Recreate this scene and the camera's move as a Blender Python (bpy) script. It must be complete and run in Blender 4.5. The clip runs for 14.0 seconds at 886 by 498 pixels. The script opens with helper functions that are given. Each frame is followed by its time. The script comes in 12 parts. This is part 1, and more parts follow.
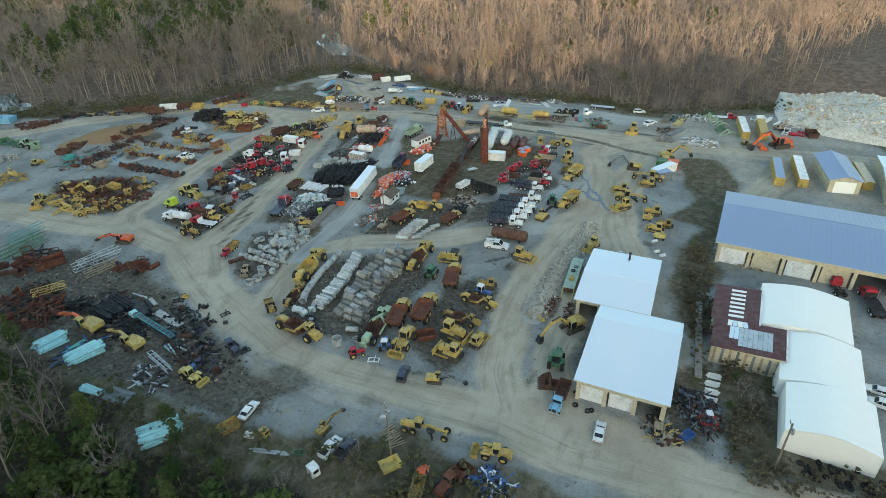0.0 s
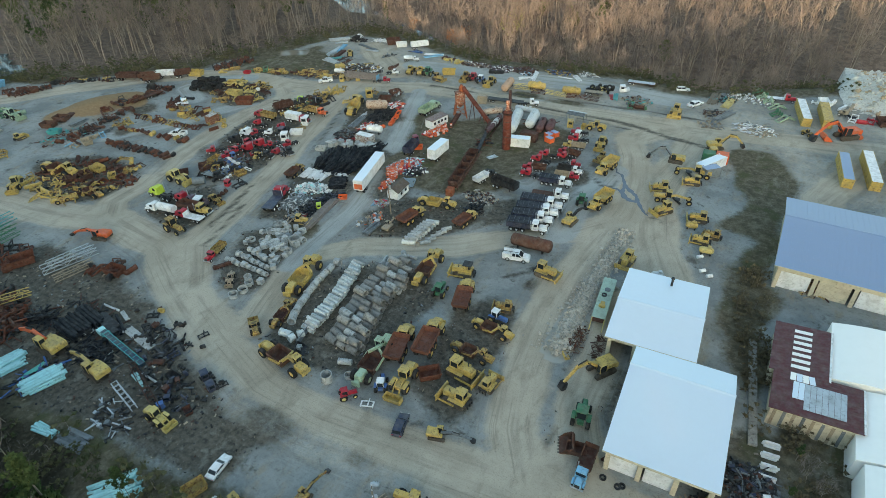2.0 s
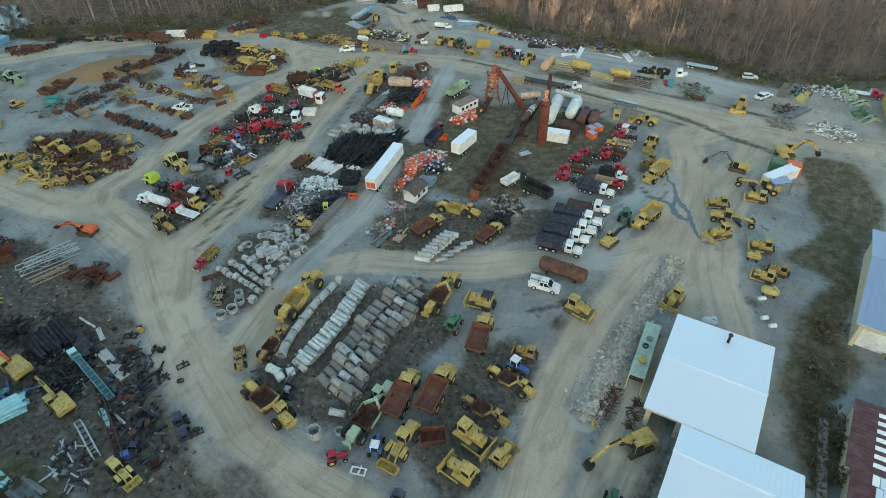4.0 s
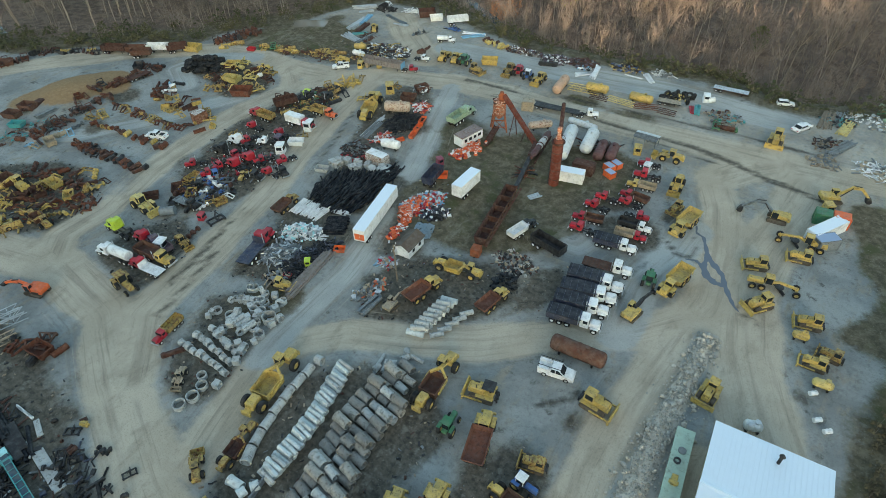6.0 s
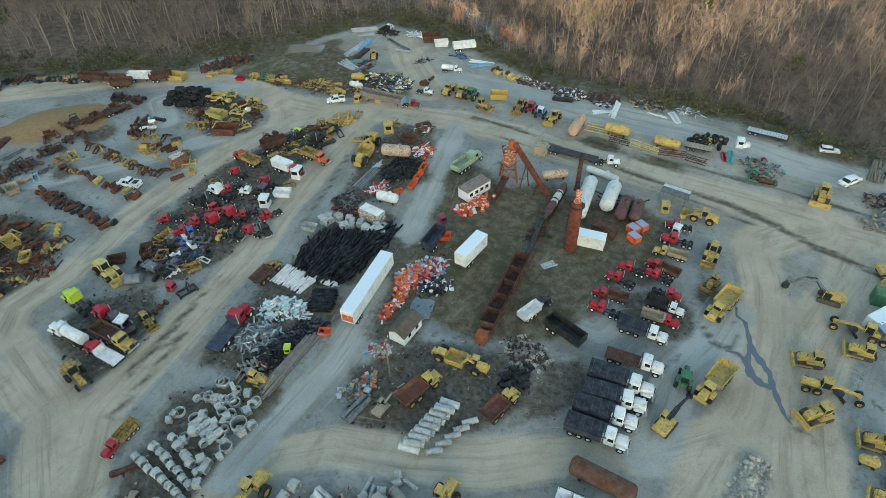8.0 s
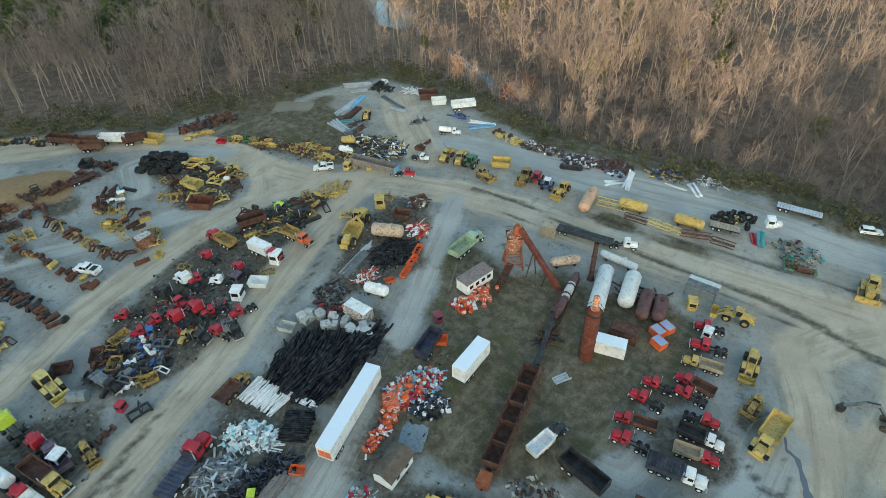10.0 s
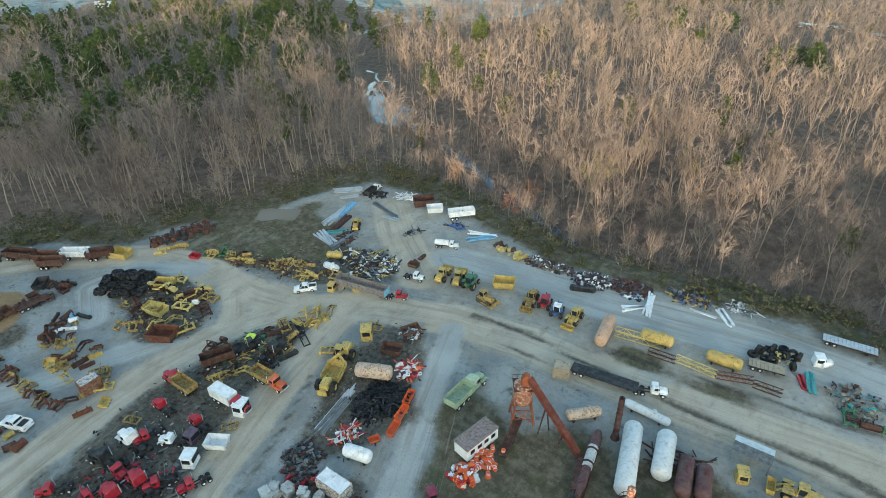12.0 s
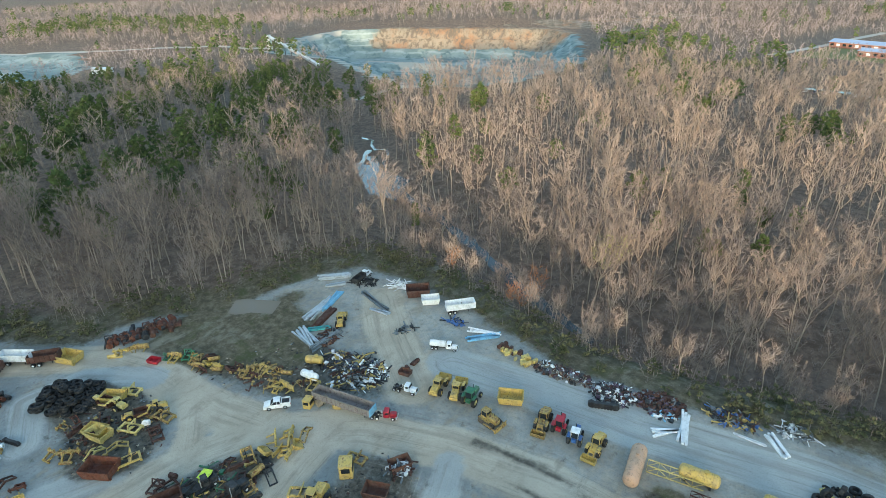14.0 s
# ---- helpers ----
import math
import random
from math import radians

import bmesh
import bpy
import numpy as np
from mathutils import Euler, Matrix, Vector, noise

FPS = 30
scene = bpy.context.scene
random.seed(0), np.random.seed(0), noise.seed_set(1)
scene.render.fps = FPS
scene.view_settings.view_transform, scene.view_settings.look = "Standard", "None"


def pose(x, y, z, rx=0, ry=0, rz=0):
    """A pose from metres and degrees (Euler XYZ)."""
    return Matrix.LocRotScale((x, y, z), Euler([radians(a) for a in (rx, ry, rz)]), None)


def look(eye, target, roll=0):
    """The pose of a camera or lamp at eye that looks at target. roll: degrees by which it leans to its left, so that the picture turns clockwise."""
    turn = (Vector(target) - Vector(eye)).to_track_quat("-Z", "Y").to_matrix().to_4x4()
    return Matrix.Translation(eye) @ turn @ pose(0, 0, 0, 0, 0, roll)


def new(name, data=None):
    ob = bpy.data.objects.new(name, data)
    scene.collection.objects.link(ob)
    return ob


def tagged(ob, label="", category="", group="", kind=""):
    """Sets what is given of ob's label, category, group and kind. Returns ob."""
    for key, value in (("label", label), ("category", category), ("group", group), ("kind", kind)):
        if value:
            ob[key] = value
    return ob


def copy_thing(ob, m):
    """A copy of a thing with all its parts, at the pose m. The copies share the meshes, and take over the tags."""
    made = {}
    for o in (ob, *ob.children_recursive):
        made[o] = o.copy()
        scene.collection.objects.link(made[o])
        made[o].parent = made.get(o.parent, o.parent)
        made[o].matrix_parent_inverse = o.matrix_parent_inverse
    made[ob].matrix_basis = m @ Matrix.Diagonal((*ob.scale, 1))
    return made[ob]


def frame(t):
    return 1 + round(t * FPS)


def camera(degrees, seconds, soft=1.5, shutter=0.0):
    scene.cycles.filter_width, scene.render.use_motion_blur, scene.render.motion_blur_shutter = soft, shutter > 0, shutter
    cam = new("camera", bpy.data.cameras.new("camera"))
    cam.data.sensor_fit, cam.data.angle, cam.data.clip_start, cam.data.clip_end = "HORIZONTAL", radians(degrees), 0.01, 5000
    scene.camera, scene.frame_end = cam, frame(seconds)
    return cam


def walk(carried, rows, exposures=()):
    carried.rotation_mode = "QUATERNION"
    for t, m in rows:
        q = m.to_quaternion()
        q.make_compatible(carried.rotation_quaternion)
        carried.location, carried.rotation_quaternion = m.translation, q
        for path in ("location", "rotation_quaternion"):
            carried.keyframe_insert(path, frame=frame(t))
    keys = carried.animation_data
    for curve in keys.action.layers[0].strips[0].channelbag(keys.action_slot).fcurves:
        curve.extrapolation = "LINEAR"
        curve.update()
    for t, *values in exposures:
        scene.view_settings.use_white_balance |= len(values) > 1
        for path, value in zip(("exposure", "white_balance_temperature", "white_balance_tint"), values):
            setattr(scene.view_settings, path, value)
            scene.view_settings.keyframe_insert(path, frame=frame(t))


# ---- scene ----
cam = camera(74.6, 14.0, soft=0.8)
METRES, EYE, TILT, LEAN, TURN = 144.5, 75.0, 0.0, 0.0, 28.2
ROWS = [
    (0.0, 0.0, 0.0, 0.0, -1.18, -32.06, 1.89),
    (0.5, 0.0031, 0.0361, -0.0, -1.2, -32.4, 1.92),
    (1.0, 0.007, 0.0745, 0.0007, -0.67, -33.96, 1.91),
    (1.5, 0.0111, 0.1113, 0.0017, 0.13, -35.34, 1.87),
    (2.0, 0.0149, 0.1478, 0.0024, 1.33, -36.44, 1.79),
    (2.5, 0.0182, 0.1842, 0.0029, 2.69, -37.62, 1.66),
    (5.0, 0.0251, 0.3653, 0.0076, 6.18, -41.94, 1.4),
    (5.5, 0.024, 0.4015, 0.0083, 6.28, -41.95, 1.42),
    (6.0, 0.0222, 0.4371, 0.0093, 6.22, -42.0, 1.43),
    (6.5, 0.0204, 0.4727, 0.0107, 6.19, -42.07, 1.46),
    (7.0, 0.0179, 0.5107, 0.012, 6.37, -42.12, 1.48),
    (7.5, 0.0154, 0.5462, 0.0132, 6.94, -42.16, 1.44),
    (10.0, 0.0006, 0.719, 0.018, 7.01, -39.45, 1.49),
    (10.5, -0.0027, 0.7538, 0.0178, 6.97, -37.34, 1.49),
    (11.0, -0.0059, 0.7882, 0.0175, 6.91, -35.52, 1.5),
    (11.5, -0.0082, 0.8234, 0.0168, 6.9, -33.8, 1.57),
    (12.0, -0.0116, 0.8579, 0.0162, 6.85, -32.09, 1.57),
    (12.5, -0.0143, 0.8923, 0.0162, 6.83, -30.4, 1.6),
    (13.0, -0.0176, 0.9286, 0.0151, 6.78, -28.9, 1.62),
    (13.5, -0.0203, 0.9628, 0.0142, 6.76, -27.73, 1.64),
    (14.0, -0.0233, 0.9966, 0.0131, 6.72, -26.73, 1.68),
]
walk(cam, [(t, pose(0, 0, EYE, TILT, LEAN, TURN) @ pose(METRES * x, METRES * y, METRES * z, 90 + pitch, roll, yaw)) for t, x, y, z, yaw, pitch, roll in ROWS],
     exposures=[(0.0, 1.58, 7150, -4), (5.0, 1.6, 7350, -4), (10.0, 1.7, 7250, -4), (14.0, 1.79, 6400, -5)])

# ---- world and sun: a low evening sun behind the camera, the yard in the shade of an added, unseen wooded ridge ----
SUN_TO = Vector((0.52, -0.85, 0.0)).normalized()
SUN_ELEVATION = 6.0
world = bpy.data.worlds.new("world")
scene.world = world
world.use_nodes = True
wn = world.node_tree.nodes
sky = wn.new("ShaderNodeTexSky")
sky.sky_type, sky.sun_disc = "NISHITA", False
sky.sun_elevation = radians(14)
sky.sun_rotation = math.atan2(SUN_TO.x, SUN_TO.y)
wn["Background"].inputs["Strength"].default_value = 0.15
world.node_tree.links.new(sky.outputs["Color"], wn["Background"].inputs["Color"])

sun_lamp = bpy.data.lights.new("sun", "SUN")
sun_lamp.energy, sun_lamp.angle, sun_lamp.color = 2.5, radians(0.6), (1.0, 0.7, 0.49)
sun = new("sun", sun_lamp)
sun_dir = Vector((SUN_TO.x * math.cos(radians(SUN_ELEVATION)), SUN_TO.y * math.cos(radians(SUN_ELEVATION)), math.sin(radians(SUN_ELEVATION))))
sun.matrix_world = look(sun_dir * 400, (0, 0, 0))


# ---- materials ----
def nodes_of(name, rough=0.6, metal=0.0, spec=0.35):
    mat = bpy.data.materials.new(name)
    mat.use_nodes = True
    nt = mat.node_tree
    bsdf = nt.nodes["Principled BSDF"]
    bsdf.inputs["Roughness"].default_value = rough
    bsdf.inputs["Metallic"].default_value = metal
    bsdf.inputs["Specular IOR Level"].default_value = spec
    return mat, nt, bsdf


def noise_node(nt, scale, detail=4.0, rough=0.55, vec=None):
    n = nt.nodes.new("ShaderNodeTexNoise")
    n.inputs["Scale"].default_value, n.inputs["Detail"].default_value, n.inputs["Roughness"].default_value = scale, detail, rough
    if vec is not None:
        nt.links.new(vec, n.inputs["Vector"])
    return n.outputs["Fac"]


def ramp_node(nt, fac, lo, hi):
    r = nt.nodes.new("ShaderNodeMapRange")
    r.interpolation_type = "SMOOTHSTEP"
    r.inputs["From Min"].default_value, r.inputs["From Max"].default_value = lo, hi
    nt.links.new(fac, r.inputs["Value"])
    return r.outputs["Result"]


def mix_node(nt, fac, a, b, mode="MIX"):
    m = nt.nodes.new("ShaderNodeMix")
    m.data_type, m.blend_type = "RGBA", mode
    for sock, v in ((m.inputs[0], fac), (m.inputs[6], a), (m.inputs[7], b)):
        if isinstance(v, (int, float)):
            sock.default_value = v
        elif isinstance(v, tuple):
            sock.default_value = (*v, 1.0)
        else:
            nt.links.new(v, sock)
    return m.outputs[2]


def math_node(nt, op, a, b):
    m = nt.nodes.new("ShaderNodeMath")
    m.operation = op
    for sock, v in zip(m.inputs, (a, b)):
        if isinstance(v, (int, float)):
            sock.default_value = v
        else:
            nt.links.new(v, sock)
    return m.outputs[0]


def bump_node(nt, bsdf, height, strength=0.3, distance=0.05):
    b = nt.nodes.new("ShaderNodeBump")
    b.inputs["Strength"].default_value, b.inputs["Distance"].default_value = strength, distance
    nt.links.new(height, b.inputs["Height"])
    nt.links.new(b.outputs["Normal"], bsdf.inputs["Normal"])


def world_vec(nt):
    return nt.nodes.new("ShaderNodeNewGeometry").outputs["Position"]


RUST = (0.16, 0.062, 0.03)
MATS = {}


def paint(name, colour, wear=0.35, rough=0.5, metal=0.0, under=RUST, dirt=(0.2, 0.17, 0.13), vary=0.25, dust=0.4, spec=0.35, fade=0.8):
    """Old paint: faded patches, rust through it, dust on top; a little different on each piece."""
    if name in MATS:
        return MATS[name]
    mat, nt, bsdf = nodes_of(name, rough, metal, spec)
    pos = world_vec(nt)
    rnd = nt.nodes.new("ShaderNodeObjectInfo").outputs["Random"]
    dark = tuple(c * (1 - vary) for c in colour)
    col = mix_node(nt, rnd, dark, colour)
    col = mix_node(nt, ramp_node(nt, noise_node(nt, 1.1, 5, 0.6, pos), 0.35, 0.75), col, tuple(min(1, c * fade + 0.25 * (1 - fade)) for c in colour))
    worn = ramp_node(nt, noise_node(nt, 2.6, 6, 0.7, pos), 0.68 - 0.36 * wear, 0.78 - 0.3 * wear)
    col = mix_node(nt, worn, col, under)
    dusty = math_node(nt, "MULTIPLY", ramp_node(nt, noise_node(nt, 0.7, 4, 0.6, pos), 0.4, 0.8), dust)
    col = mix_node(nt, dusty, col, dirt)
    if wear > 0:
        # oily grime and mud in patches, different on each piece
        shift = nt.nodes.new("ShaderNodeVectorMath")
        shift.operation = "ADD"
        nt.links.new(pos, shift.inputs[0])
        nt.links.new(math_node(nt, "MULTIPLY", rnd, 40.0), shift.inputs[1])
        grime = ramp_node(nt, noise_node(nt, 1.7, 6, 0.72, shift.outputs["Vector"]), 0.5, 0.68)
        col = mix_node(nt, math_node(nt, "MULTIPLY", grime, min(0.75, 0.25 + wear)), col, tuple(c * 0.3 for c in dirt))
    nt.links.new(col, bsdf.inputs["Base Color"])
    rg = nt.nodes.new("ShaderNodeMapRange")
    rg.inputs["To Min"].default_value, rg.inputs["To Max"].default_value = rough, 0.9
    nt.links.new(worn, rg.inputs["Value"])
    nt.links.new(rg.outputs["Result"], bsdf.inputs["Roughness"])
    bump_node(nt, bsdf, noise_node(nt, 14, 3, 0.6, pos), 0.15, 0.02)
    MATS[name] = mat
    return mat


YELLOW = paint("worn_yellow_paint", (0.6, 0.415, 0.105), 0.36, under=(0.15, 0.095, 0.05), dust=0.5)
CREAM_YELLOW = paint("faded_yellow_paint", (0.66, 0.52, 0.17), 0.3)
DULL_YELLOW = paint("dull_rusty_yellow_paint", (0.43, 0.295, 0.08), 0.55, 0.7)
ORANGE_RUST = paint("orange_rust", (0.135, 0.042, 0.022), 0.4, 0.85, under=(0.07, 0.026, 0.016), dirt=(0.2, 0.1, 0.055), dust=0.3, spec=0.2)
PLANT_RUST = paint("bright_orange_rust", (0.3, 0.078, 0.028), 0.35, 0.85, under=(0.13, 0.04, 0.022), dirt=(0.42, 0.26, 0.17), dust=0.35, spec=0.2)
SILO_RUST = paint("deep_red_rust", (0.155, 0.034, 0.019), 0.3, 0.85, under=(0.075, 0.024, 0.018), dirt=(0.24, 0.09, 0.05), dust=0.25, spec=0.2)
SAGE = paint("pale_sage_paint", (0.4, 0.52, 0.42), 0.1, 0.6, under=(0.25, 0.28, 0.2), vary=0.2)
PLUM_RED = paint("plum_red_paint", (0.27, 0.018, 0.055), 0.15, 0.4)
BROWN_RUST = paint("brown_rust", (0.085, 0.036, 0.025), 0.4, 0.9, under=(0.045, 0.026, 0.022), dirt=(0.12, 0.08, 0.06), dust=0.3, spec=0.2)
BED_RUST = paint("rusted_bed_steel", (0.115, 0.048, 0.03), 0.4, 0.85, under=(0.08, 0.034, 0.024), dust=0.25, spec=0.2)
HAUL_RUST = paint("polished_bed_rust", (0.17, 0.062, 0.036), 0.35, 0.8, under=(0.11, 0.042, 0.027), dirt=(0.2, 0.11, 0.07), dust=0.3, spec=0.2)
RED = paint("red_paint", (0.42, 0.012, 0.03), 0.16, 0.4, dust=0.18, fade=0.92)
ORANGE = paint("orange_paint", (0.8, 0.13, 0.025), 0.12, 0.5)
WHITE = paint("white_paint", (0.82, 0.83, 0.83), 0.06, 0.4, under=(0.3, 0.28, 0.25), vary=0.08)
SILVER = paint("galvanised_steel", (0.58, 0.61, 0.63), 0.15, 0.42, 0.5, under=(0.3, 0.28, 0.26), vary=0.15)
BLUE = paint("blue_paint", (0.03, 0.12, 0.36), 0.15, 0.4)
LIGHT_BLUE = paint("light_blue_paint", (0.2, 0.46, 0.66), 0.2, 0.45)
NAVY = paint("navy_paint", (0.02, 0.03, 0.07), 0.12, 0.35)
GREEN = paint("green_paint", (0.03, 0.16, 0.07), 0.2, 0.5)
MINT = paint("mint_green_paint", (0.38, 0.5, 0.34), 0.25, 0.55)
STEEL_BLUE = paint("dark_blue_steel", (0.018, 0.06, 0.1), 0.25, 0.5)
TEAL = paint("teal_paint", (0.05, 0.33, 0.33), 0.25, 0.5)
CYAN = paint("pale_cyan_pipe", (0.42, 0.76, 0.78), 0.04, 0.4, vary=0.25, dust=0.2)
PURPLE = paint("dark_plum_paint", (0.09, 0.05, 0.09), 0.3, 0.5)
LIME = paint("lime_paint", (0.6, 0.75, 0.05), 0.1, 0.45)
TAN = paint("tan_paint", (0.4, 0.32, 0.22), 0.3, 0.6)
DARK = paint("dark_steel", (0.016, 0.016, 0.018), 0.3, 0.6, under=(0.045, 0.03, 0.022), dirt=(0.06, 0.05, 0.042), dust=0.2)
TRACK_STEEL = paint("dusty_track_steel", (0.085, 0.068, 0.052), 0.4, 0.8, under=(0.04, 0.032, 0.026), dust=0.3, spec=0.2)
RUBBER = paint("black_rubber", (0.012, 0.012, 0.013), 0.1, 0.85, under=(0.03, 0.028, 0.025), dirt=(0.045, 0.042, 0.038), dust=0.3, spec=0.2)
BLACK_PIPE = paint("black_plastic_pipe", (0.005, 0.007, 0.012), 0.1, 0.6, under=(0.008, 0.008, 0.01), dirt=(0.012, 0.012, 0.013), dust=0.2, spec=0.12)
IRON_GREY = paint("grey_cast_iron", (0.19, 0.215, 0.23), 0.3, 0.55, under=(0.08, 0.08, 0.085), vary=0.65, dust=0.3)
CONCRETE = paint("pale_concrete", (0.47, 0.49, 0.48), 0.35, 0.9, under=(0.27, 0.26, 0.24), vary=0.35)
CONCRETE_TAN = paint("tan_concrete", (0.36, 0.345, 0.312), 0.4, 0.9, under=(0.17, 0.155, 0.13), vary=0.4)
WOOD = paint("weathered_wood", (0.27, 0.21, 0.15), 0.4, 0.9, under=(0.13, 0.11, 0.09), vary=0.4)
STONE = paint("pale_limestone", (0.6, 0.54, 0.45), 0.35, 0.95, under=(0.36, 0.31, 0.24), vary=0.3)
PALE_RUBBLE = paint("crushed_pale_rock", (0.66, 0.63, 0.56), 0.3, 0.95, under=(0.5, 0.46, 0.38), vary=0.2)
TAN_STONE = paint("tan_limestone", (0.58, 0.43, 0.27), 0.35, 0.95, under=(0.38, 0.28, 0.18), vary=0.3)
GREY_STONE = paint("grey_limestone", (0.44, 0.43, 0.39), 0.35, 0.95, under=(0.26, 0.24, 0.21), vary=0.35)
ROOF_WHITE = paint("pale_blue_white_metal_roof", (0.72, 0.79, 0.86), -0.6, 0.4, 0.1, under=(0.66, 0.72, 0.78), dirt=(0.66, 0.71, 0.76), vary=0.02, dust=0.12, fade=0.97)
ROOF_BLUE = paint("blue_grey_metal_roof", (0.27, 0.35, 0.5), -0.6, 0.45, 0.1, under=(0.27, 0.33, 0.42), dirt=(0.3, 0.35, 0.44), vary=0.02, dust=0.2, fade=0.93)
ROOF_MAROON = paint("maroon_metal_roof", (0.1, 0.026, 0.03), 0.2, 0.5, under=(0.07, 0.03, 0.03), vary=0.02)
WALL_CREAM = paint("cream_metal_wall", (0.62, 0.55, 0.4), 0.1, 0.55, under=(0.5, 0.44, 0.33), vary=0.05)
TENT = paint("white_roof_membrane", (0.93, 0.91, 0.86), -0.6, 0.55, under=(0.78, 0.76, 0.7), dirt=(0.76, 0.74, 0.68), vary=0.02, dust=0.15, fade=0.97)
ROOF_BROWN = paint("brown_shingle_roof", (0.1, 0.072, 0.055), 0.3, 0.9, under=(0.08, 0.06, 0.05), vary=0.05)
BRICK_RED = paint("red_brick_wall", (0.24, 0.1, 0.075), 0.2, 0.85, under=(0.22, 0.09, 0.06), vary=0.05)

GLASS, _nt, _b = nodes_of("dark_window_glass", 0.08)
_b.inputs["Base Color"].default_value = (0.02, 0.025, 0.03, 1)
LENS, _nt, _b = nodes_of("lamp_lens", 0.2)
_b.inputs["Base Color"].default_value = (0.7, 0.68, 0.6, 1)


def bark_material(name, a, b, own=0.6, size=0.02):
    mat, nt, bsdf = nodes_of(name, 0.95, 0.0, 0.1)
    isl = nt.nodes.new("ShaderNodeNewGeometry").outputs["Random Per Island"]
    big = ramp_node(nt, noise_node(nt, size, 3, 0.5, world_vec(nt)), 0.35, 0.65)
    col = mix_node(nt, math_node(nt, "ADD", math_node(nt, "MULTIPLY", isl, own), math_node(nt, "MULTIPLY", big, 1 - own)), a, b)
    nt.links.new(col, bsdf.inputs["Base Color"])
    return mat


TRUNK = bark_material("pale_bark", (0.2, 0.165, 0.135), (0.36, 0.3, 0.24), 0.5, 0.09)
# brown and grey twigs differ in own tone and as sunlit and shaded woods
TWIG = bark_material("bare_brown_twigs", (0.2, 0.155, 0.127), (0.33, 0.266, 0.226), 0.22, 0.1)
TWIG_GREY = bark_material("bare_grey_twigs", (0.125, 0.104, 0.097), (0.255, 0.21, 0.188), 0.22, 0.1)
# paler mauve for far twigs: distance haze put into their colour
TWIG_HAZED = bark_material("far_mauve_twigs", (0.2, 0.158, 0.158), (0.32, 0.255, 0.245), 0.25, 0.05)
NEEDLE = bark_material("pine_needles", (0.03, 0.052, 0.02), (0.105, 0.125, 0.042), 0.3, 0.11)
SHRUB = bark_material("scrub_leaves", (0.055, 0.064, 0.03), (0.125, 0.112, 0.062), 0.35, 0.12)
RUSSET = bark_material("russet_leaves", (0.26, 0.11, 0.05), (0.36, 0.17, 0.08))
BUDS = bark_material("pale_green_buds", (0.3, 0.33, 0.1), (0.42, 0.4, 0.16))
WEED = bark_material("dry_weeds", (0.075, 0.064, 0.038), (0.145, 0.12, 0.075))


# ---- ground: one sheet from the yard to the horizon ----
YARD = [(-131, 43), (-107, 37), (-88, 38), (-67, 39), (-53, 43), (-37, 49), (-18, 48), (0, 50), (30, 55), (70, 60), (70, 205), (48, 208), (30, 240), (10, 240),
        (-12, 226), (-28, 220), (-44, 222), (-53, 226), (-76, 222), (-90, 221), (-107, 219), (-123, 223), (-137, 227), (-156, 232), (-174, 230),
        (-182, 220), (-186, 208), (-188, 194), (-201, 183), (-205, 168), (-222, 157), (-240, 138), (-262, 124), (-300, 95), (-300, 60), (-200, 38), (-150, 36)]
CREEK = [(-420, 470), (-362, 413), (-300, 367), (-246, 318), (-222, 302), (-191, 290), (-164, 276), (-140, 262), (-112, 247), (-80, 246), (-40, 252), (10, 275), (70, 300)]
ROADS = [
    (5.0, [(60, 70), (11, 64), (-12, 61), (-24, 62), (-42, 60), (-56, 58.5), (-69, 59), (-84, 64), (-104, 72), (-118, 79), (-137, 81), (-153, 77), (-177, 74), (-230, 58)]),
    (4.2, [(-23, 64), (-28, 72), (-31.4, 84.5), (-33.2, 99.5), (-33.2, 112), (-32, 124), (-29.5, 140), (-31.2, 154), (-34.7, 168), (-39.3, 178)]),
    (3.6, [(-80, 70), (-81.9, 75.8), (-84.7, 86.2), (-84.1, 93.6), (-78.2, 100), (-68, 104.3), (-58.3, 110.1), (-51.8, 116.2), (-44.1, 122), (-37.4, 125.8), (-31, 134)]),
    (4.0, [(-100, 72), (-111.7, 83.1), (-114.2, 94.8), (-116.8, 107.1), (-119.6, 119.6), (-125.9, 137.3), (-131.3, 154.5), (-134.8, 169.5), (-136, 178)]),
    (4.0, [(-138, 80), (-145.4, 87), (-145.6, 97), (-150.8, 111.1), (-153.4, 128.3), (-154.4, 144.9), (-152.1, 158.8), (-146.4, 170.7)]),
    (5.0, [(-250, 108), (-237, 124), (-227, 136.3), (-212.3, 151.8), (-194.3, 165.6), (-177.9, 169.5), (-158.7, 169.6), (-143.7, 172.4), (-130.7, 181.6), (-114.8, 186.4), (-98.3, 188.6), (-81.7, 188.1), (-60, 189.5), (-42.1, 191), (-30.5, 192), (-12.6, 194), (18, 198), (60, 204)]),
    (5.5, [(-130, 196), (-146, 208), (-158, 219)]),
    (3.2, [(-152, 159), (-163, 168), (-172, 171)]),
    (5.0, [(-39, 178), (-34, 186), (-28, 192)]),
    (6.0, [(-20, 186), (-21, 176), (-24, 160), (-25, 146), (-22, 132), (-17, 120), (-15, 116)]),
    (4.0, [(-20, 68), (-8, 66), (4, 66)]),
    (4.5, [(20, 196), (16, 180), (10, 165)]),
    (3.6, [(-22, 108), (-21, 92), (-21, 80), (-16, 68), (0, 67)]),
]
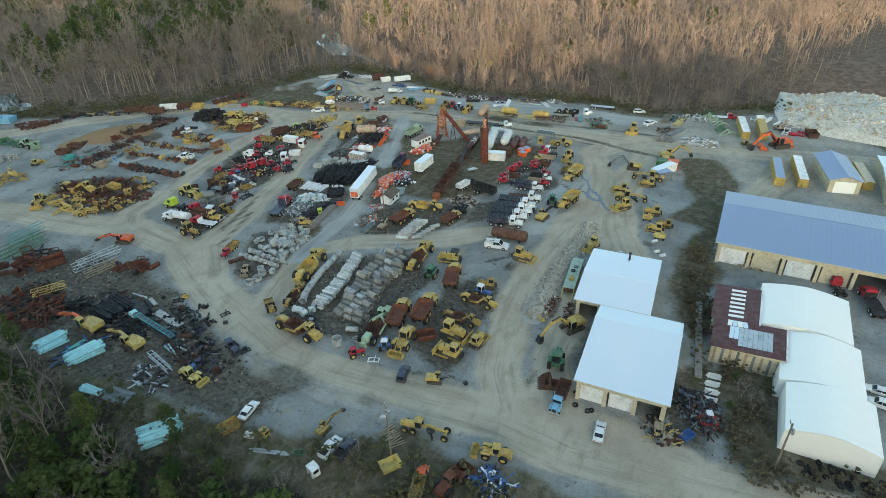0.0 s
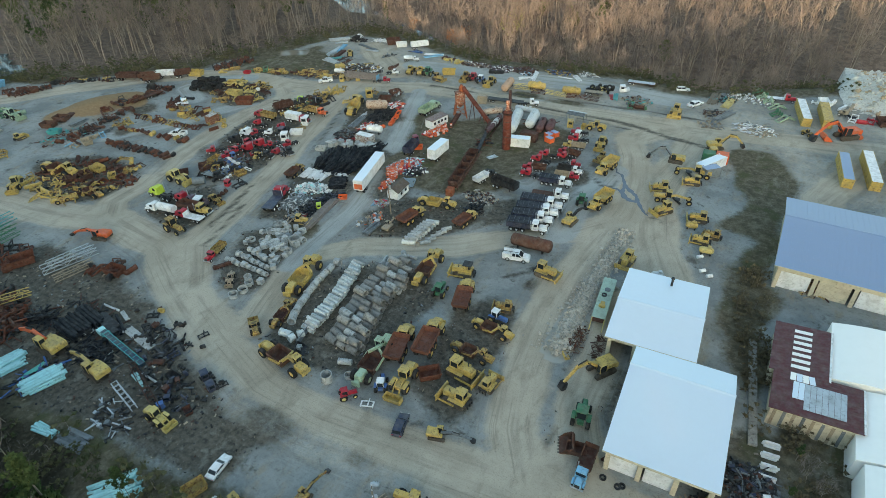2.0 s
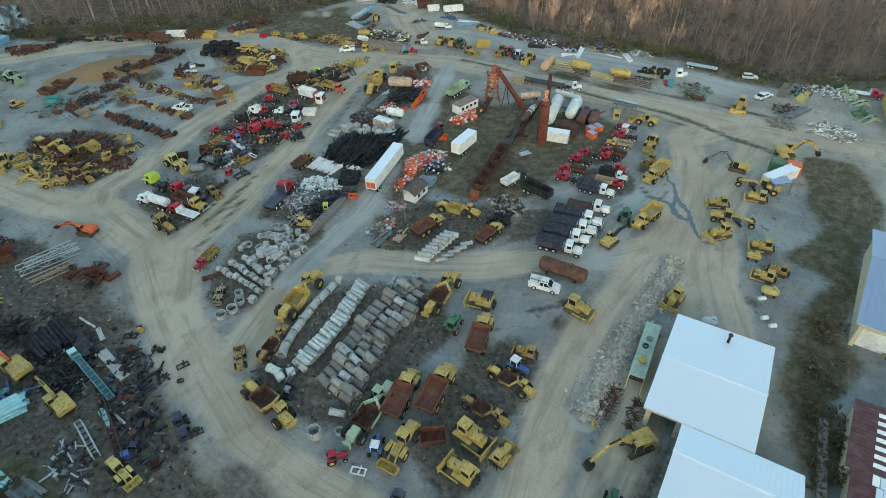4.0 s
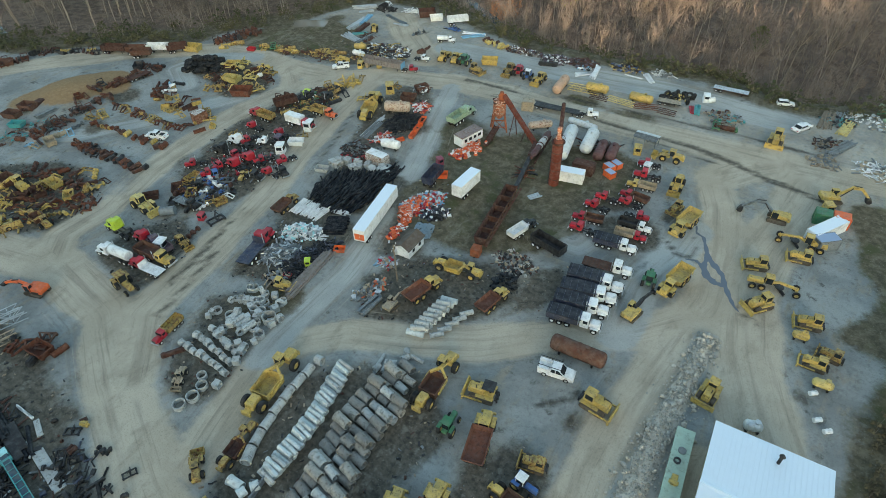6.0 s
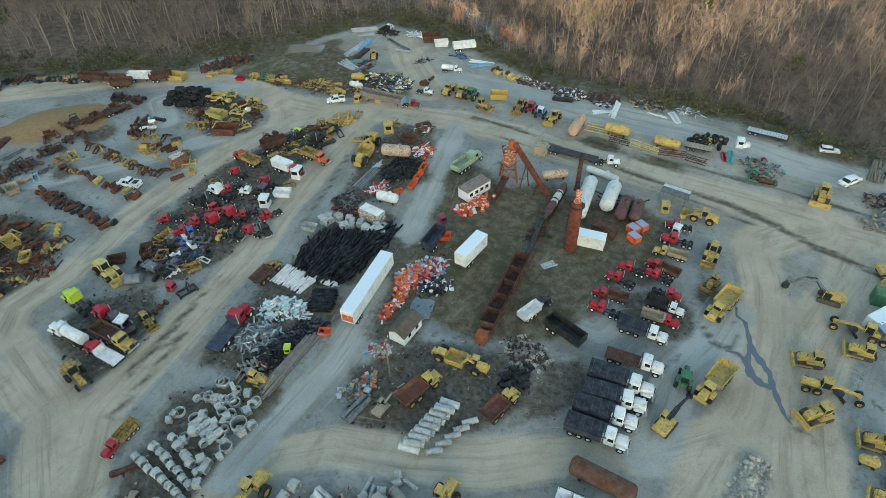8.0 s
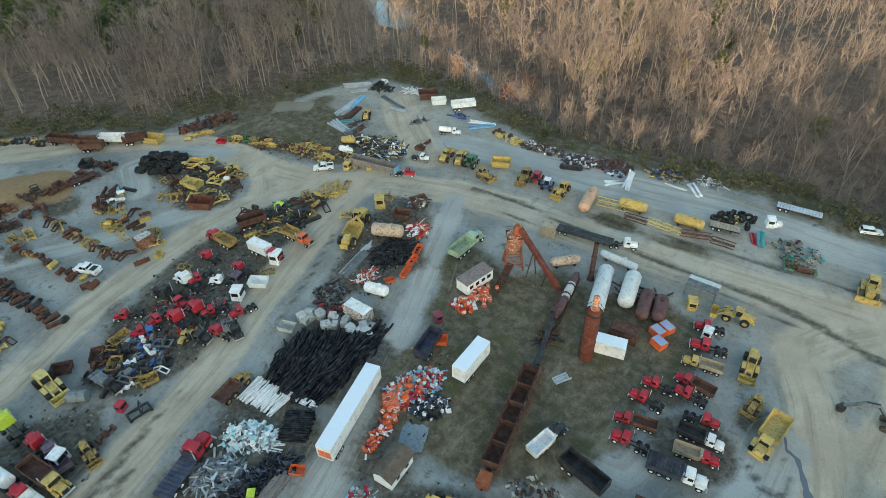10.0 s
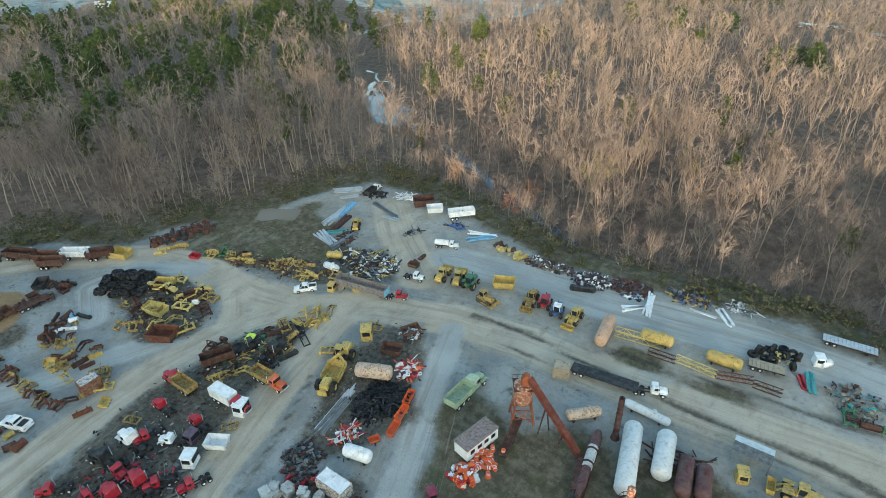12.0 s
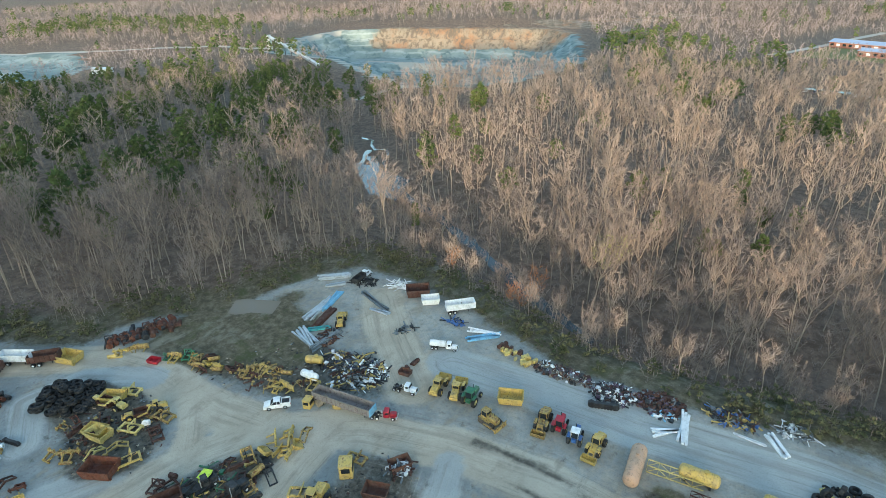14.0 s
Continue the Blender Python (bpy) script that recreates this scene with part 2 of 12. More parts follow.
GRAVEL_ROADS = [
    (7.0, [(-134, 213), (-112, 212), (-89, 214), (-70, 216), (-40, 211), (-25, 206)]),
    (5.0, [(-196, 100), (-178, 120), (-165, 140), (-160, 150)]),
    (4.0, [(-186, 118), (-168, 95), (-160, 88)]),
    (4.0, [(-176, 137), (-158, 110), (-150, 102)]),
    (9.0, [(-85, 52), (-60, 48), (-40, 50)]),
    (12.0, [(20, 122), (60, 122)]),
]
# grey dusty lanes and muddy wheel lines
DUST_LANES = [
    (2.8, [(-86.5, 88), (-87.0, 92), (-87.3, 99.2), (-87.9, 110.6), (-89.5, 118.1), (-94.9, 135.6), (-99.5, 149.2), (-105.8, 164.7), (-112.7, 183.3)]),
    (3.0, [(-190, 104), (-180, 112), (-172, 124), (-166, 137), (-160, 150)]),
    (3.5, [(-178, 168), (-190, 160), (-192, 150), (-180, 144)]),
    (5.5, [(-128, 206), (-110, 208), (-89, 209), (-60, 213), (-30, 212)]),
    (3.5, [(-40, 124), (-41, 137), (-38, 148), (-37, 158)]),
    (2.5, [(-62, 139), (-54, 140), (-52, 147)]),
]
MUD_LINES = [
    (0.9, [(-112, 190), (-99.8, 191.2), (-88.7, 189.4), (-76.1, 189.1), (-66.9, 188.2), (-56.1, 188.5), (-45.8, 188.3), (-36.9, 186.4), (-28.5, 183.6), (-23.1, 182.8), (-15, 181)]),
    (0.7, [(-85.1, 195.1), (-67.5, 197.1), (-50.1, 198.8), (-31.6, 199.9), (-20.2, 199.5)]),
    (0.5, [(-104, 186), (-84, 184.5), (-66, 185), (-52, 185.5), (-40, 184)]),
    (0.5, [(-40.7, 151.4), (-38, 149.1), (-35.4, 149.5), (-33, 148)]), (0.4, [(-35.4, 149.5), (-35.5, 152.7), (-36.7, 155.4)]),
    (0.45, [(-43.9, 137.5), (-43.0, 140.2), (-42.2, 143.5)]), (0.5, [(-25.5, 141.1), (-24, 140.2), (-22.3, 139.6), (-20.8, 139.3)]),
    (0.7, [(-114, 90), (-116, 99), (-118.5, 108), (-121, 117)]), (0.5, [(-109, 84), (-111.5, 93), (-113.8, 101)]),
    (0.6, [(-127.5, 158), (-122.5, 146), (-118.5, 134)]), (0.6, [(-45, 104.5), (-42, 107.5), (-40, 111)]),
]
GRASS = [
    [(-88, 127), (-106, 172), (-89, 169), (-50, 180), (-49, 176), (-51, 166), (-58, 153), (-58, 134), (-71, 126)],
    [(-12, 181), (-4, 186), (6, 172), (4, 158), (4, 130), (4, 112), (3, 100), (-3, 102), (-4, 112), (-6, 121), (-4, 130), (-4, 137), (0, 145), (-3, 150), (-6, 159), (-9, 168)],
    [(-135, 36), (-105, 38), (-80, 42), (-62, 42), (-45, 41), (-60, 34), (-110, 28)],
    [(-40, 54), (-18, 54), (0, 57), (40, 62), (60, 50), (0, 40), (-40, 44)],
    [(-185, 165), (-160, 178), (-158, 192), (-178, 208), (-196, 185)],
    [(-82, 192), (-60, 191), (-56, 194), (-60, 198), (-84, 199)],
    [(-100, 98), (-97, 88), (-92, 88), (-88, 98), (-98, 110)],
    [(-12, 183), (-2, 188), (4, 172), (4, 145), (0, 138), (-8, 144), (-7, 164)],
    [(-5, 129), (2, 132), (6, 91), (5, 82), (1, 96), (-3, 112)],
    [(6, 95), (17, 98), (17, 79), (18, 78), (40, 77), (40, 70), (26, 68), (11, 66), (8, 72), (8, 84)],
    [(-188, 185), (-185, 192), (-171, 201), (-164, 202), (-155, 190), (-155, 181), (-175, 174)],
]
BANK = [(-150, -20), (-150, 33), (-128, 38), (-106, 36), (-88, 36), (-76, 33), (-66, 33), (-56, 36), (-46, 38), (-38, 36), (-30, -20)]
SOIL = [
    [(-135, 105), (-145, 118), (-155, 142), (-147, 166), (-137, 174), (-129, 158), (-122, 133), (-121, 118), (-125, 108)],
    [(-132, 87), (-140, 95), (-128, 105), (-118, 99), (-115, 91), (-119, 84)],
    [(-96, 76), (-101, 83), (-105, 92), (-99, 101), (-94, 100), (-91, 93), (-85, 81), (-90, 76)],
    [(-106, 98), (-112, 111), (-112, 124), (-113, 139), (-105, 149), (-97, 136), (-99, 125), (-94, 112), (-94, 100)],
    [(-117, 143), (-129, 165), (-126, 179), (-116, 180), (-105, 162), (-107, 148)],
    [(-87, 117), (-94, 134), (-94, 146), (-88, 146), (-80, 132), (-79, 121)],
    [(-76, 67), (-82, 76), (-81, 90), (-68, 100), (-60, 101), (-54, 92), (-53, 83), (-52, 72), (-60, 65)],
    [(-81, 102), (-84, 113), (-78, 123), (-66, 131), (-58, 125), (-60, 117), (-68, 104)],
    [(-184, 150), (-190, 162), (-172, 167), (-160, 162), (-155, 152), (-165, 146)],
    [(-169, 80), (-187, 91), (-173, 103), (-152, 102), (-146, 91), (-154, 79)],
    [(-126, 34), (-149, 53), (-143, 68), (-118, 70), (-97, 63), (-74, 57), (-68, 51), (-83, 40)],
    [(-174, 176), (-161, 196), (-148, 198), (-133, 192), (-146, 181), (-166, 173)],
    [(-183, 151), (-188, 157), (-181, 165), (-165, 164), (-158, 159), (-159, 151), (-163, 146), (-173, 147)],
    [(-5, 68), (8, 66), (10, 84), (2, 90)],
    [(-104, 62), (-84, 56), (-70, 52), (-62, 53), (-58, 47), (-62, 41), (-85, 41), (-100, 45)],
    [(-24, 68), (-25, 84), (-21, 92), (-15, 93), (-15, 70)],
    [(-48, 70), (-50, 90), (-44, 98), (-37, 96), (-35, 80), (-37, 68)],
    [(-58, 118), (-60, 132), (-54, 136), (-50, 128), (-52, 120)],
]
# dark soil spots; those near (-104, 131) darken the gaps under the black pipes
DARK_SOIL_AND_GAPS = [(-63, 122, 5), (-71, 123, 3), (-107, 72, 3), (-104, 69, 2), (-41, 124, 2), (-38, 105, 2), (-109, 69, 2), (-102, 76, 3), (-76, 152, 4), (-98, 91, 5), (-36, 118, 3), (-17, 98, 2),
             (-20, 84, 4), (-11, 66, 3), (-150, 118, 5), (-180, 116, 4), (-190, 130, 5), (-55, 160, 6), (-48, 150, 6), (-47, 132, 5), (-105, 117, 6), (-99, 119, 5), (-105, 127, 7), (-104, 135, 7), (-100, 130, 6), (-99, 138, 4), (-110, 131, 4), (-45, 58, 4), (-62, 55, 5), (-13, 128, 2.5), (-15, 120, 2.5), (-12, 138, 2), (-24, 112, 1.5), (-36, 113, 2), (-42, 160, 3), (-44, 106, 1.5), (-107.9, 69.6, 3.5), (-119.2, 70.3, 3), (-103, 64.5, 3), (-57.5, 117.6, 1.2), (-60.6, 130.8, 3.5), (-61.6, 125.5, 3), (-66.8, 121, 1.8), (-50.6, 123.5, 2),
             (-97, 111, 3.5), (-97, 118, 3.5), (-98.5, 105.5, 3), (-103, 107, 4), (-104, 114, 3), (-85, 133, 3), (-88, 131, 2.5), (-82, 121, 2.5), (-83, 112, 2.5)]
SAND = [(-205, 123, 10), (-200, 132, 8), (-209, 114, 7)]
QUARRY = [(-584, 549), (-652, 660), (-663, 725), (-620, 767), (-530, 799), (-459, 823), (-410, 835), (-361, 797), (-303, 677), (-281, 615), (-282, 566), (-290, 521), (-322, 484), (-360, 490), (-418, 510), (-490, 550)]
FAR_ROADS = [[(-900, 362), (-841, 386), (-749, 431), (-709, 461), (-646, 497), (-614, 536), (-612, 574), (-658, 668), (-668, 740)],
             [(-600, 548), (-490, 540), (-427, 510), (-400, 492), (-343, 470), (-356, 429)],
             [(-596, 700), (-560, 708), (-480, 725), (-420, 690), (-380, 640)], [(-440, 640), (-400, 600), (-340, 560)], [(-140, 715), (-105, 791), (-62, 914)]]
CLAY = [(-470, 842, 16), (-525, 815, 14), (-383, 925, 22), (-325, 1005, 26), (-260, 1015, 22), (-400, 880, 40), (-350, 950, 40), (-300, 840, 30), (-320, 1040, 40)]
PIT = [(-645, 305), (-900, 320), (-846, 385), (-753, 421), (-650, 391), (-618, 357), (-628, 332)]
POOL = [(-259, 318), (-252, 320), (-240, 316), (-223, 313), (-217, 303), (-213, 291), (-228, 291), (-238, 295), (-250, 306)]
SCHOOL_LAWN = [(-130, 700), (-40, 670), (40, 690), (40, 800), (-110, 800)]


def spread(lo, hi, step, far, fine_lo=0.0, fine_hi=0.0):
    """Coordinates that are close together between lo and hi and grow wider beyond, out to far; at most 7 m apart for fine_lo or fine_hi metres."""
    mid = np.arange(lo, hi + step, step)
    sides = []
    for fine in (fine_lo, fine_hi):
        out, d, x = [], step, 0.0
        while x < far:
            d = min(d * 1.08, 7.0) if x < fine else d * 1.12
            x += d
            out.append(x)
        sides.append(np.array(out))
    return np.concatenate([(lo - sides[0])[::-1], mid, mid[-1] + sides[1]])


def line_distance(px, py, pts):
    best = np.full(px.shape, 1e9)
    for (ax, ay), (bx, by) in zip(pts, pts[1:]):
        dx, dy = bx - ax, by - ay
        k = np.clip(((px - ax) * dx + (py - ay) * dy) / (dx * dx + dy * dy), 0, 1)
        best = np.minimum(best, np.hypot(px - ax - k * dx, py - ay - k * dy))
    return best


def inside(px, py, poly):
    """Signed distance to a polygon, positive inside."""
    hit_ = np.zeros(px.shape, bool)
    for (ax, ay), (bx, by) in zip(poly, poly[1:] + poly[:1]):
        cross = ((ay > py) != (by > py)) & (px < (bx - ax) * (py - ay) / (by - ay + 1e-9) + ax)
        hit_ ^= cross
    d = line_distance(px, py, poly + poly[:1])
    return np.where(hit_, d, -d)


def smooth(a, lo, hi):
    k = np.clip((a - lo) / (hi - lo), 0, 1)
    return k * k * (3 - 2 * k)


def wavy(px, py, scale, seed):
    """Cheap smooth noise from sines, -1 to 1."""
    r = np.random.RandomState(seed)
    v = np.zeros(np.shape(px))
    for i in range(7):
        a, f, ph = r.uniform(0, 6.28), r.uniform(0.5, 2.0) / scale, r.uniform(0, 6.28)
        v = v + np.sin((px * np.cos(a) + py * np.sin(a)) * f * 2 + ph)
    return v / 4.0


def height(px, py):
    """The lie of the land: a flat yard, a creek valley behind it, the quarry far off, an unseen wooded ridge added
    behind the camera for its shade.
    """
    px, py = np.asarray(px, float), np.asarray(py, float)
    yard = inside(px, py, YARD)
    out = smooth(-yard, 0, 45)
    east = smooth(px + py * 0.45, -120, 60)
    z = out * (-1.0 - 6.0 * east)
    z = z - 11.0 * smooth(-yard, 2, 30) * np.exp(-(line_distance(px, py, CREEK) / 34.0) ** 2)
    far = smooth(np.hypot(px + 60, py - 100), 260, 900)
    z = z + out * (wavy(px, py, 60, 3) * 1.2 + far * wavy(px, py, 240, 5) * 7)
    q = inside(px, py, QUARRY)
    q = q + wavy(px, py, 30, 14) * 4 * smooth(q, -5, 10)
    qd = smooth(q, 0, 6) * 10 + smooth(q, 14, 20) * 9 + smooth(q, 29, 36) * 8 + smooth(q, 80, 88) * 5 * (1 + wavy(px, py, 60, 15))
    south = smooth(-(px * 0.57 - py * 0.82), 700, 860)
    z = z * (1 - smooth(q, -60, 0)) - qd * (0.55 + 0.6 * south) - 9 * smooth(q, -70, -5)
    z = z - 4 * smooth(inside(px, py, PIT), 0, 30) * (1 + wavy(px, py, 40, 9))
    back = px * SUN_TO.x + py * SUN_TO.y
    side = -px * SUN_TO.y + py * SUN_TO.x
    # crest height varies along the ridge to set which hills its shade reaches
    ridge = 30.0 + 2.0 * (1 - smooth(side, 10, 80)) + 35.0 * (1 - smooth(side, -80, 0)) + 9.0 * smooth(side, 55, 135)
    z = z + ridge * smooth(back, 20, 130) * (1 + 0.1 * wavy(side, side * 0.3, 70, 4))
    # the sandy mound and the bank beside the large shed
    z = z + 3.0 * np.exp(-(np.hypot((px + 204) * 0.9, (py - 123) * 0.6) / 8.0) ** 2)
    return z + 0.06 * wavy(px, py, 6, 8)


LOOKUP = {"x0": -312.0, "y0": -10.0, "step": 1.5}
_lx, _ly = np.meshgrid(np.arange(-312.0, 90.0, 1.5), np.arange(-10.0, 280.0, 1.5))
LOOKUP["z"] = height(_lx, _ly)


def height_at(x, y):
    """The ground's height at one place, from a table near the yard."""
    u, v = (x - LOOKUP["x0"]) / LOOKUP["step"], (y - LOOKUP["y0"]) / LOOKUP["step"]
    i, j = int(math.floor(u)), int(math.floor(v))
    z = LOOKUP["z"]
    if 0 <= i < z.shape[1] - 1 and 0 <= j < z.shape[0] - 1:
        u, v = u - i, v - j
        return float((z[j, i] * (1 - u) + z[j, i + 1] * u) * (1 - v) + (z[j + 1, i] * (1 - u) + z[j + 1, i + 1] * u) * v)
    return float(height(np.array([x]), np.array([y]))[0])


def ground_material():
    mat, nt, bsdf = nodes_of("yard_ground", 0.95, 0.0, 0.12)
    pos = world_vec(nt)

    def attribute(name):
        a = nt.nodes.new("ShaderNodeAttribute")
        a.attribute_name = name
        return a.outputs["Fac"]

    ragged = math_node(nt, "ADD", math_node(nt, "MULTIPLY", math_node(nt, "SUBTRACT", noise_node(nt, 0.13, 4, 0.6, pos), 0.5), 0.55),
                       math_node(nt, "MULTIPLY", math_node(nt, "SUBTRACT", noise_node(nt, 0.75, 6, 0.7, pos), 0.5), 0.75))
    ragged_far = math_node(nt, "MULTIPLY", math_node(nt, "SUBTRACT", noise_node(nt, 0.056, 6, 0.65, pos), 0.5), 0.9)

    def mask(name, soft=0.22, far=False):
        return ramp_node(nt, math_node(nt, "ADD", attribute(name), ragged_far if far else ragged), 0.5 - soft, 0.5 + soft)

    def cells(across, along_, z=0.0):
        c = nt.nodes.new("ShaderNodeCombineXYZ")
        nt.links.new(math_node(nt, "MULTIPLY", attribute("lane"), across), c.inputs[0])
        nt.links.new(math_node(nt, "MULTIPLY", attribute("along"), along_), c.inputs[1])
        c.inputs[2].default_value = z
        return c.outputs[0]

    # wheel marks that follow the tracks: broad bands, and narrow pairs of ruts
    bands = noise_node(nt, 1.0, 5, 0.6, cells(0.55, 0.035))
    ruts = noise_node(nt, 1.0, 4, 0.65, cells(1.7, 0.05, 7.0))
    tread = attribute("tread")
    fine = noise_node(nt, 1.1, 8, 0.62, pos)
    grain = noise_node(nt, 4.5, 5, 0.7, pos)
    patch = ramp_node(nt, noise_node(nt, 0.09, 5, 0.62, pos), 0.36, 0.66)
    smear = nt.nodes.new("ShaderNodeMapping")
    smear.inputs["Scale"].default_value = (0.62, 0.26, 1)
    smear.inputs["Rotation"].default_value = (0, 0, -0.3)
    nt.links.new(pos, smear.inputs["Vector"])
    smeared = noise_node(nt, 0.55, 7, 0.68, smear.outputs["Vector"])
    gravel = mix_node(nt, patch, (0.218, 0.228, 0.222), (0.335, 0.347, 0.33))
    gravel = mix_node(nt, ramp_node(nt, smeared, 0.5, 0.68), gravel, (0.29, 0.262, 0.212))
    gravel = mix_node(nt, ramp_node(nt, noise_node(nt, 0.3, 7, 0.72, pos), 0.56, 0.68), gravel, (0.12, 0.118, 0.108))
    gravel = mix_node(nt, math_node(nt, "MULTIPLY", ramp_node(nt, fine, 0.5, 0.3), 0.5), gravel, (0.14, 0.145, 0.142))
    dirt = mix_node(nt, patch, (0.41, 0.357, 0.278), (0.5, 0.44, 0.35))
    dirt = mix_node(nt, math_node(nt, "MULTIPLY", ramp_node(nt, smeared, 0.5, 0.7), 0.6), dirt, (0.27, 0.235, 0.18))
    dust = mix_node(nt, patch, (0.34, 0.352, 0.338), (0.42, 0.428, 0.405))
    weeds = mix_node(nt, ramp_node(nt, noise_node(nt, 0.5, 7, 0.72, pos), 0.38, 0.65), (0.082, 0.07, 0.045), (0.178, 0.152, 0.104))
    weeds = mix_node(nt, ramp_node(nt, noise_node(nt, 0.16, 5, 0.65, pos), 0.5, 0.66), weeds, (0.085, 0.085, 0.04))
    weeds = mix_node(nt, ramp_node(nt, noise_node(nt, 0.22, 6, 0.7, smear.outputs["Vector"]), 0.55, 0.68), weeds, (0.215, 0.195, 0.148))
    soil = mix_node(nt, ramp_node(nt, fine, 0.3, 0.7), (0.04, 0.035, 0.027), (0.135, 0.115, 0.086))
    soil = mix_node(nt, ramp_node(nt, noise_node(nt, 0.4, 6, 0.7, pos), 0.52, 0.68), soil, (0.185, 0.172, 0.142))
    mud = mix_node(nt, ramp_node(nt, fine, 0.35, 0.65), (0.03, 0.028, 0.024), (0.085, 0.077, 0.062))
    litter = mix_node(nt, ramp_node(nt, noise_node(nt, 0.35, 6, 0.7, pos), 0.35, 0.65), (0.118, 0.09, 0.071), (0.22, 0.165, 0.129))
    sand = mix_node(nt, ramp_node(nt, fine, 0.3, 0.7), (0.27, 0.17, 0.09), (0.33, 0.22, 0.12))
    rock = mix_node(nt, ramp_node(nt, noise_node(nt, 0.03, 6, 0.6, pos), 0.35, 0.65), (0.13, 0.185, 0.19), (0.26, 0.32, 0.315))
    split = nt.nodes.new("ShaderNodeSeparateXYZ")
    nt.links.new(pos, split.inputs["Vector"])
    strata = math_node(nt, "SINE", math_node(nt, "ADD", math_node(nt, "MULTIPLY", split.outputs["Z"], 0.9), math_node(nt, "MULTIPLY", noise_node(nt, 0.02, 4, 0.6, pos), 14.0)), 0.0)
    rock = mix_node(nt, math_node(nt, "MULTIPLY", ramp_node(nt, strata, 0.2, 0.9), 0.55), rock, (0.36, 0.42, 0.42))
    rock = mix_node(nt, ramp_node(nt, noise_node(nt, 0.09, 6, 0.7, pos), 0.5, 0.68), rock, (0.1, 0.15, 0.16))
    cliff = nt.nodes.new("ShaderNodeMapping")
    cliff.inputs["Scale"].default_value = (0.16, 0.16, 0.04)
    nt.links.new(pos, cliff.inputs["Vector"])
    orange = mix_node(nt, ramp_node(nt, noise_node(nt, 0.03, 5, 0.6, pos), 0.45, 0.62), (0.27, 0.23, 0.18), (0.27, 0.165, 0.105))
    orange = mix_node(nt, ramp_node(nt, noise_node(nt, 1.0, 6, 0.7, cliff.outputs["Vector"]), 0.45, 0.6), orange, (0.15, 0.125, 0.1))
    col = mix_node(nt, mask("road", 0.3), gravel, dirt)
    col = mix_node(nt, mask("dust", 0.3), col, dust)
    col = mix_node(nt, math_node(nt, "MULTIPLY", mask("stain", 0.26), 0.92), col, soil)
    col = mix_node(nt, mask("grass", 0.26), col, weeds)
    col = mix_node(nt, math_node(nt, "MULTIPLY", ramp_node(nt, bands, 0.47, 0.66), math_node(nt, "MULTIPLY", tread, 0.4)), col, (0.2, 0.175, 0.138))
    col = mix_node(nt, math_node(nt, "MULTIPLY", ramp_node(nt, ruts, 0.55, 0.66), math_node(nt, "MULTIPLY", tread, 0.3)), col, (0.145, 0.125, 0.098))
    col = mix_node(nt, math_node(nt, "MULTIPLY", ramp_node(nt, ruts, 0.42, 0.33), math_node(nt, "MULTIPLY", tread, 0.24)), col, (0.5, 0.455, 0.375))
    col = mix_node(nt, math_node(nt, "MULTIPLY", mask("mud", 0.3), 0.85), col, mud)
    col = mix_node(nt, mask("sand"), col, sand)
    col = mix_node(nt, mask("litter", 0.25), col, litter)
    # near-black brown over the bank below the entrance
    col = mix_node(nt, mask("humus", 0.3), col, mix_node(nt, ramp_node(nt, fine, 0.3, 0.7), (0.025, 0.022, 0.014), (0.075, 0.062, 0.04)))
    grit = noise_node(nt, 1.9, 7, 0.78, pos)
    col = mix_node(nt, math_node(nt, "MULTIPLY", ramp_node(nt, grit, 0.46, 0.3), 0.32), col, (0.06, 0.055, 0.045))
    col = mix_node(nt, math_node(nt, "MULTIPLY", ramp_node(nt, grit, 0.56, 0.7), 0.35), col, (0.5, 0.48, 0.42))
    col = mix_node(nt, math_node(nt, "MULTIPLY", ramp_node(nt, grain, 0.5, 0.3), 0.3), col, (0.07, 0.064, 0.052))
    col = mix_node(nt, mask("rock", 0.12, True), col, rock)
    col = mix_node(nt, mask("clay", 0.12, True), col, orange)
    col = mix_node(nt, mask("pale", 0.15, True), col, (0.4, 0.39, 0.35))
    col = mix_node(nt, mask("lawn", 0.1, True), col, (0.16, 0.17, 0.08))
    col = mix_node(nt, 1.0, col, (0.93, 0.93, 0.93), "MULTIPLY")
    nt.links.new(col, bsdf.inputs["Base Color"])
    bump_node(nt, bsdf, math_node(nt, "ADD", math_node(nt, "ADD", fine, noise_node(nt, 0.4, 6, 0.6, pos)), math_node(nt, "MULTIPLY", math_node(nt, "MULTIPLY", ruts, tread), 0.8)), 0.4, 0.2)
    return mat


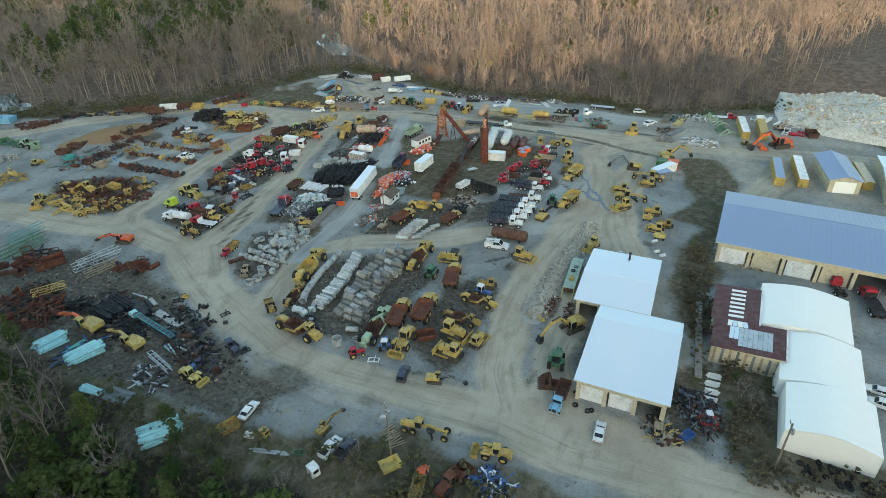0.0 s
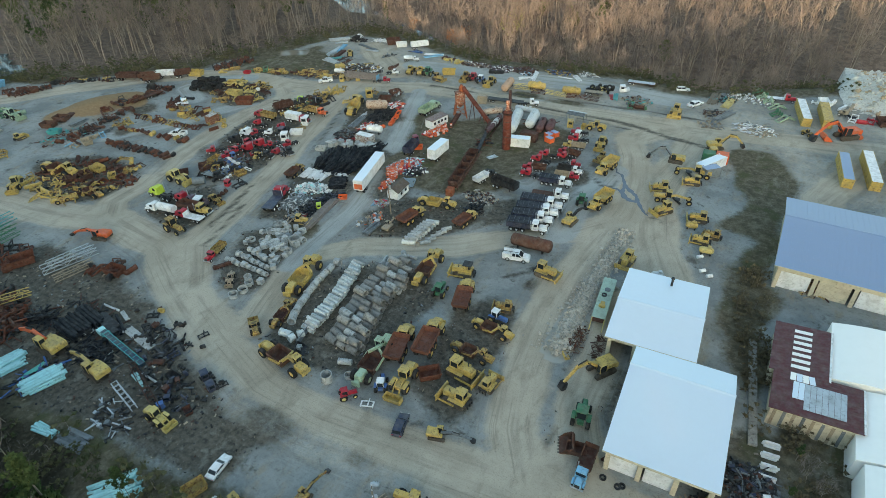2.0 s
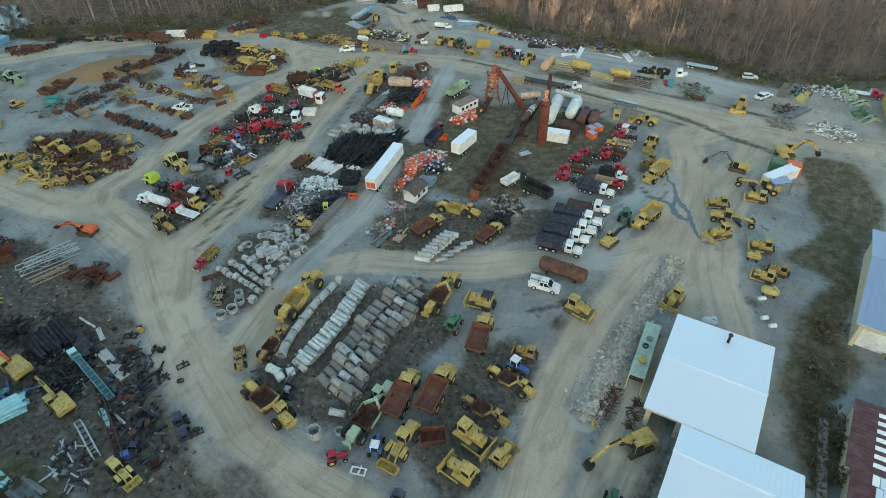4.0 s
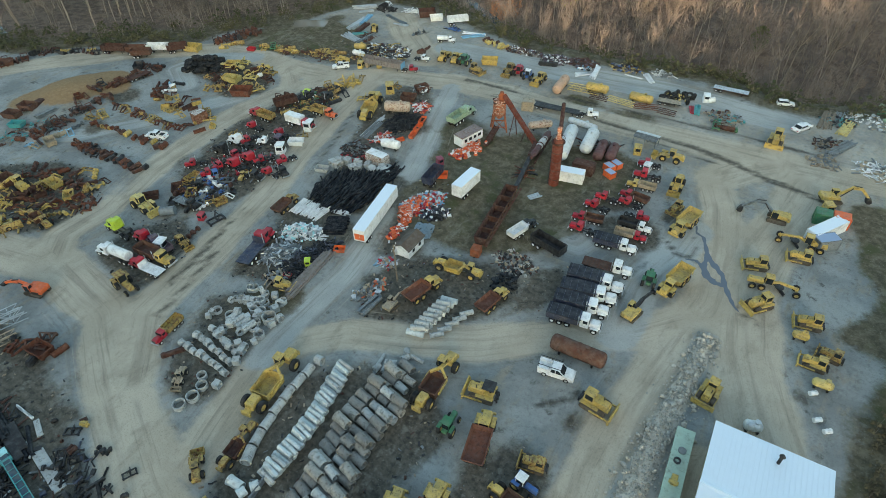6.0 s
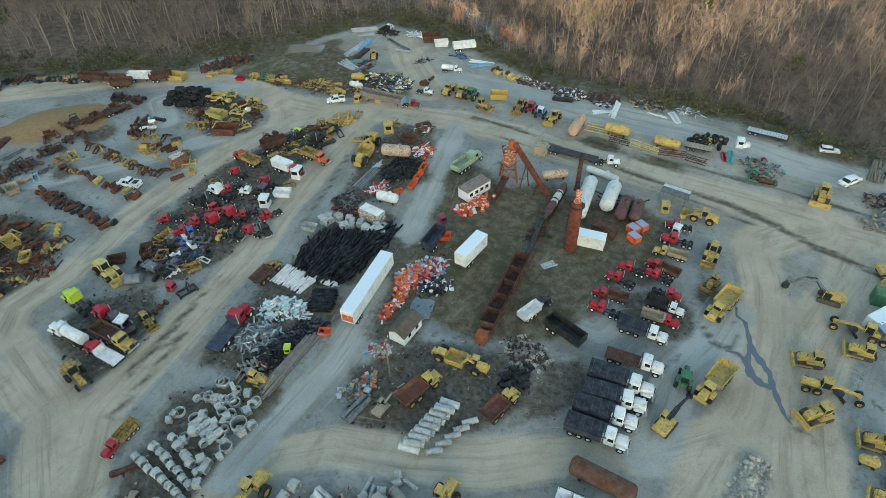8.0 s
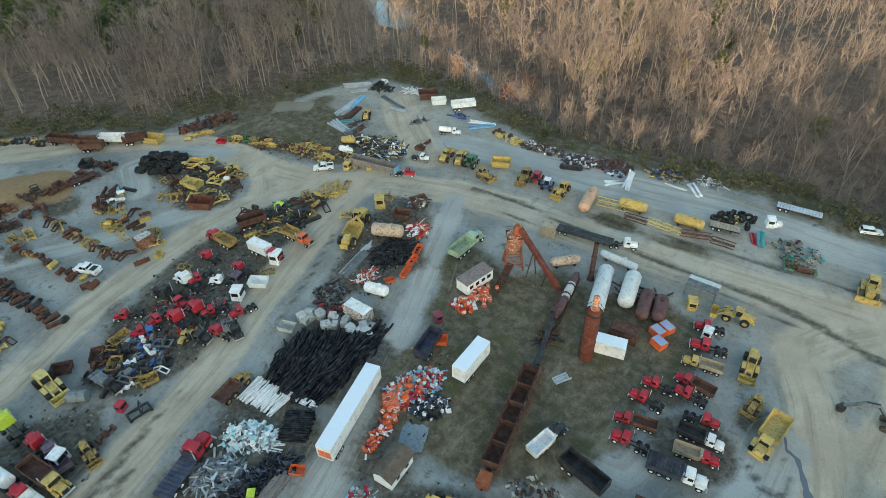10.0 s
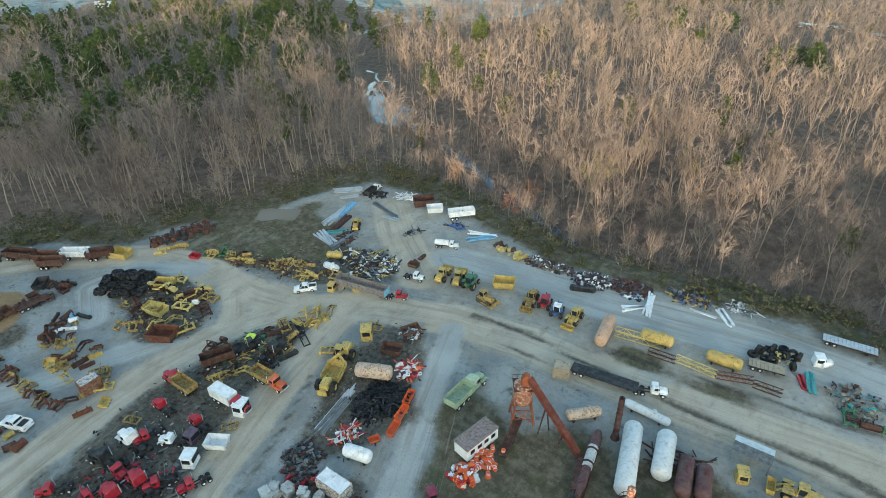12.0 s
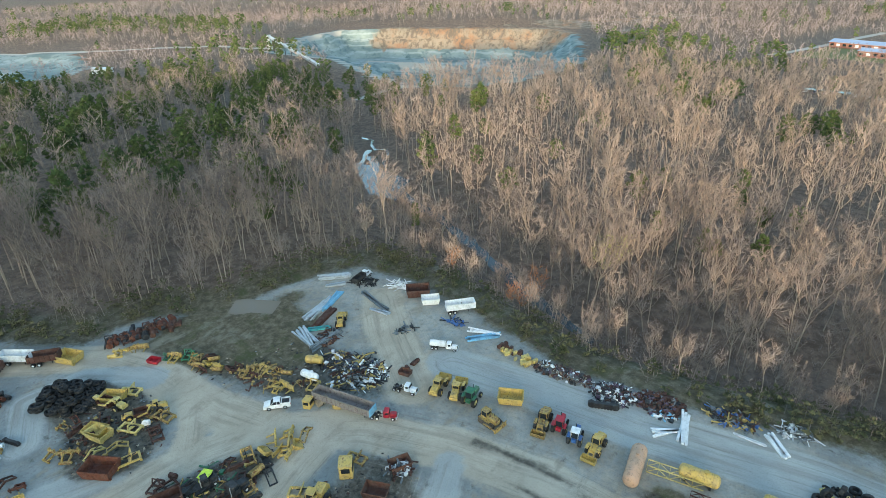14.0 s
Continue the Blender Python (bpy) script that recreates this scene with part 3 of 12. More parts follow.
def lane_fields(px, py, lines):
    """The signed distance to the nearest of the lines, the way along it, and how clearly it is the nearest."""
    best, second = np.full(px.shape, 1e9), np.full(px.shape, 1e9)
    side, far_along = np.zeros(px.shape), np.zeros(px.shape)
    for k, (_, pts) in enumerate(lines):
        d_line, s_line, a_line, run = np.full(px.shape, 1e9), np.zeros(px.shape), np.zeros(px.shape), 300.0 * k
        for (ax, ay), (bx, by) in zip(pts, pts[1:]):
            dx, dy = bx - ax, by - ay
            length = math.hypot(dx, dy)
            u = np.clip(((px - ax) * dx + (py - ay) * dy) / (length * length), 0, 1)
            d = np.hypot(px - ax - u * dx, py - ay - u * dy)
            near = d < d_line
            s_line = np.where(near, np.where(dx * (py - ay) - dy * (px - ax) > 0, d, -d), s_line)
            a_line = np.where(near, run + u * length, a_line)
            d_line = np.minimum(d, d_line)
            run += length
        near = d_line < best
        second = np.where(near, best, np.minimum(second, d_line))
        side, far_along = np.where(near, s_line, side), np.where(near, a_line, far_along)
        best = np.minimum(best, d_line)
    return side, far_along, smooth(second - best, 0.3, 2.5)


def build_ground():
    xs, ys = spread(-250, 40, 1.3, 3200, 430, 70), spread(36, 232, 1.3, 3200, 40, 620)
    gx, gy = np.meshgrid(xs, ys)
    gx, gy = gx.ravel(), gy.ravel()
    z = height(gx, gy)
    nx, ny = len(xs), len(ys)
    idx = np.arange(nx * ny).reshape(ny, nx)
    quads = np.stack([idx[:-1, :-1], idx[:-1, 1:], idx[1:, 1:], idx[1:, :-1]], -1).reshape(-1, 4)
    me = bpy.data.meshes.new("ground")
    me.vertices.add(nx * ny)
    me.vertices.foreach_set("co", np.stack([gx, gy, z], -1).ravel())
    me.loops.add(quads.size)
    me.loops.foreach_set("vertex_index", quads.ravel())
    me.polygons.add(len(quads))
    me.polygons.foreach_set("loop_start", np.arange(len(quads)) * 4)
    me.update(calc_edges=True)
    me.shade_smooth()
    wob = wavy(gx, gy, 7, 11) * 1.3
    road = np.zeros(gx.shape)
    for w, pts in ROADS:
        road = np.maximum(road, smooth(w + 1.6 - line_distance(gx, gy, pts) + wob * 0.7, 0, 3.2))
    for w, pts in GRAVEL_ROADS:
        road = np.minimum(road + 0.0, 1 - 0.6 * smooth(w + 1.5 - line_distance(gx, gy, pts) + wob, 0, 4))
    dust = np.zeros(gx.shape)
    for w, pts in DUST_LANES:
        dust = np.maximum(dust, smooth(w + 1.2 - line_distance(gx, gy, pts) + wob * 0.5, 0, 2.4))
    mud = np.zeros(gx.shape)
    for w, pts in MUD_LINES:
        mud = np.maximum(mud, smooth(w + 0.9 - line_distance(gx, gy, pts) + wob * 0.3, 0, 1.8) * 0.8)
    lane, along_, clear = lane_fields(gx, gy, ROADS + DUST_LANES)
    tread = clear * smooth(11.0 - np.abs(lane), 0, 6.5)
    yard = inside(gx, gy, YARD) + wob
    grass = np.zeros(gx.shape)
    for poly in GRASS:
        grass = np.maximum(grass, smooth(inside(gx, gy, poly) + wob * 2.0, -3, 4))
    grass = np.maximum(grass * (1 - 0.75 * road), smooth(-yard, -6, 2))
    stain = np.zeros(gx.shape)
    for cx, cy, r in DARK_SOIL_AND_GAPS:
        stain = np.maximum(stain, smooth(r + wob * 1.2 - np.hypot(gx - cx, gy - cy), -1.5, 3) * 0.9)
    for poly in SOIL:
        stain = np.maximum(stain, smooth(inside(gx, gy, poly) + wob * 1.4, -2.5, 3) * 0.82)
    sand = np.zeros(gx.shape)
    for cx, cy, r in SAND:
        sand = np.maximum(sand, smooth(r + wob - np.hypot(gx - cx, gy - cy), -2, 3))
    quarry, pit = inside(gx, gy, QUARRY), inside(gx, gy, PIT)
    rock = np.maximum(smooth(quarry + wob * 6, -25, 10), smooth(pit + wob * 4, -10, 10))
    rim = smooth(gx * -0.57 + gy * 0.82, 830, 900) * smooth(gx, -650, -600) * smooth(quarry + wob * 3, -22, -10) * (1 - smooth(quarry + wob * 4, 20, 30))
    for cx, cy, r in CLAY:
        rim = np.maximum(rim, smooth(r - np.hypot((gx - cx) * 0.6, gy - cy) + wob * 6, 0, 20))
    pale = np.zeros(gx.shape)
    for pts in FAR_ROADS:
        pale = np.maximum(pale, smooth(6.5 - line_distance(gx, gy, pts), 0, 5))
    rock = np.maximum(rock, pale)
    pale = np.maximum(pale, smooth(3.6 - 1.0 * smooth(gy, 86, 131) - line_distance(gx, gy, [(-28.1, 90), (-27.9, 110), (-27.2, 131)]) + wob * 0.5, 0, 1.6))
    humus = smooth(inside(gx, gy, BANK) + wob * 2, -3, 4)
    lawn = smooth(inside(gx, gy, SCHOOL_LAWN), 0, 20)
    road = np.maximum(road, 0.44 * smooth(gy + 0.2 * gx, 145, 178) * smooth(yard, 0, 6))
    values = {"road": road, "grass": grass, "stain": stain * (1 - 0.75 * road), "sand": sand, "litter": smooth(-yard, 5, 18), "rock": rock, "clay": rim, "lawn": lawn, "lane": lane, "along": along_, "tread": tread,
              "dust": dust, "mud": mud, "pale": pale, "humus": humus}
    for key, v in values.items():
        me.attributes.new(key, "FLOAT", "POINT").data.foreach_set("value", v.astype(np.float32))
    me.materials.append(ground_material())
    return tagged(new("ground", me), "trodden gravel yard with tan dirt tracks among brown woods", "ground", kind="structure")


build_ground()


# ---- mesh helpers ----
def part(name, bm, mat, parent=None, label="", smooth_angle=35):
    """Links a bmesh as one mesh object, under a thing or part where one is given."""
    me = bpy.data.meshes.new(name)
    bmesh.ops.recalc_face_normals(bm, faces=bm.faces)
    bm.to_mesh(me)
    bm.free()
    me.materials.append(mat)
    me.shade_smooth()
    me.set_sharp_from_angle(angle=radians(smooth_angle))
    ob = new(name, me)
    if parent is not None:
        ob.parent = parent
    if label:
        tagged(ob, label)
    return ob


def thing(name, label, category, group="", kind=""):
    return tagged(new(name), label, category, group, kind)


def box(bm, c, s, ry=0, rz=0, rx=0, bev=0.0, taper=1.0, taper_x=None):
    """A box about c of size s; its top shrunk by taper; edges rounded by bev."""
    geo = bmesh.ops.create_cube(bm, size=1.0)["verts"]
    tx = taper if taper_x is None else taper_x
    for v in geo:
        k = v.co.z > 0
        v.co = Vector((v.co.x * s[0] * (tx if k else 1), v.co.y * s[1] * (taper if k else 1), v.co.z * s[2]))
    if bev:
        edges = list({e for v in geo for e in v.link_edges})
        r = bmesh.ops.bevel(bm, geom=edges, offset=bev, segments=1, affect="EDGES")
        geo = list({v for f in r["faces"] for v in f.verts} | {v for v in geo if v.is_valid})
    m = pose(*c, rx, ry, rz)
    for v in geo:
        v.co = m @ v.co
    return bm


def cyl(bm, a, b, r, r2=None, n=12):
    """A cylinder or cone from a to b."""
    a, b = Vector(a), Vector(b)
    d = b - a
    m = Matrix.Translation((a + b) / 2) @ d.to_track_quat("Z", "Y").to_matrix().to_4x4()
    bmesh.ops.create_cone(bm, cap_ends=True, segments=n, radius1=r, radius2=r if r2 is None else r2, depth=d.length, matrix=m)
    return bm


def lathe(bm, prof, n=14, m=None):
    """Turns a profile of (radius, height) round z; closed if it ends where it starts."""
    m = m or Matrix.Identity(4)
    rings = []
    for r, z in prof:
        rings.append([bm.verts.new(m @ Vector((r * math.cos(6.28319 * i / n), r * math.sin(6.28319 * i / n), z))) for i in range(n)])
    for ra, rb in zip(rings, rings[1:]):
        for i in range(n):
            bm.faces.new((ra[i], ra[(i + 1) % n], rb[(i + 1) % n], rb[i]))
    return bm


def tube(bm, a, b, r, wall, n=16):
    """A hollow pipe from a to b."""
    a, b = Vector(a), Vector(b)
    d = b - a
    m = Matrix.Translation(a) @ d.to_track_quat("Z", "Y").to_matrix().to_4x4()
    h = d.length
    return lathe(bm, [(r, 0), (r, h), (r - wall, h), (r - wall, 0), (r, 0)], n, m)


def prism(bm, pts, w, y=0.0):
    """A polygon in x and z, made w wide about y."""
    f = [bm.verts.new((p[0], y - w / 2, p[1])) for p in pts]
    g = [bm.verts.new((p[0], y + w / 2, p[1])) for p in pts]
    bm.faces.new(f)
    bm.faces.new(g[::-1])
    n = len(pts)
    for i in range(n):
        bm.faces.new((f[i], g[i], g[(i + 1) % n], f[(i + 1) % n]))
    return bm


def beam(bm, a, b, w, h=None):
    """A square bar from a to b."""
    a, b = Vector(a), Vector(b)
    d = b - a
    m = Matrix.Translation((a + b) / 2) @ d.to_track_quat("X", "Z").to_matrix().to_4x4()
    geo = bmesh.ops.create_cube(bm, size=1.0)["verts"]
    for v in geo:
        v.co = m @ Vector((v.co.x * d.length, v.co.y * w, v.co.z * (h or w)))
    return bm


def trough(bm, x0, x1, w, z0, z1, t=0.12, flare=0.0, front=0.0, rear=0.0):
    """An open box with thick sides: a truck bed, bowl or skip."""
    def shell(k):
        return [(x0 + k, -w / 2 + k, z0 + k), (x1 - k, -w / 2 + k, z0 + k), (x1 - k, w / 2 - k, z0 + k), (x0 + k, w / 2 - k, z0 + k),
                (x0 + k - rear, -w / 2 + k - flare, z1), (x1 - k + front, -w / 2 + k - flare, z1), (x1 - k + front, w / 2 - k + flare, z1), (x0 + k - rear, w / 2 - k + flare, z1)]
    o = [bm.verts.new(p) for p in shell(0)]
    i = [bm.verts.new(p) for p in shell(t)]
    bm.faces.new((o[3], o[2], o[1], o[0]))
    bm.faces.new((i[0], i[1], i[2], i[3]))
    for a, b in ((0, 1), (1, 2), (2, 3), (3, 0)):
        bm.faces.new((o[a], o[b], o[b + 4], o[a + 4]))
        bm.faces.new((i[b], i[a], i[a + 4], i[b + 4]))
        bm.faces.new((o[a + 4], o[b + 4], i[b + 4], i[a + 4]))
    return bm


def B():
    return bmesh.new()


MESHES = {}


def wheel(parent, x, y, r, w, rim=None, name="wheel", n=12):
    """A tyre with its rim as a sub-part, the meshes shared between alike wheels."""
    rim = rim or YELLOW
    key = (round(r, 2), round(w, 2), rim.name)
    if key not in MESHES:
        bm = B()
        lathe(bm, [(r * 0.55, -w / 2), (r * 0.9, -w / 2), (r, -w * 0.34), (r, w * 0.34), (r * 0.9, w / 2), (r * 0.55, w / 2), (r * 0.55, -w / 2)], n)
        t = part(name, bm, RUBBER, parent, "black rubber tyre")
        bm = B()
        lathe(bm, [(0.001, -w * 0.32), (r * 0.3, -w * 0.3), (r * 0.56, -w * 0.42), (r * 0.56, w * 0.42), (r * 0.3, w * 0.3), (0.001, w * 0.32)], 8)
        rm = part("rim", bm, rim, t)
        MESHES[key] = (t.data, rm.data)
    else:
        t = new(name, MESHES[key][0])
        t.parent = parent
        tagged(t, "black rubber tyre")
        rm = new("rim", MESHES[key][1])
        rm.parent = t
    t.matrix_basis = pose(x, y, r, 90, 0, 0)
    return t


PROTOS = {}


def put(key, make, x, y, rz, s=1.0, z=None, label=""):
    """Places a thing: built the first time, copied after that."""
    z = height_at(x, y) - 0.02 if z is None else z
    if key not in PROTOS:
        PROTOS[key] = make()
        ob = PROTOS[key]
        ob.matrix_basis = pose(x, y, z, 0, 0, rz)
    else:
        ob = copy_thing(PROTOS[key], pose(x, y, z, 0, 0, rz))
    ob.scale = (s, s, s)
    if label:
        tagged(ob, label)
    return ob


def fit(length, usual, lo=0.78, hi=1.25):
    return min(hi, max(lo, length / usual))


class Soup:
    """Many small pieces joined into one mesh, gathered in arrays."""

    def __init__(self):
        self.v, self.f, self.m, self.mats = [], [], [], []

    def slot(self, mat):
        if mat not in self.mats:
            self.mats.append(mat)
        return self.mats.index(mat)

    def add(self, verts, faces, mat):
        o = len(self.v)
        self.v.extend(verts)
        self.f.extend([tuple(i + o for i in f) for f in faces])
        self.m.extend([self.slot(mat)] * len(faces))

    def bar(self, a, b, w, h, mat):
        a, b = Vector(a), Vector(b)
        d = b - a
        q = d.to_track_quat("X", "Z")
        vs = []
        for sx in (-0.5, 0.5):
            for sy, sz in ((-0.5, -0.5), (0.5, -0.5), (0.5, 0.5), (-0.5, 0.5)):
                vs.append((a + b) / 2 + q @ Vector((sx * d.length, sy * w, sz * h)))
        self.add(vs, [(0, 1, 2, 3), (7, 6, 5, 4), (0, 4, 5, 1), (1, 5, 6, 2), (2, 6, 7, 3), (3, 7, 4, 0)], mat)

    def pipe(self, a, b, r, mat, n=8, wall=0.0):
        a, b = Vector(a), Vector(b)
        d = b - a
        q = d.to_track_quat("X", "Z")
        ring = [Vector((0, math.cos(6.28319 * i / n), math.sin(6.28319 * i / n))) for i in range(n)]
        vs = [a + q @ (p * r) for p in ring] + [b + q @ (p * r) for p in ring]
        fs = [(i, (i + 1) % n, n + (i + 1) % n, n + i) for i in range(n)]
        if wall:
            vs += [a + q @ (p * (r - wall)) for p in ring] + [b + q @ (p * (r - wall)) for p in ring]
            fs += [(3 * n + i, 3 * n + (i + 1) % n, 2 * n + (i + 1) % n, 2 * n + i) for i in range(n)]
            fs += [(i, 2 * n + i, 2 * n + (i + 1) % n, (i + 1) % n) for i in range(n)]
            fs += [(n + i, n + (i + 1) % n, 3 * n + (i + 1) % n, 3 * n + i) for i in range(n)]
        else:
            fs += [tuple(range(n))[::-1], tuple(range(n, 2 * n))]
        self.add(vs, fs, mat)

    def link(self, name, label, category, group="", smooth_it=True):
        me = bpy.data.meshes.new(name)
        me.from_pydata([tuple(p) for p in self.v], [], self.f)
        me.polygons.foreach_set("material_index", self.m)
        for mat in self.mats:
            me.materials.append(mat)
        me.update()
        if smooth_it:
            me.shade_smooth()
            me.set_sharp_from_angle(angle=radians(40))
        return tagged(new(name, me), label, category, group, "stuff")


# ---- buildings ----
def seamed_sheet(bm, f, n, thick=0.14, w=0.03, h=0.04):
    """One folded metal sheet over the four corners f (edge f0-f1, edge f3-f2), with n standing seams and an underside."""
    a, b, c, d = [v.co.copy() for v in f]
    bm.faces.new(f)
    ks = [(0.0, 0.0)]
    L = (b - a).length
    for i in range(1, n):
        k = i / n
        ks += [(k - w / L, 0.0), (k - w / L, h), (k + w / L, h), (k + w / L, 0.0)]
    ks.append((1.0, 0.0))
    top = [bm.verts.new(a.lerp(b, k) + Vector((0, 0, thick + z))) for k, z in ks]
    low = [bm.verts.new(d.lerp(c, k) + Vector((0, 0, thick + z))) for k, z in ks]
    for i in range(len(ks) - 1):
        bm.faces.new((top[i], top[i + 1], low[i + 1], low[i]))
    bm.faces.new((f[0], top[0], low[0], f[3]))
    bm.faces.new((f[1], f[2], low[-1], top[-1]))
    bm.faces.new([f[0], f[1]] + top[::-1])
    bm.faces.new([f[3]] + low + [f[2]])


def shed(name, label, x0, x1, y0, y1, eave, ridge, ridge_y, roof_mat, wall_mat, bays=0, bay_h=3.4, overhang=0.5, seams=24):
    """A metal shed with its ridge along x at ridge_y and open or doored bays in its wall towards -y."""
    ob = thing(name, label, "building")
    t = 0.2
    # the wall with the bays: posts, a header and recessed doors
    bm = B()
    if bays:
        w = (x1 - x0) / bays
        for i in range(bays + 1):
            px = min(max(x0 + i * w, x0 + 0.35), x1 - 0.35)
            box(bm, (px, y0 + t / 2, bay_h / 2), (0.7, t * 1.4, bay_h), bev=0.02)
        box(bm, ((x0 + x1) / 2, y0 + t / 2, (bay_h + eave) / 2), (x1 - x0, t, eave - bay_h))
    else:
        box(bm, ((x0 + x1) / 2, y0 + t / 2, eave / 2), (x1 - x0, t, eave))
    part("front_wall", bm, wall_mat, ob)
    bm = B()
    box(bm, ((x0 + x1) / 2, y1 - t / 2, eave / 2), (x1 - x0, t, eave))
    for i in range(int((x1 - x0) / 1.0)):
        box(bm, (x0 + 0.5 + i, y1 + 0.02, eave / 2), (0.12, 0.06, eave))
    part("back_wall", bm, wall_mat, ob)
    for sx, xw in ((1, x0), (-1, x1)):
        bm = B()
        pts = [(y0 + t, 0), (y1 - t, 0), (y1 - t, eave), (ridge_y, ridge - 0.12), (y0 + t, eave)]
        f = [bm.verts.new((xw, p[0], p[1])) for p in pts]
        g = [bm.verts.new((xw + sx * t, p[0], p[1])) for p in pts]
        bm.faces.new(f)
        bm.faces.new(g[::-1])
        for i in range(5):
            bm.faces.new((f[i], g[i], g[(i + 1) % 5], f[(i + 1) % 5]))
        for i in range(int((y1 - y0) / 1.0)):
            box(bm, (xw - sx * 0.02, y0 + 0.5 + i, eave / 2), (0.06, 0.1, eave - 0.1))
        part("side_wall", bm, wall_mat, ob)
    oh = overhang
    slope_f = (ridge - eave) / (ridge_y - y0)
    slope_b = (ridge - eave) / (y1 - ridge_y)
    for key, ye, ze in (("front", y0 - oh, eave - oh * slope_f), ("back", y1 + oh, eave - oh * slope_b)):
        bm = B()
        f = [bm.verts.new(p) for p in ((x0 - oh, ye, ze), (x1 + oh, ye, ze), (x1 + oh, ridge_y, ridge), (x0 - oh, ridge_y, ridge))]
        seamed_sheet(bm, f, seams)
        part("roof_slope", bm, roof_mat, ob)
    bm = B()
    prism(bm, [(-0.35, ridge + 0.1), (0.0, ridge + 0.26), (0.35, ridge + 0.1)], x1 - x0 + 2 * oh + 0.1)
    bmesh.ops.rotate(bm, verts=bm.verts, cent=(0, 0, 0), matrix=Matrix.Rotation(radians(90), 3, "Z"))
    bmesh.ops.translate(bm, verts=bm.verts, vec=((x0 + x1) / 2, ridge_y, 0))
    part("ridge_cap", bm, roof_mat, ob)
    bm = B()
    box(bm, ((x0 + x1) / 2, y0 - oh - 0.08, eave - oh * slope_f + 0.05), (x1 - x0 + 2 * oh, 0.16, 0.2), bev=0.03)
    part("gutter", bm, wall_mat, ob)
    return ob


def roller_door(ob, xc, y, w, h, mat=None):
    bm = B()
    n = 12
    edge = [(0.03, h), (0.03, 0.0)]
    for i in range(n):
        edge += [(-0.03, i * h / n + 0.02), (-0.03, (i + 1) * h / n - 0.03), (0.0, (i + 1) * h / n)]
    prism(bm, edge, w)
    bmesh.ops.transform(bm, verts=bm.verts, matrix=pose(xc, y, 0, 0, 0, 90))
    return part("roller_door", bm, mat or WHITE, ob)


def turned(ob, x, y, degrees):
    """Turns a thing built in place about an upright line at x, y."""
    ob.matrix_basis = pose(x, y, 0, 0, 0, degrees) @ pose(-x, -y, 0)


a = shed("workshop_shed", "cream metal workshop shed with a pale blue-white roof and open bays", -21.1, -7.5, 94.0, 113.2, 4.6, 5.6, 103.0, ROOF_WHITE, WALL_CREAM, 3, 3.6)
turned(a, -14.3, 103.6, 3.6)
roller_door(a, -9.8, 94.4, 3.2, 3.4)
bm = B()
cyl(bm, (-13.5, 111.0, 4.6), (-13.5, 111.0, 6.6), 0.22)
cyl(bm, (-13.5, 111.0, 6.6), (-13.5, 111.0, 6.9), 0.38, 0.2)
part("roof_vent", bm, DARK, a)
a = shed("workshop_shed", "cream metal workshop shed with a pale blue-white roof, beside its twin", -14.7, -0.4, 72.3, 93.3, 4.6, 5.8, 88.2, ROOF_WHITE, WALL_CREAM, 3, 3.5)
turned(a, -7.55, 82.9, 2.6)
roller_door(a, -12.2, 72.7, 3.8, 3.3)
roller_door(a, -7.4, 72.7, 3.8, 3.3)

a = shed("warehouse", "long cream warehouse with a blue-grey metal roof and loading bays", 2.6, 62.0, 126.0, 152.0, 5.6, 7.6, 141.0, ROOF_BLUE, WALL_CREAM, 9, 4.2, 0.8, 60)
for i in range(9):
    if i not in (4, 7):
        roller_door(a, 2.6 + (i + 0.5) * 59.4 / 9, 126.6, 5.2, 4.0, WALL_CREAM if i % 2 else WHITE)

a = shed("storage_shed", "storage shed with a blue metal roof and a pale gable door", 19.5, 37.5, 180.6, 188.2, 3.8, 5.0, 184.4, ROOF_BLUE, WALL_CREAM, 0, 2.8, 0.4, 18)
bm = B()
box(bm, (19.42, 184.4, 1.7), (0.1, 5.2, 3.3), bev=0.02)
part("gable_door", bm, TENT, a, "wide pale gable door")
for s_ in (-2.75, 2.75):
    bm = B()
    box(bm, (19.4, 184.4 + s_, 1.75), (0.14, 0.3, 3.5))
    part("door_post", bm, WALL_CREAM, a)
turned(a, 28.5, 184.4, 100.7)
a = shed("annexe_shed", "cream lean-to shed behind the warehouse", 39.5, 58.0, 172.0, 198.0, 3.6, 4.8, 186.0, ROOF_WHITE, WALL_CREAM, 0, 3.0, 0.4, 14)


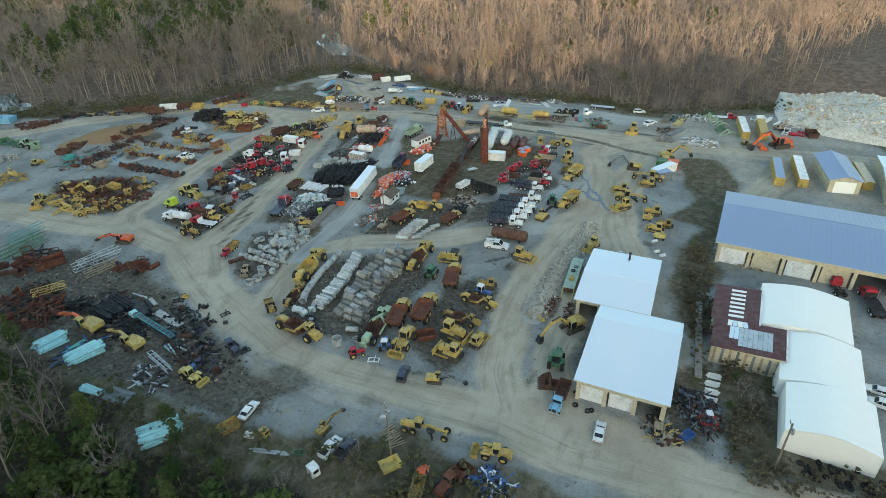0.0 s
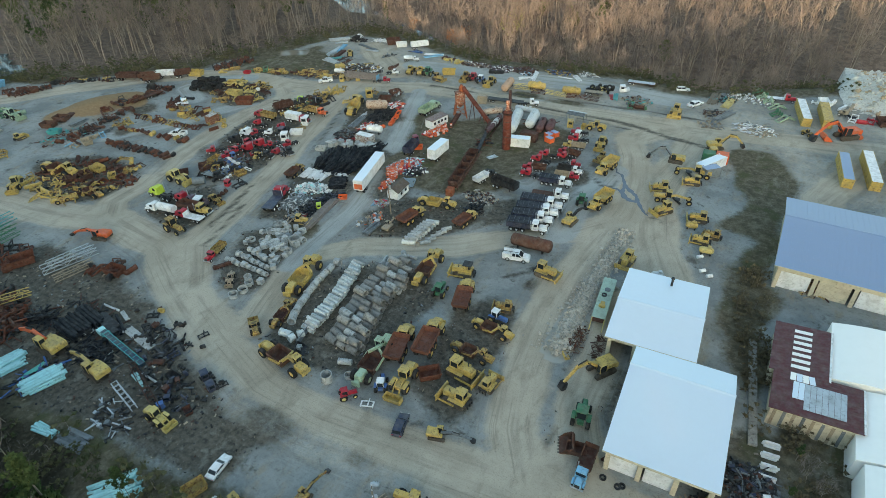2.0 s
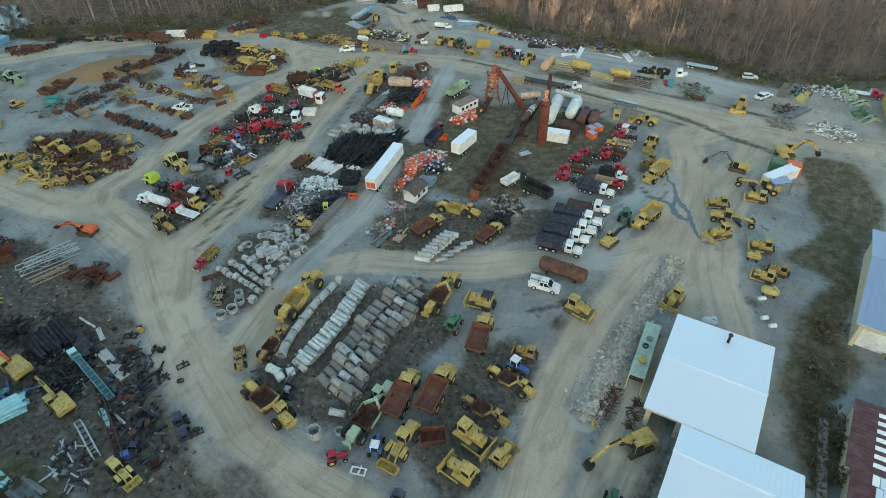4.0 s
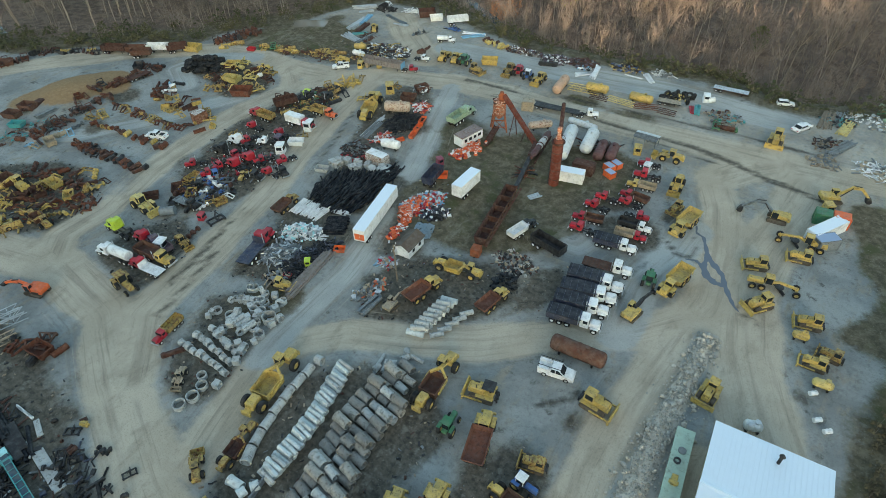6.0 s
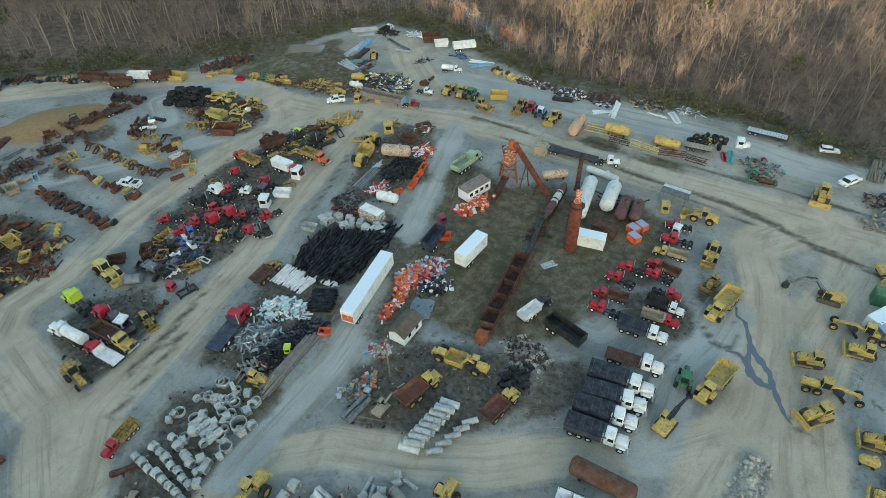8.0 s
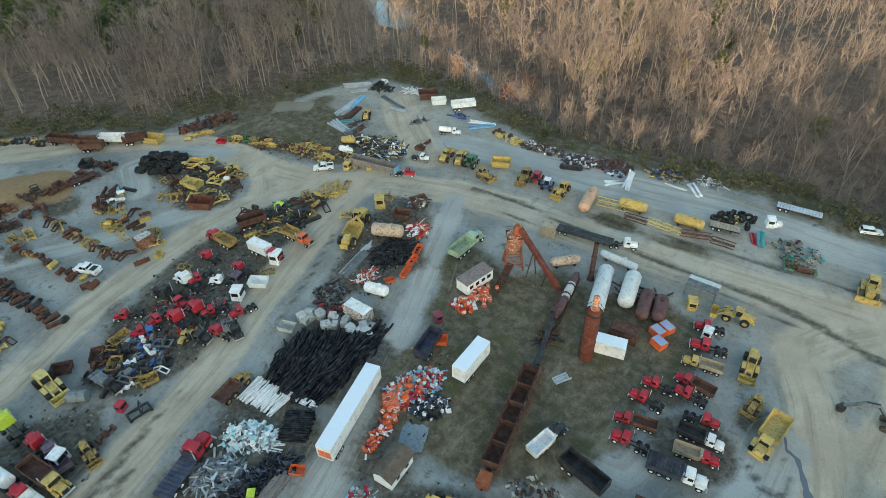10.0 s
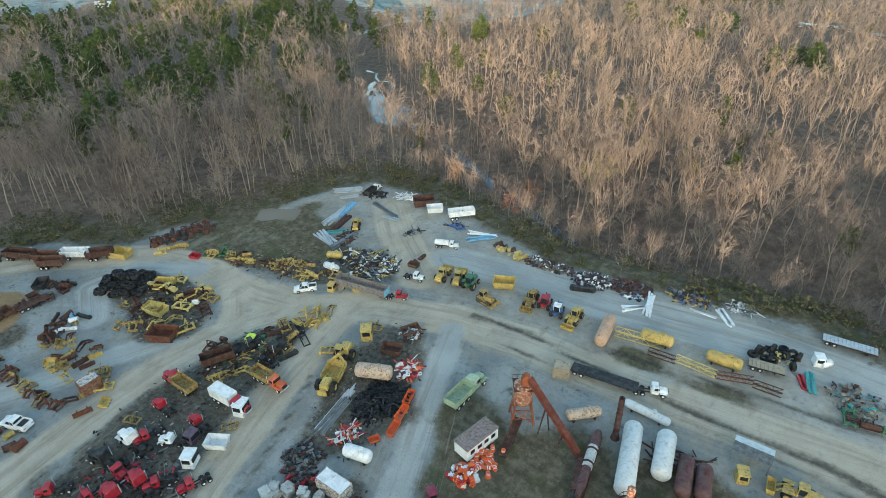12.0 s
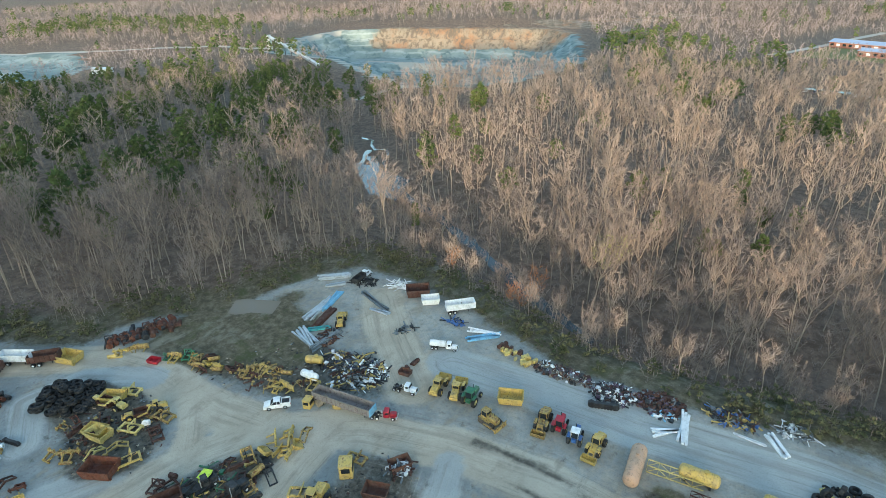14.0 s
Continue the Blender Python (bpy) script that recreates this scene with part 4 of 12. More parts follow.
def maroon_barn():
    ob = thing("machine_barn", "old barn with maroon metal roof, skylight strips and striped pale walls", "building")
    for nm, x0, x1, y0, y1, z0, z1 in (("long_wing", 4.2, 11.7, 99.6, 111.0, 3.7, 4.4), ("cross_wing", 4.9, 16.2, 91.2, 99.4, 3.8, 4.6)):
        bm = B()
        prism(bm, [(x0, 0), (x1, 0), (x1, z1 - 0.05), (x0, z0 - 0.05)], y1 - y0, (y0 + y1) / 2)
        body = part(nm, bm, WALL_CREAM, ob)
        n = int((x1 - x0) * 0.8)
        for i in range(n):
            bm = B()
            box(bm, (x0 + (i + 0.5) * (x1 - x0) / n, y0 - 0.03, z0 / 2), (0.45, 0.08, z0 - 0.3), bev=0.02)
            part("wall_panel", bm, IRON_GREY if i % 2 else TAN, body, "faded wall sheet")
        bm = B()
        f = [bm.verts.new(q) for q in ((x1 + 0.3, y0 - 0.4, z1), (x1 + 0.3, y1 + 0.3, z1), (x0 - 0.4, y1 + 0.3, z0), (x0 - 0.4, y0 - 0.4, z0))]
        seamed_sheet(bm, f, 18)
        part("roof_slope", bm, ROOF_MAROON, body)
        bm = B()
        box(bm, (x1 + 0.36, (y0 + y1) / 2, z1 + 0.1), (0.3, y1 - y0 + 0.6, 0.16), bev=0.03)
        part("gutter", bm, WHITE, body)
    for i in range(7):
        bm = B()
        box(bm, (8.0, 100.9 + i * 1.45, 4.26), (2.6, 0.72, 0.06), ry=-5.4, bev=0.01)
        part("skylight", bm, TENT, ob)
    for i in range(9):
        bm = B()
        box(bm, (7.7 + i * 0.78, 94.9 + (0.9 if i < 2 else 0), 4.2 + i * 0.055), (0.74, 5.4 if i > 1 else 3.6, 0.05), ry=-4.0, bev=0.01)
        part("patched_sheet", bm, SILVER if i > 1 else ROOF_WHITE, ob, "pale bare metal sheet patched into the roof")
    for i in range(4):
        bm = B()
        box(bm, (7.2 + i * 0.85, 98.5, 4.24 + i * 0.06), (0.78, 1.7, 0.05), ry=-4, rz=3 * i, bev=0.01)
        part("loose_sheet", bm, ROOF_WHITE if i % 2 else TENT, ob, "white loose roof sheet")
    return ob


maroon_barn()


def fabric_hall(x0, x1, y0, y1, eave, ridge, label):
    """A hall under a white membrane: a low arch over steep walls, ribs showing through."""
    ob = thing("storage_hall", label, "building", "white storage halls")
    xm, hw = (x0 + x1) / 2, (x1 - x0) / 2
    bm = B()
    n, m = 12, 6
    rows = []
    for j in range(m + 1):
        y = y0 + (y1 - y0) * j / m
        row = []
        for i in range(n + 1):
            k = -1 + 2 * i / n
            z = eave + (ridge - eave) * (1 - abs(k) ** 1.6)
            row.append(bm.verts.new((xm + hw * k, y, z + (0.05 if j % 2 else 0))))
        row = [bm.verts.new((x0 - 0.15, y, 0))] + row + [bm.verts.new((x1 + 0.15, y, 0))]
        rows.append(row)
    for ra, rb in zip(rows, rows[1:]):
        for i in range(len(ra) - 1):
            bm.faces.new((ra[i], ra[i + 1], rb[i + 1], rb[i]))
    part("membrane_roof", bm, TENT, ob, smooth_angle=50)
    for y, s in ((y0, 1), (y1, -1)):
        bm = B()
        pts = [(x0 - 0.1, 0)] + [(xm + hw * k, eave + (ridge - eave) * (1 - abs(k) ** 1.6) - 0.06) for k in [-1 + i / 6 for i in range(13)]] + [(x1 + 0.1, 0)]
        f = [bm.verts.new((px, y + s * 0.05, pz)) for px, pz in pts]
        g = [bm.verts.new((px, y + s * 0.25, pz)) for px, pz in pts]
        bm.faces.new(f)
        bm.faces.new(g[::-1])
        for i in range(len(f)):
            bm.faces.new((f[i], g[i], g[(i + 1) % len(f)], f[(i + 1) % len(f)]))
        part("end_wall", bm, TENT, ob)
    return ob


fabric_hall(12.0, 27.0, 100.6, 114.6, 4.2, 5.4, "white membrane storage hall with cream end walls")
fabric_hall(15.6, 28.0, 86.6, 100.0, 4.0, 5.3, "white membrane storage hall beside the maroon barn")
fabric_hall(16.6, 29.0, 75.2, 86.2, 4.2, 5.6, "white membrane storage hall with tyres along its end")


def small_house(x, y, rz):
    ob = thing("yard_office", "small white clapboard office with a brown shingle roof", "building")
    bm = B()
    box(bm, (0, 0, 1.3), (6.4, 3.8, 2.6))
    for i in range(9):
        box(bm, (0, 0, 0.25 + i * 0.28), (6.44, 3.84, 0.03))
    prism(bm, [(-1.9, 2.6), (1.9, 2.6), (0, 3.7)], 6.3)
    bm.verts.ensure_lookup_table()
    for v in bm.verts[-6:]:
        v.co = Vector((v.co.y, v.co.x, v.co.z))
    part("wall", bm, WHITE, ob)
    for s in (-1, 1):
        bm = B()
        box(bm, (0, s * 1.1, 3.22), (7.0, 2.65, 0.14), rx=s * -30, bev=0.02)
        slope = part("roof_slope", bm, ROOF_BROWN, ob)
        for i in range(6):
            bm = B()
            box(bm, (0, s * (0.25 + i * 0.36), 3.78 - i * 0.21), (7.0, 0.3, 0.04), rx=s * -27)
            part("shingle_course", bm, ROOF_BROWN, slope)
    for px, py, sx, sy in ((3.21, 0.6, 0.06, 0.9), (-1.2, -1.93, 0.9, 0.06), (1.4, -1.93, 0.9, 0.06)):
        bm = B()
        box(bm, (px, py, 1.5), (sx, sy, 0.9))
        w = part("window", bm, GLASS, ob)
    bm = B()
    box(bm, (3.21, -0.8, 1.02), (0.08, 0.9, 2.0), bev=0.02)
    part("door", bm, BROWN_RUST, ob, "brown wooden door")
    ob.matrix_basis = pose(x, y, height_at(x, y) - 0.05, 0, 0, rz) @ Matrix.Scale(0.82, 4)
    return ob


def mobile_office(x, y, rz, length=9.0):
    ob = thing("mobile_office", "white mobile office with a rust-streaked roof, on blocks", "building")
    bm = B()
    box(bm, (0, 0, 1.75), (length, 3.0, 2.4), bev=0.06)
    part("body", bm, WHITE, ob)
    bm = B()
    box(bm, (0, 0, 3.02), (length + 0.2, 3.2, 0.14), bev=0.04)
    tin = paint("rust_streaked_roof", (0.3, 0.24, 0.23), 0.5, 0.7, under=(0.2, 0.095, 0.07))
    top = part("roof", bm, tin, ob)
    for i in range(9):
        bm = B()
        box(bm, (-length / 2 + 0.5 + i * (length - 1) / 8, 0, 3.12), (0.08, 3.1, 0.08))
        part("roof_rib", bm, tin, top)
    for i in range(4):
        bm = B()
        box(bm, (-length / 2 + 1.2 + i * (length - 2.4) / 3, -1.51, 2.0), (0.9, 0.05, 0.8), bev=0.02)
        part("window", bm, GLASS, ob)
    for i in range(4):
        bm = B()
        box(bm, (-length / 2 + 0.9 + i * (length - 1.8) / 3, 0, 0.29), (0.5, 2.6, 0.58))
        part("block", bm, CONCRETE, ob)
    ob.matrix_basis = pose(x, y, height_at(x, y) - 0.02, 0, 0, rz)
    return ob


# ---- machines and vehicles: each faces +x, its wheels or tracks on z = 0 ----
def track(parent, y, length, r, w, zc=None, name="track"):
    """A crawler track: a rounded loop of plates with its rollers."""
    bm = B()
    h = length / 2 - r
    pts = []
    for i in range(7):
        a = -math.pi / 2 + math.pi * i / 6
        pts.append((h + r * math.cos(a), r + r * math.sin(a)))
    for i in range(7):
        a = math.pi / 2 + math.pi * i / 6
        pts.append((-h + r * math.cos(a), r + r * math.sin(a)))
    prism(bm, pts, w, y)
    n = int(length / 0.4)
    for i in range(n):
        x = -h + 2 * h * (i + 0.5) / n
        box(bm, (x, y, 2 * r + 0.02), (0.2, w * 1.02, 0.07))
        box(bm, (x, y, 0.02), (0.2, w * 1.02, 0.05))
    return part(name, bm, TRACK_STEEL, parent, "dusty steel crawler track")


def make_dozer(mat, canopy):
    ob = thing("bulldozer", "worn yellow crawler bulldozer with a curved blade, parked on gravel", "bulldozer", "parked earthmovers")
    for y in (-1.05, 1.05):
        track(ob, y, 3.7, 0.52, 0.55)
    bm = B()
    box(bm, (0.75, 0, 1.35), (2.3, 1.25, 1.1), bev=0.08, taper=0.9)
    box(bm, (1.95, 0, 1.2), (0.2, 1.1, 1.0), bev=0.04)
    box(bm, (-0.9, 0, 1.1), (1.5, 1.5, 0.9), bev=0.08)
    for y in (-1.05, 1.05):
        box(bm, (-0.5, y, 1.18), (2.6, 0.6, 0.12), bev=0.03)
    part("body", bm, mat, ob)
    if canopy:
        bm = B()
        for sx in (-1.5, -0.25):
            for sy in (-0.65, 0.65):
                box(bm, (sx, sy, 2.0), (0.1, 0.1, 1.4))
        part("canopy_posts", bm, mat, ob)
        bm = B()
        box(bm, (-0.9, 0, 2.75), (1.8, 1.8, 0.12), bev=0.04)
        part("canopy", bm, DARK, ob, "dark canopy roof")
        bm = B()
        box(bm, (-1.2, 0, 1.7), (0.5, 0.6, 0.5), bev=0.08)
        part("seat", bm, RUBBER, ob)
    else:
        bm = B()
        box(bm, (-0.85, 0, 2.05), (1.3, 1.3, 1.1), taper=0.88)
        part("cab", bm, GLASS, ob, "dark glazed cab")
        bm = B()
        for sx in (-1.48, -0.22):
            for sy in (-0.63, 0.63):
                box(bm, (sx, sy, 2.05), (0.12, 0.12, 1.15))
        box(bm, (-0.85, 0, 2.66), (1.5, 1.5, 0.14), bev=0.04)
        part("cab_roof", bm, mat, ob)
    bm = B()
    prism(bm, [(2.55, 0.05), (2.75, 0.05), (2.62, 0.45), (2.62, 0.8), (2.8, 1.15), (2.62, 1.15), (2.45, 0.8), (2.45, 0.45)], 3.4)
    part("blade", bm, mat, ob, "scuffed steel blade")
    for y in (-1.4, 1.4):
        bm = B()
        beam(bm, (-0.3, y, 0.5), (2.55, y, 0.45), 0.16, 0.26)
        part("push_arm", bm, mat, ob)
    bm = B()
    box(bm, (-2.05, 0, 0.85), (0.35, 1.5, 0.3))
    for y in (-0.6, 0, 0.6):
        prism(bm, [(-2.3, 1.0), (-2.0, 1.0), (-2.15, 0.2), (-2.35, 0.2)], 0.12, y)
    part("ripper", bm, DARK, ob)
    bm = B()
    cyl(bm, (0.9, 0.35, 1.85), (0.9, 0.35, 2.5), 0.07, n=8)
    part("exhaust", bm, DARK, ob)
    return ob


def bulldozer(x, y, rz, length=5.5, mat=None, canopy=False, label=""):
    mat = mat or YELLOW
    return put(("dozer", mat.name, canopy), lambda: make_dozer(mat, canopy), x, y, rz, fit(length, 5.2, 0.8, 1.2), label=label)


def make_loader(mat):
    ob = thing("wheel_loader", "worn yellow wheel loader with its bucket lowered", "wheel loader", "parked earthmovers")
    for sx in (-1.6, 1.5):
        for sy in (-1.05, 1.05):
            wheel(ob, sx, sy, 0.8, 0.6, mat)
    bm = B()
    box(bm, (-1.7, 0, 1.55), (2.4, 1.5, 1.05), bev=0.1, taper=0.9)
    box(bm, (-2.95, 0, 1.2), (0.35, 1.7, 0.7), bev=0.06)
    part("rear_body", bm, mat, ob)
    bm = B()
    box(bm, (1.1, 0, 1.15), (2.0, 0.9, 0.8), bev=0.06)
    for sy in (-1.05, 1.05):
        box(bm, (1.5, sy, 1.7), (1.6, 0.6, 0.08), bev=0.02)
    part("front_frame", bm, mat, ob)
    bm = B()
    box(bm, (-0.3, 0, 2.2), (1.2, 1.35, 1.2), taper=0.88)
    part("cab", bm, GLASS, ob, "dark glazed cab")
    bm = B()
    for sx in (-0.86, 0.28):
        for sy in (-0.64, 0.64):
            box(bm, (sx, sy, 2.2), (0.12, 0.12, 1.25))
    box(bm, (-0.3, 0, 2.88), (1.45, 1.5, 0.14), bev=0.04)
    part("cab_roof", bm, mat, ob)
    for sy in (-0.5, 0.5):
        bm = B()
        beam(bm, (0.9, sy, 1.9), (2.3, sy, 1.25), 0.18, 0.3)
        beam(bm, (2.2, sy, 1.3), (3.1, sy, 0.5), 0.18, 0.28)
        part("lift_arm", bm, mat, ob)
    bm = B()
    trough(bm, 3.0, 4.0, 2.7, 0.08, 1.05, 0.07, 0.0, 0.25, 0.0)
    part("bucket", bm, mat, ob, "scuffed steel bucket")
    return ob


def wheel_loader(x, y, rz, length=7.0, mat=None, label=""):
    mat = mat or YELLOW
    return put(("loader", mat.name), lambda: make_loader(mat), x, y, rz, fit(length, 7.2, 0.6, 1.15), label=label)


def make_scraper(mat, bowl):
    ob = thing("motor_scraper", "worn yellow motor scraper with an open rusted bowl", "scraper", "parked earthmovers")
    for sx in (4.0, -3.6):
        for sy in (-1.3, 1.3):
            wheel(ob, sx, sy, 0.95, 0.7, mat)
    bm = B()
    box(bm, (4.8, 0, 1.6), (2.2, 1.6, 1.2), bev=0.1, taper=0.88)
    box(bm, (5.95, 0, 1.3), (0.25, 1.8, 0.8), bev=0.05)
    part("tractor_body", bm, mat, ob)
    bm = B()
    box(bm, (3.3, 0.5, 2.3), (1.1, 1.1, 1.2), taper=0.9)
    part("cab", bm, GLASS, ob, "dark glazed cab")
    bm = B()
    box(bm, (3.3, 0.5, 2.98), (1.35, 1.35, 0.14), bev=0.04)
    for sx in (2.78, 3.82):
        for sy in (-0.02, 1.02):
            box(bm, (sx, sy, 2.3), (0.1, 0.1, 1.25))
    part("cab_roof", bm, mat, ob)
    bm = B()
    beam(bm, (3.3, 0, 2.0), (1.9, 0, 2.5), 0.6, 0.5)
    beam(bm, (2.0, 0, 2.5), (1.0, -1.5, 1.6), 0.35, 0.45)
    beam(bm, (2.0, 0, 2.5), (1.0, 1.5, 1.6), 0.35, 0.45)
    beam(bm, (1.0, -1.6, 1.6), (-1.6, -1.6, 1.1), 0.22, 0.4)
    beam(bm, (1.0, 1.6, 1.6), (-1.6, 1.6, 1.1), 0.22, 0.4)
    part("draft_frame", bm, mat, ob)
    bm = B()
    trough(bm, -2.3, 1.3, 2.8, 0.5, 1.9, 0.1, 0.08, 0.2, 0.1)
    part("bowl", bm, bowl, ob, "rusted open bowl")
    bm = B()
    box(bm, (-3.6, 0, 1.5), (2.2, 1.5, 1.1), bev=0.1, taper=0.85)
    box(bm, (-4.9, 0, 1.1), (0.5, 0.9, 0.6), bev=0.06)
    box(bm, (-5.3, 0, 1.0), (0.3, 1.5, 0.9), bev=0.05)
    part("rear_engine", bm, mat, ob)
    return ob


def motor_scraper(x, y, rz, length=11.0, mat=None, bowl=None, label=""):
    mat, bowl = mat or YELLOW, bowl or YELLOW
    return put(("scraper", mat.name, bowl.name), lambda: make_scraper(mat, bowl), x, y, rz, fit(length, 11.4, 0.7, 1.15), label=label)


def make_hauler(mat, bed):
    ob = thing("dump_hauler", "articulated dump hauler with an empty rusted bed", "dump truck", "parked earthmovers")
    for sx in (2.6, -1.2, -2.9):
        for sy in (-1.15, 1.15):
            wheel(ob, sx, sy, 0.85, 0.6, mat)
    bm = B()
    box(bm, (3.3, 0, 1.65), (2.0, 1.5, 1.0), bev=0.1, taper=0.85)
    box(bm, (4.35, 0, 1.2), (0.3, 2.2, 0.5), bev=0.06)
    for sy in (-1.15, 1.15):
        box(bm, (2.6, sy, 1.82), (1.7, 0.65, 0.1), bev=0.03)
    part("hood", bm, mat, ob)
    bm = B()
    box(bm, (1.9, 0, 2.25), (1.2, 1.5, 1.15), taper=0.9)
    part("cab", bm, GLASS, ob, "dark glazed cab")
    bm = B()
    box(bm, (1.9, 0, 2.9), (1.4, 1.7, 0.14), bev=0.04)
    for sx in (1.34, 2.46):
        for sy in (-0.72, 0.72):
            box(bm, (sx, sy, 2.25), (0.12, 0.12, 1.2))
    part("cab_roof", bm, mat, ob)
    bm = B()
    beam(bm, (1.6, 0, 1.0), (-3.6, 0, 1.0), 0.9, 0.35)
    part("chassis", bm, DARK, ob)
    bm = B()
    trough(bm, -4.2, 0.9, 2.6, 1.72, 2.75, 0.1, 0.25, 0.15, 0.4)
    for i in range(4):
        for s in (-1, 1):
            box(bm, (-3.7 + i * 1.4, s * 1.47, 2.2), (0.14, 0.14, 1.0))
    part("bed", bm, bed, ob, "empty open dump bed")
    return ob


def dump_hauler(x, y, rz, length=9.0, mat=None, bed=None, label=""):
    mat, bed = mat or YELLOW, bed or HAUL_RUST
    return put(("hauler", mat.name, bed.name), lambda: make_hauler(mat, bed), x, y, rz, fit(length, 10.0, 0.7, 1.1), label=label)


def make_excavator(mat, boom_mat, pose_kind):
    ob = thing("excavator", "crawler excavator with its boom resting folded on the ground", "excavator", "parked earthmovers")
    for y in (-1.15, 1.15):
        track(ob, y, 4.2, 0.48, 0.6)
    bm = B()
    box(bm, (0, 0, 0.75), (1.6, 1.8, 0.6))
    cyl(bm, (0, 0, 0.9), (0, 0, 1.2), 0.8, n=16)
    part("undercarriage", bm, DARK, ob)
    bm = B()
    box(bm, (-0.9, -0.1, 1.65), (2.6, 2.4, 0.9), bev=0.12)
    box(bm, (-2.2, 0, 1.55), (0.7, 2.6, 1.1), bev=0.18)
    box(bm, (0.8, -0.8, 1.5), (1.2, 0.9, 0.6), bev=0.06)
    part("house", bm, mat, ob)
    bm = B()
    box(bm, (0.7, 0.8, 2.0), (1.5, 0.95, 1.5), bev=0.1, taper=0.9)
    part("cab", bm, GLASS, ob, "dark glazed cab")
    bm = B()
    box(bm, (0.65, 0.8, 2.8), (1.45, 0.95, 0.1), bev=0.03)
    for sx in (0.0, 1.38):
        for sy in (0.36, 1.24):
            box(bm, (sx, sy, 2.0), (0.1, 0.1, 1.55))
    part("cab_frame", bm, mat, ob)
    if pose_kind == "reach":
        p = [(0.9, 1.9), (3.4, 4.0), (5.6, 3.6), (7.6, 1.4), (8.0, 0.4)]
    elif pose_kind == "low":
        p = [(0.9, 1.8), (3.6, 2.2), (6.0, 1.6), (8.2, 0.7), (8.8, 0.35)]
    else:
        p = [(0.9, 1.9), (2.6, 3.9), (4.8, 3.7), (4.5, 1.0), (3.9, 0.4)]
    bm = B()
    prism(bm, [(p[0][0], p[0][1] - 0.25), (p[1][0], p[1][1] - 0.4), (p[2][0], p[2][1] - 0.15), (p[2][0], p[2][1] + 0.15), (p[1][0], p[1][1] + 0.35), (p[0][0], p[0][1] + 0.2)], 0.5)
    part("boom", bm, boom_mat, ob)
    bm = B()
    beam(bm, (p[2][0] - 0.5, 0, p[2][1] + 0.35), (p[3][0], 0, p[3][1]), 0.36, 0.5)
    part("stick", bm, boom_mat, ob)
    bm = B()
    beam(bm, (1.4, 0.35, 1.6), (p[1][0], 0.35, p[1][1]), 0.16)
    ram = part("boom_cylinder", bm, DARK, ob)
    o = new("boom_cylinder", ram.data)
    o.parent = ob
    o.matrix_basis = pose(0, -0.7, 0)
    bm = B()
    beam(bm, (p[1][0], 0, p[1][1] + 0.5), (p[2][0] - 0.4, 0, p[2][1] + 0.5), 0.16)
    part("stick_cylinder", bm, DARK, ob)
    bm = B()
    q, r = Vector((p[3][0], 0, p[3][1])), Vector((p[4][0], 0, p[4][1]))
    prism(bm, [(q.x - 0.35, q.z + 0.1), (q.x + 0.35, q.z + 0.15), (r.x + 0.5, r.z), (r.x + 0.1, r.z - 0.35), (r.x - 0.5, r.z - 0.3), (r.x - 0.7, r.z + 0.2)], 1.1)
    part("bucket", bm, DARK, ob, "dark steel bucket")
    return ob


def excavator(x, y, rz, length=9.0, mat=None, boom=None, kind="reach", label=""):
    mat = mat or YELLOW
    boom = boom or mat
    usual = 7.6 if kind == "fold" else 10.5
    return put(("excavator", mat.name, boom.name, kind), lambda: make_excavator(mat, boom, kind), x, y, rz, fit(length, usual, 0.5, 1.3), label=label)


def make_grader(mat):
    ob = thing("motor_grader", "long yellow motor grader with its blade under the frame", "grader", "parked earthmovers")
    for sx in (4.2, -1.6, -3.2):
        for sy in (-1.0, 1.0):
            wheel(ob, sx, sy, 0.68, 0.42, mat)
    bm = B()
    box(bm, (-2.8, 0, 1.5), (2.8, 1.1, 0.9), bev=0.08, taper=0.9)
    part("engine_body", bm, mat, ob)
    bm = B()
    beam(bm, (-0.8, 0, 1.3), (1.0, 0, 2.0), 0.4, 0.45)
    beam(bm, (0.9, 0, 2.0), (4.4, 0, 1.3), 0.36, 0.42)
    box(bm, (4.2, 0, 0.9), (0.4, 1.9, 0.4))
    part("main_frame", bm, mat, ob)
    bm = B()
    box(bm, (-0.7, 0, 2.2), (1.3, 1.3, 1.4), taper=0.9)
    part("cab", bm, GLASS, ob, "dark glazed cab")
    bm = B()
    box(bm, (-0.7, 0, 2.95), (1.5, 1.5, 0.14), bev=0.04)
    for sx in (-1.32, -0.08):
        for sy in (-0.62, 0.62):
            box(bm, (sx, sy, 2.2), (0.1, 0.1, 1.45))
    part("cab_roof", bm, mat, ob)
    bm = B()
    prism(bm, [(1.3, 0.1), (1.45, 0.1), (1.35, 0.45), (1.5, 0.75), (1.35, 0.75), (1.2, 0.45)], 3.4)
    bmesh.ops.rotate(bm, verts=bm.verts, cent=(1.4, 0, 0.4), matrix=Matrix.Rotation(radians(30), 3, "Z"))
    cyl(bm, (1.4, 0, 0.8), (1.4, 0, 0.95), 0.8, n=14)
    part("blade", bm, DARK, ob, "steel grader blade")
    return ob


def motor_grader(x, y, rz, length=8.5, mat=None, label=""):
    mat = mat or YELLOW
    return put(("grader", mat.name), lambda: make_grader(mat), x, y, rz, fit(length, 9.0, 0.8, 1.25), label=label)


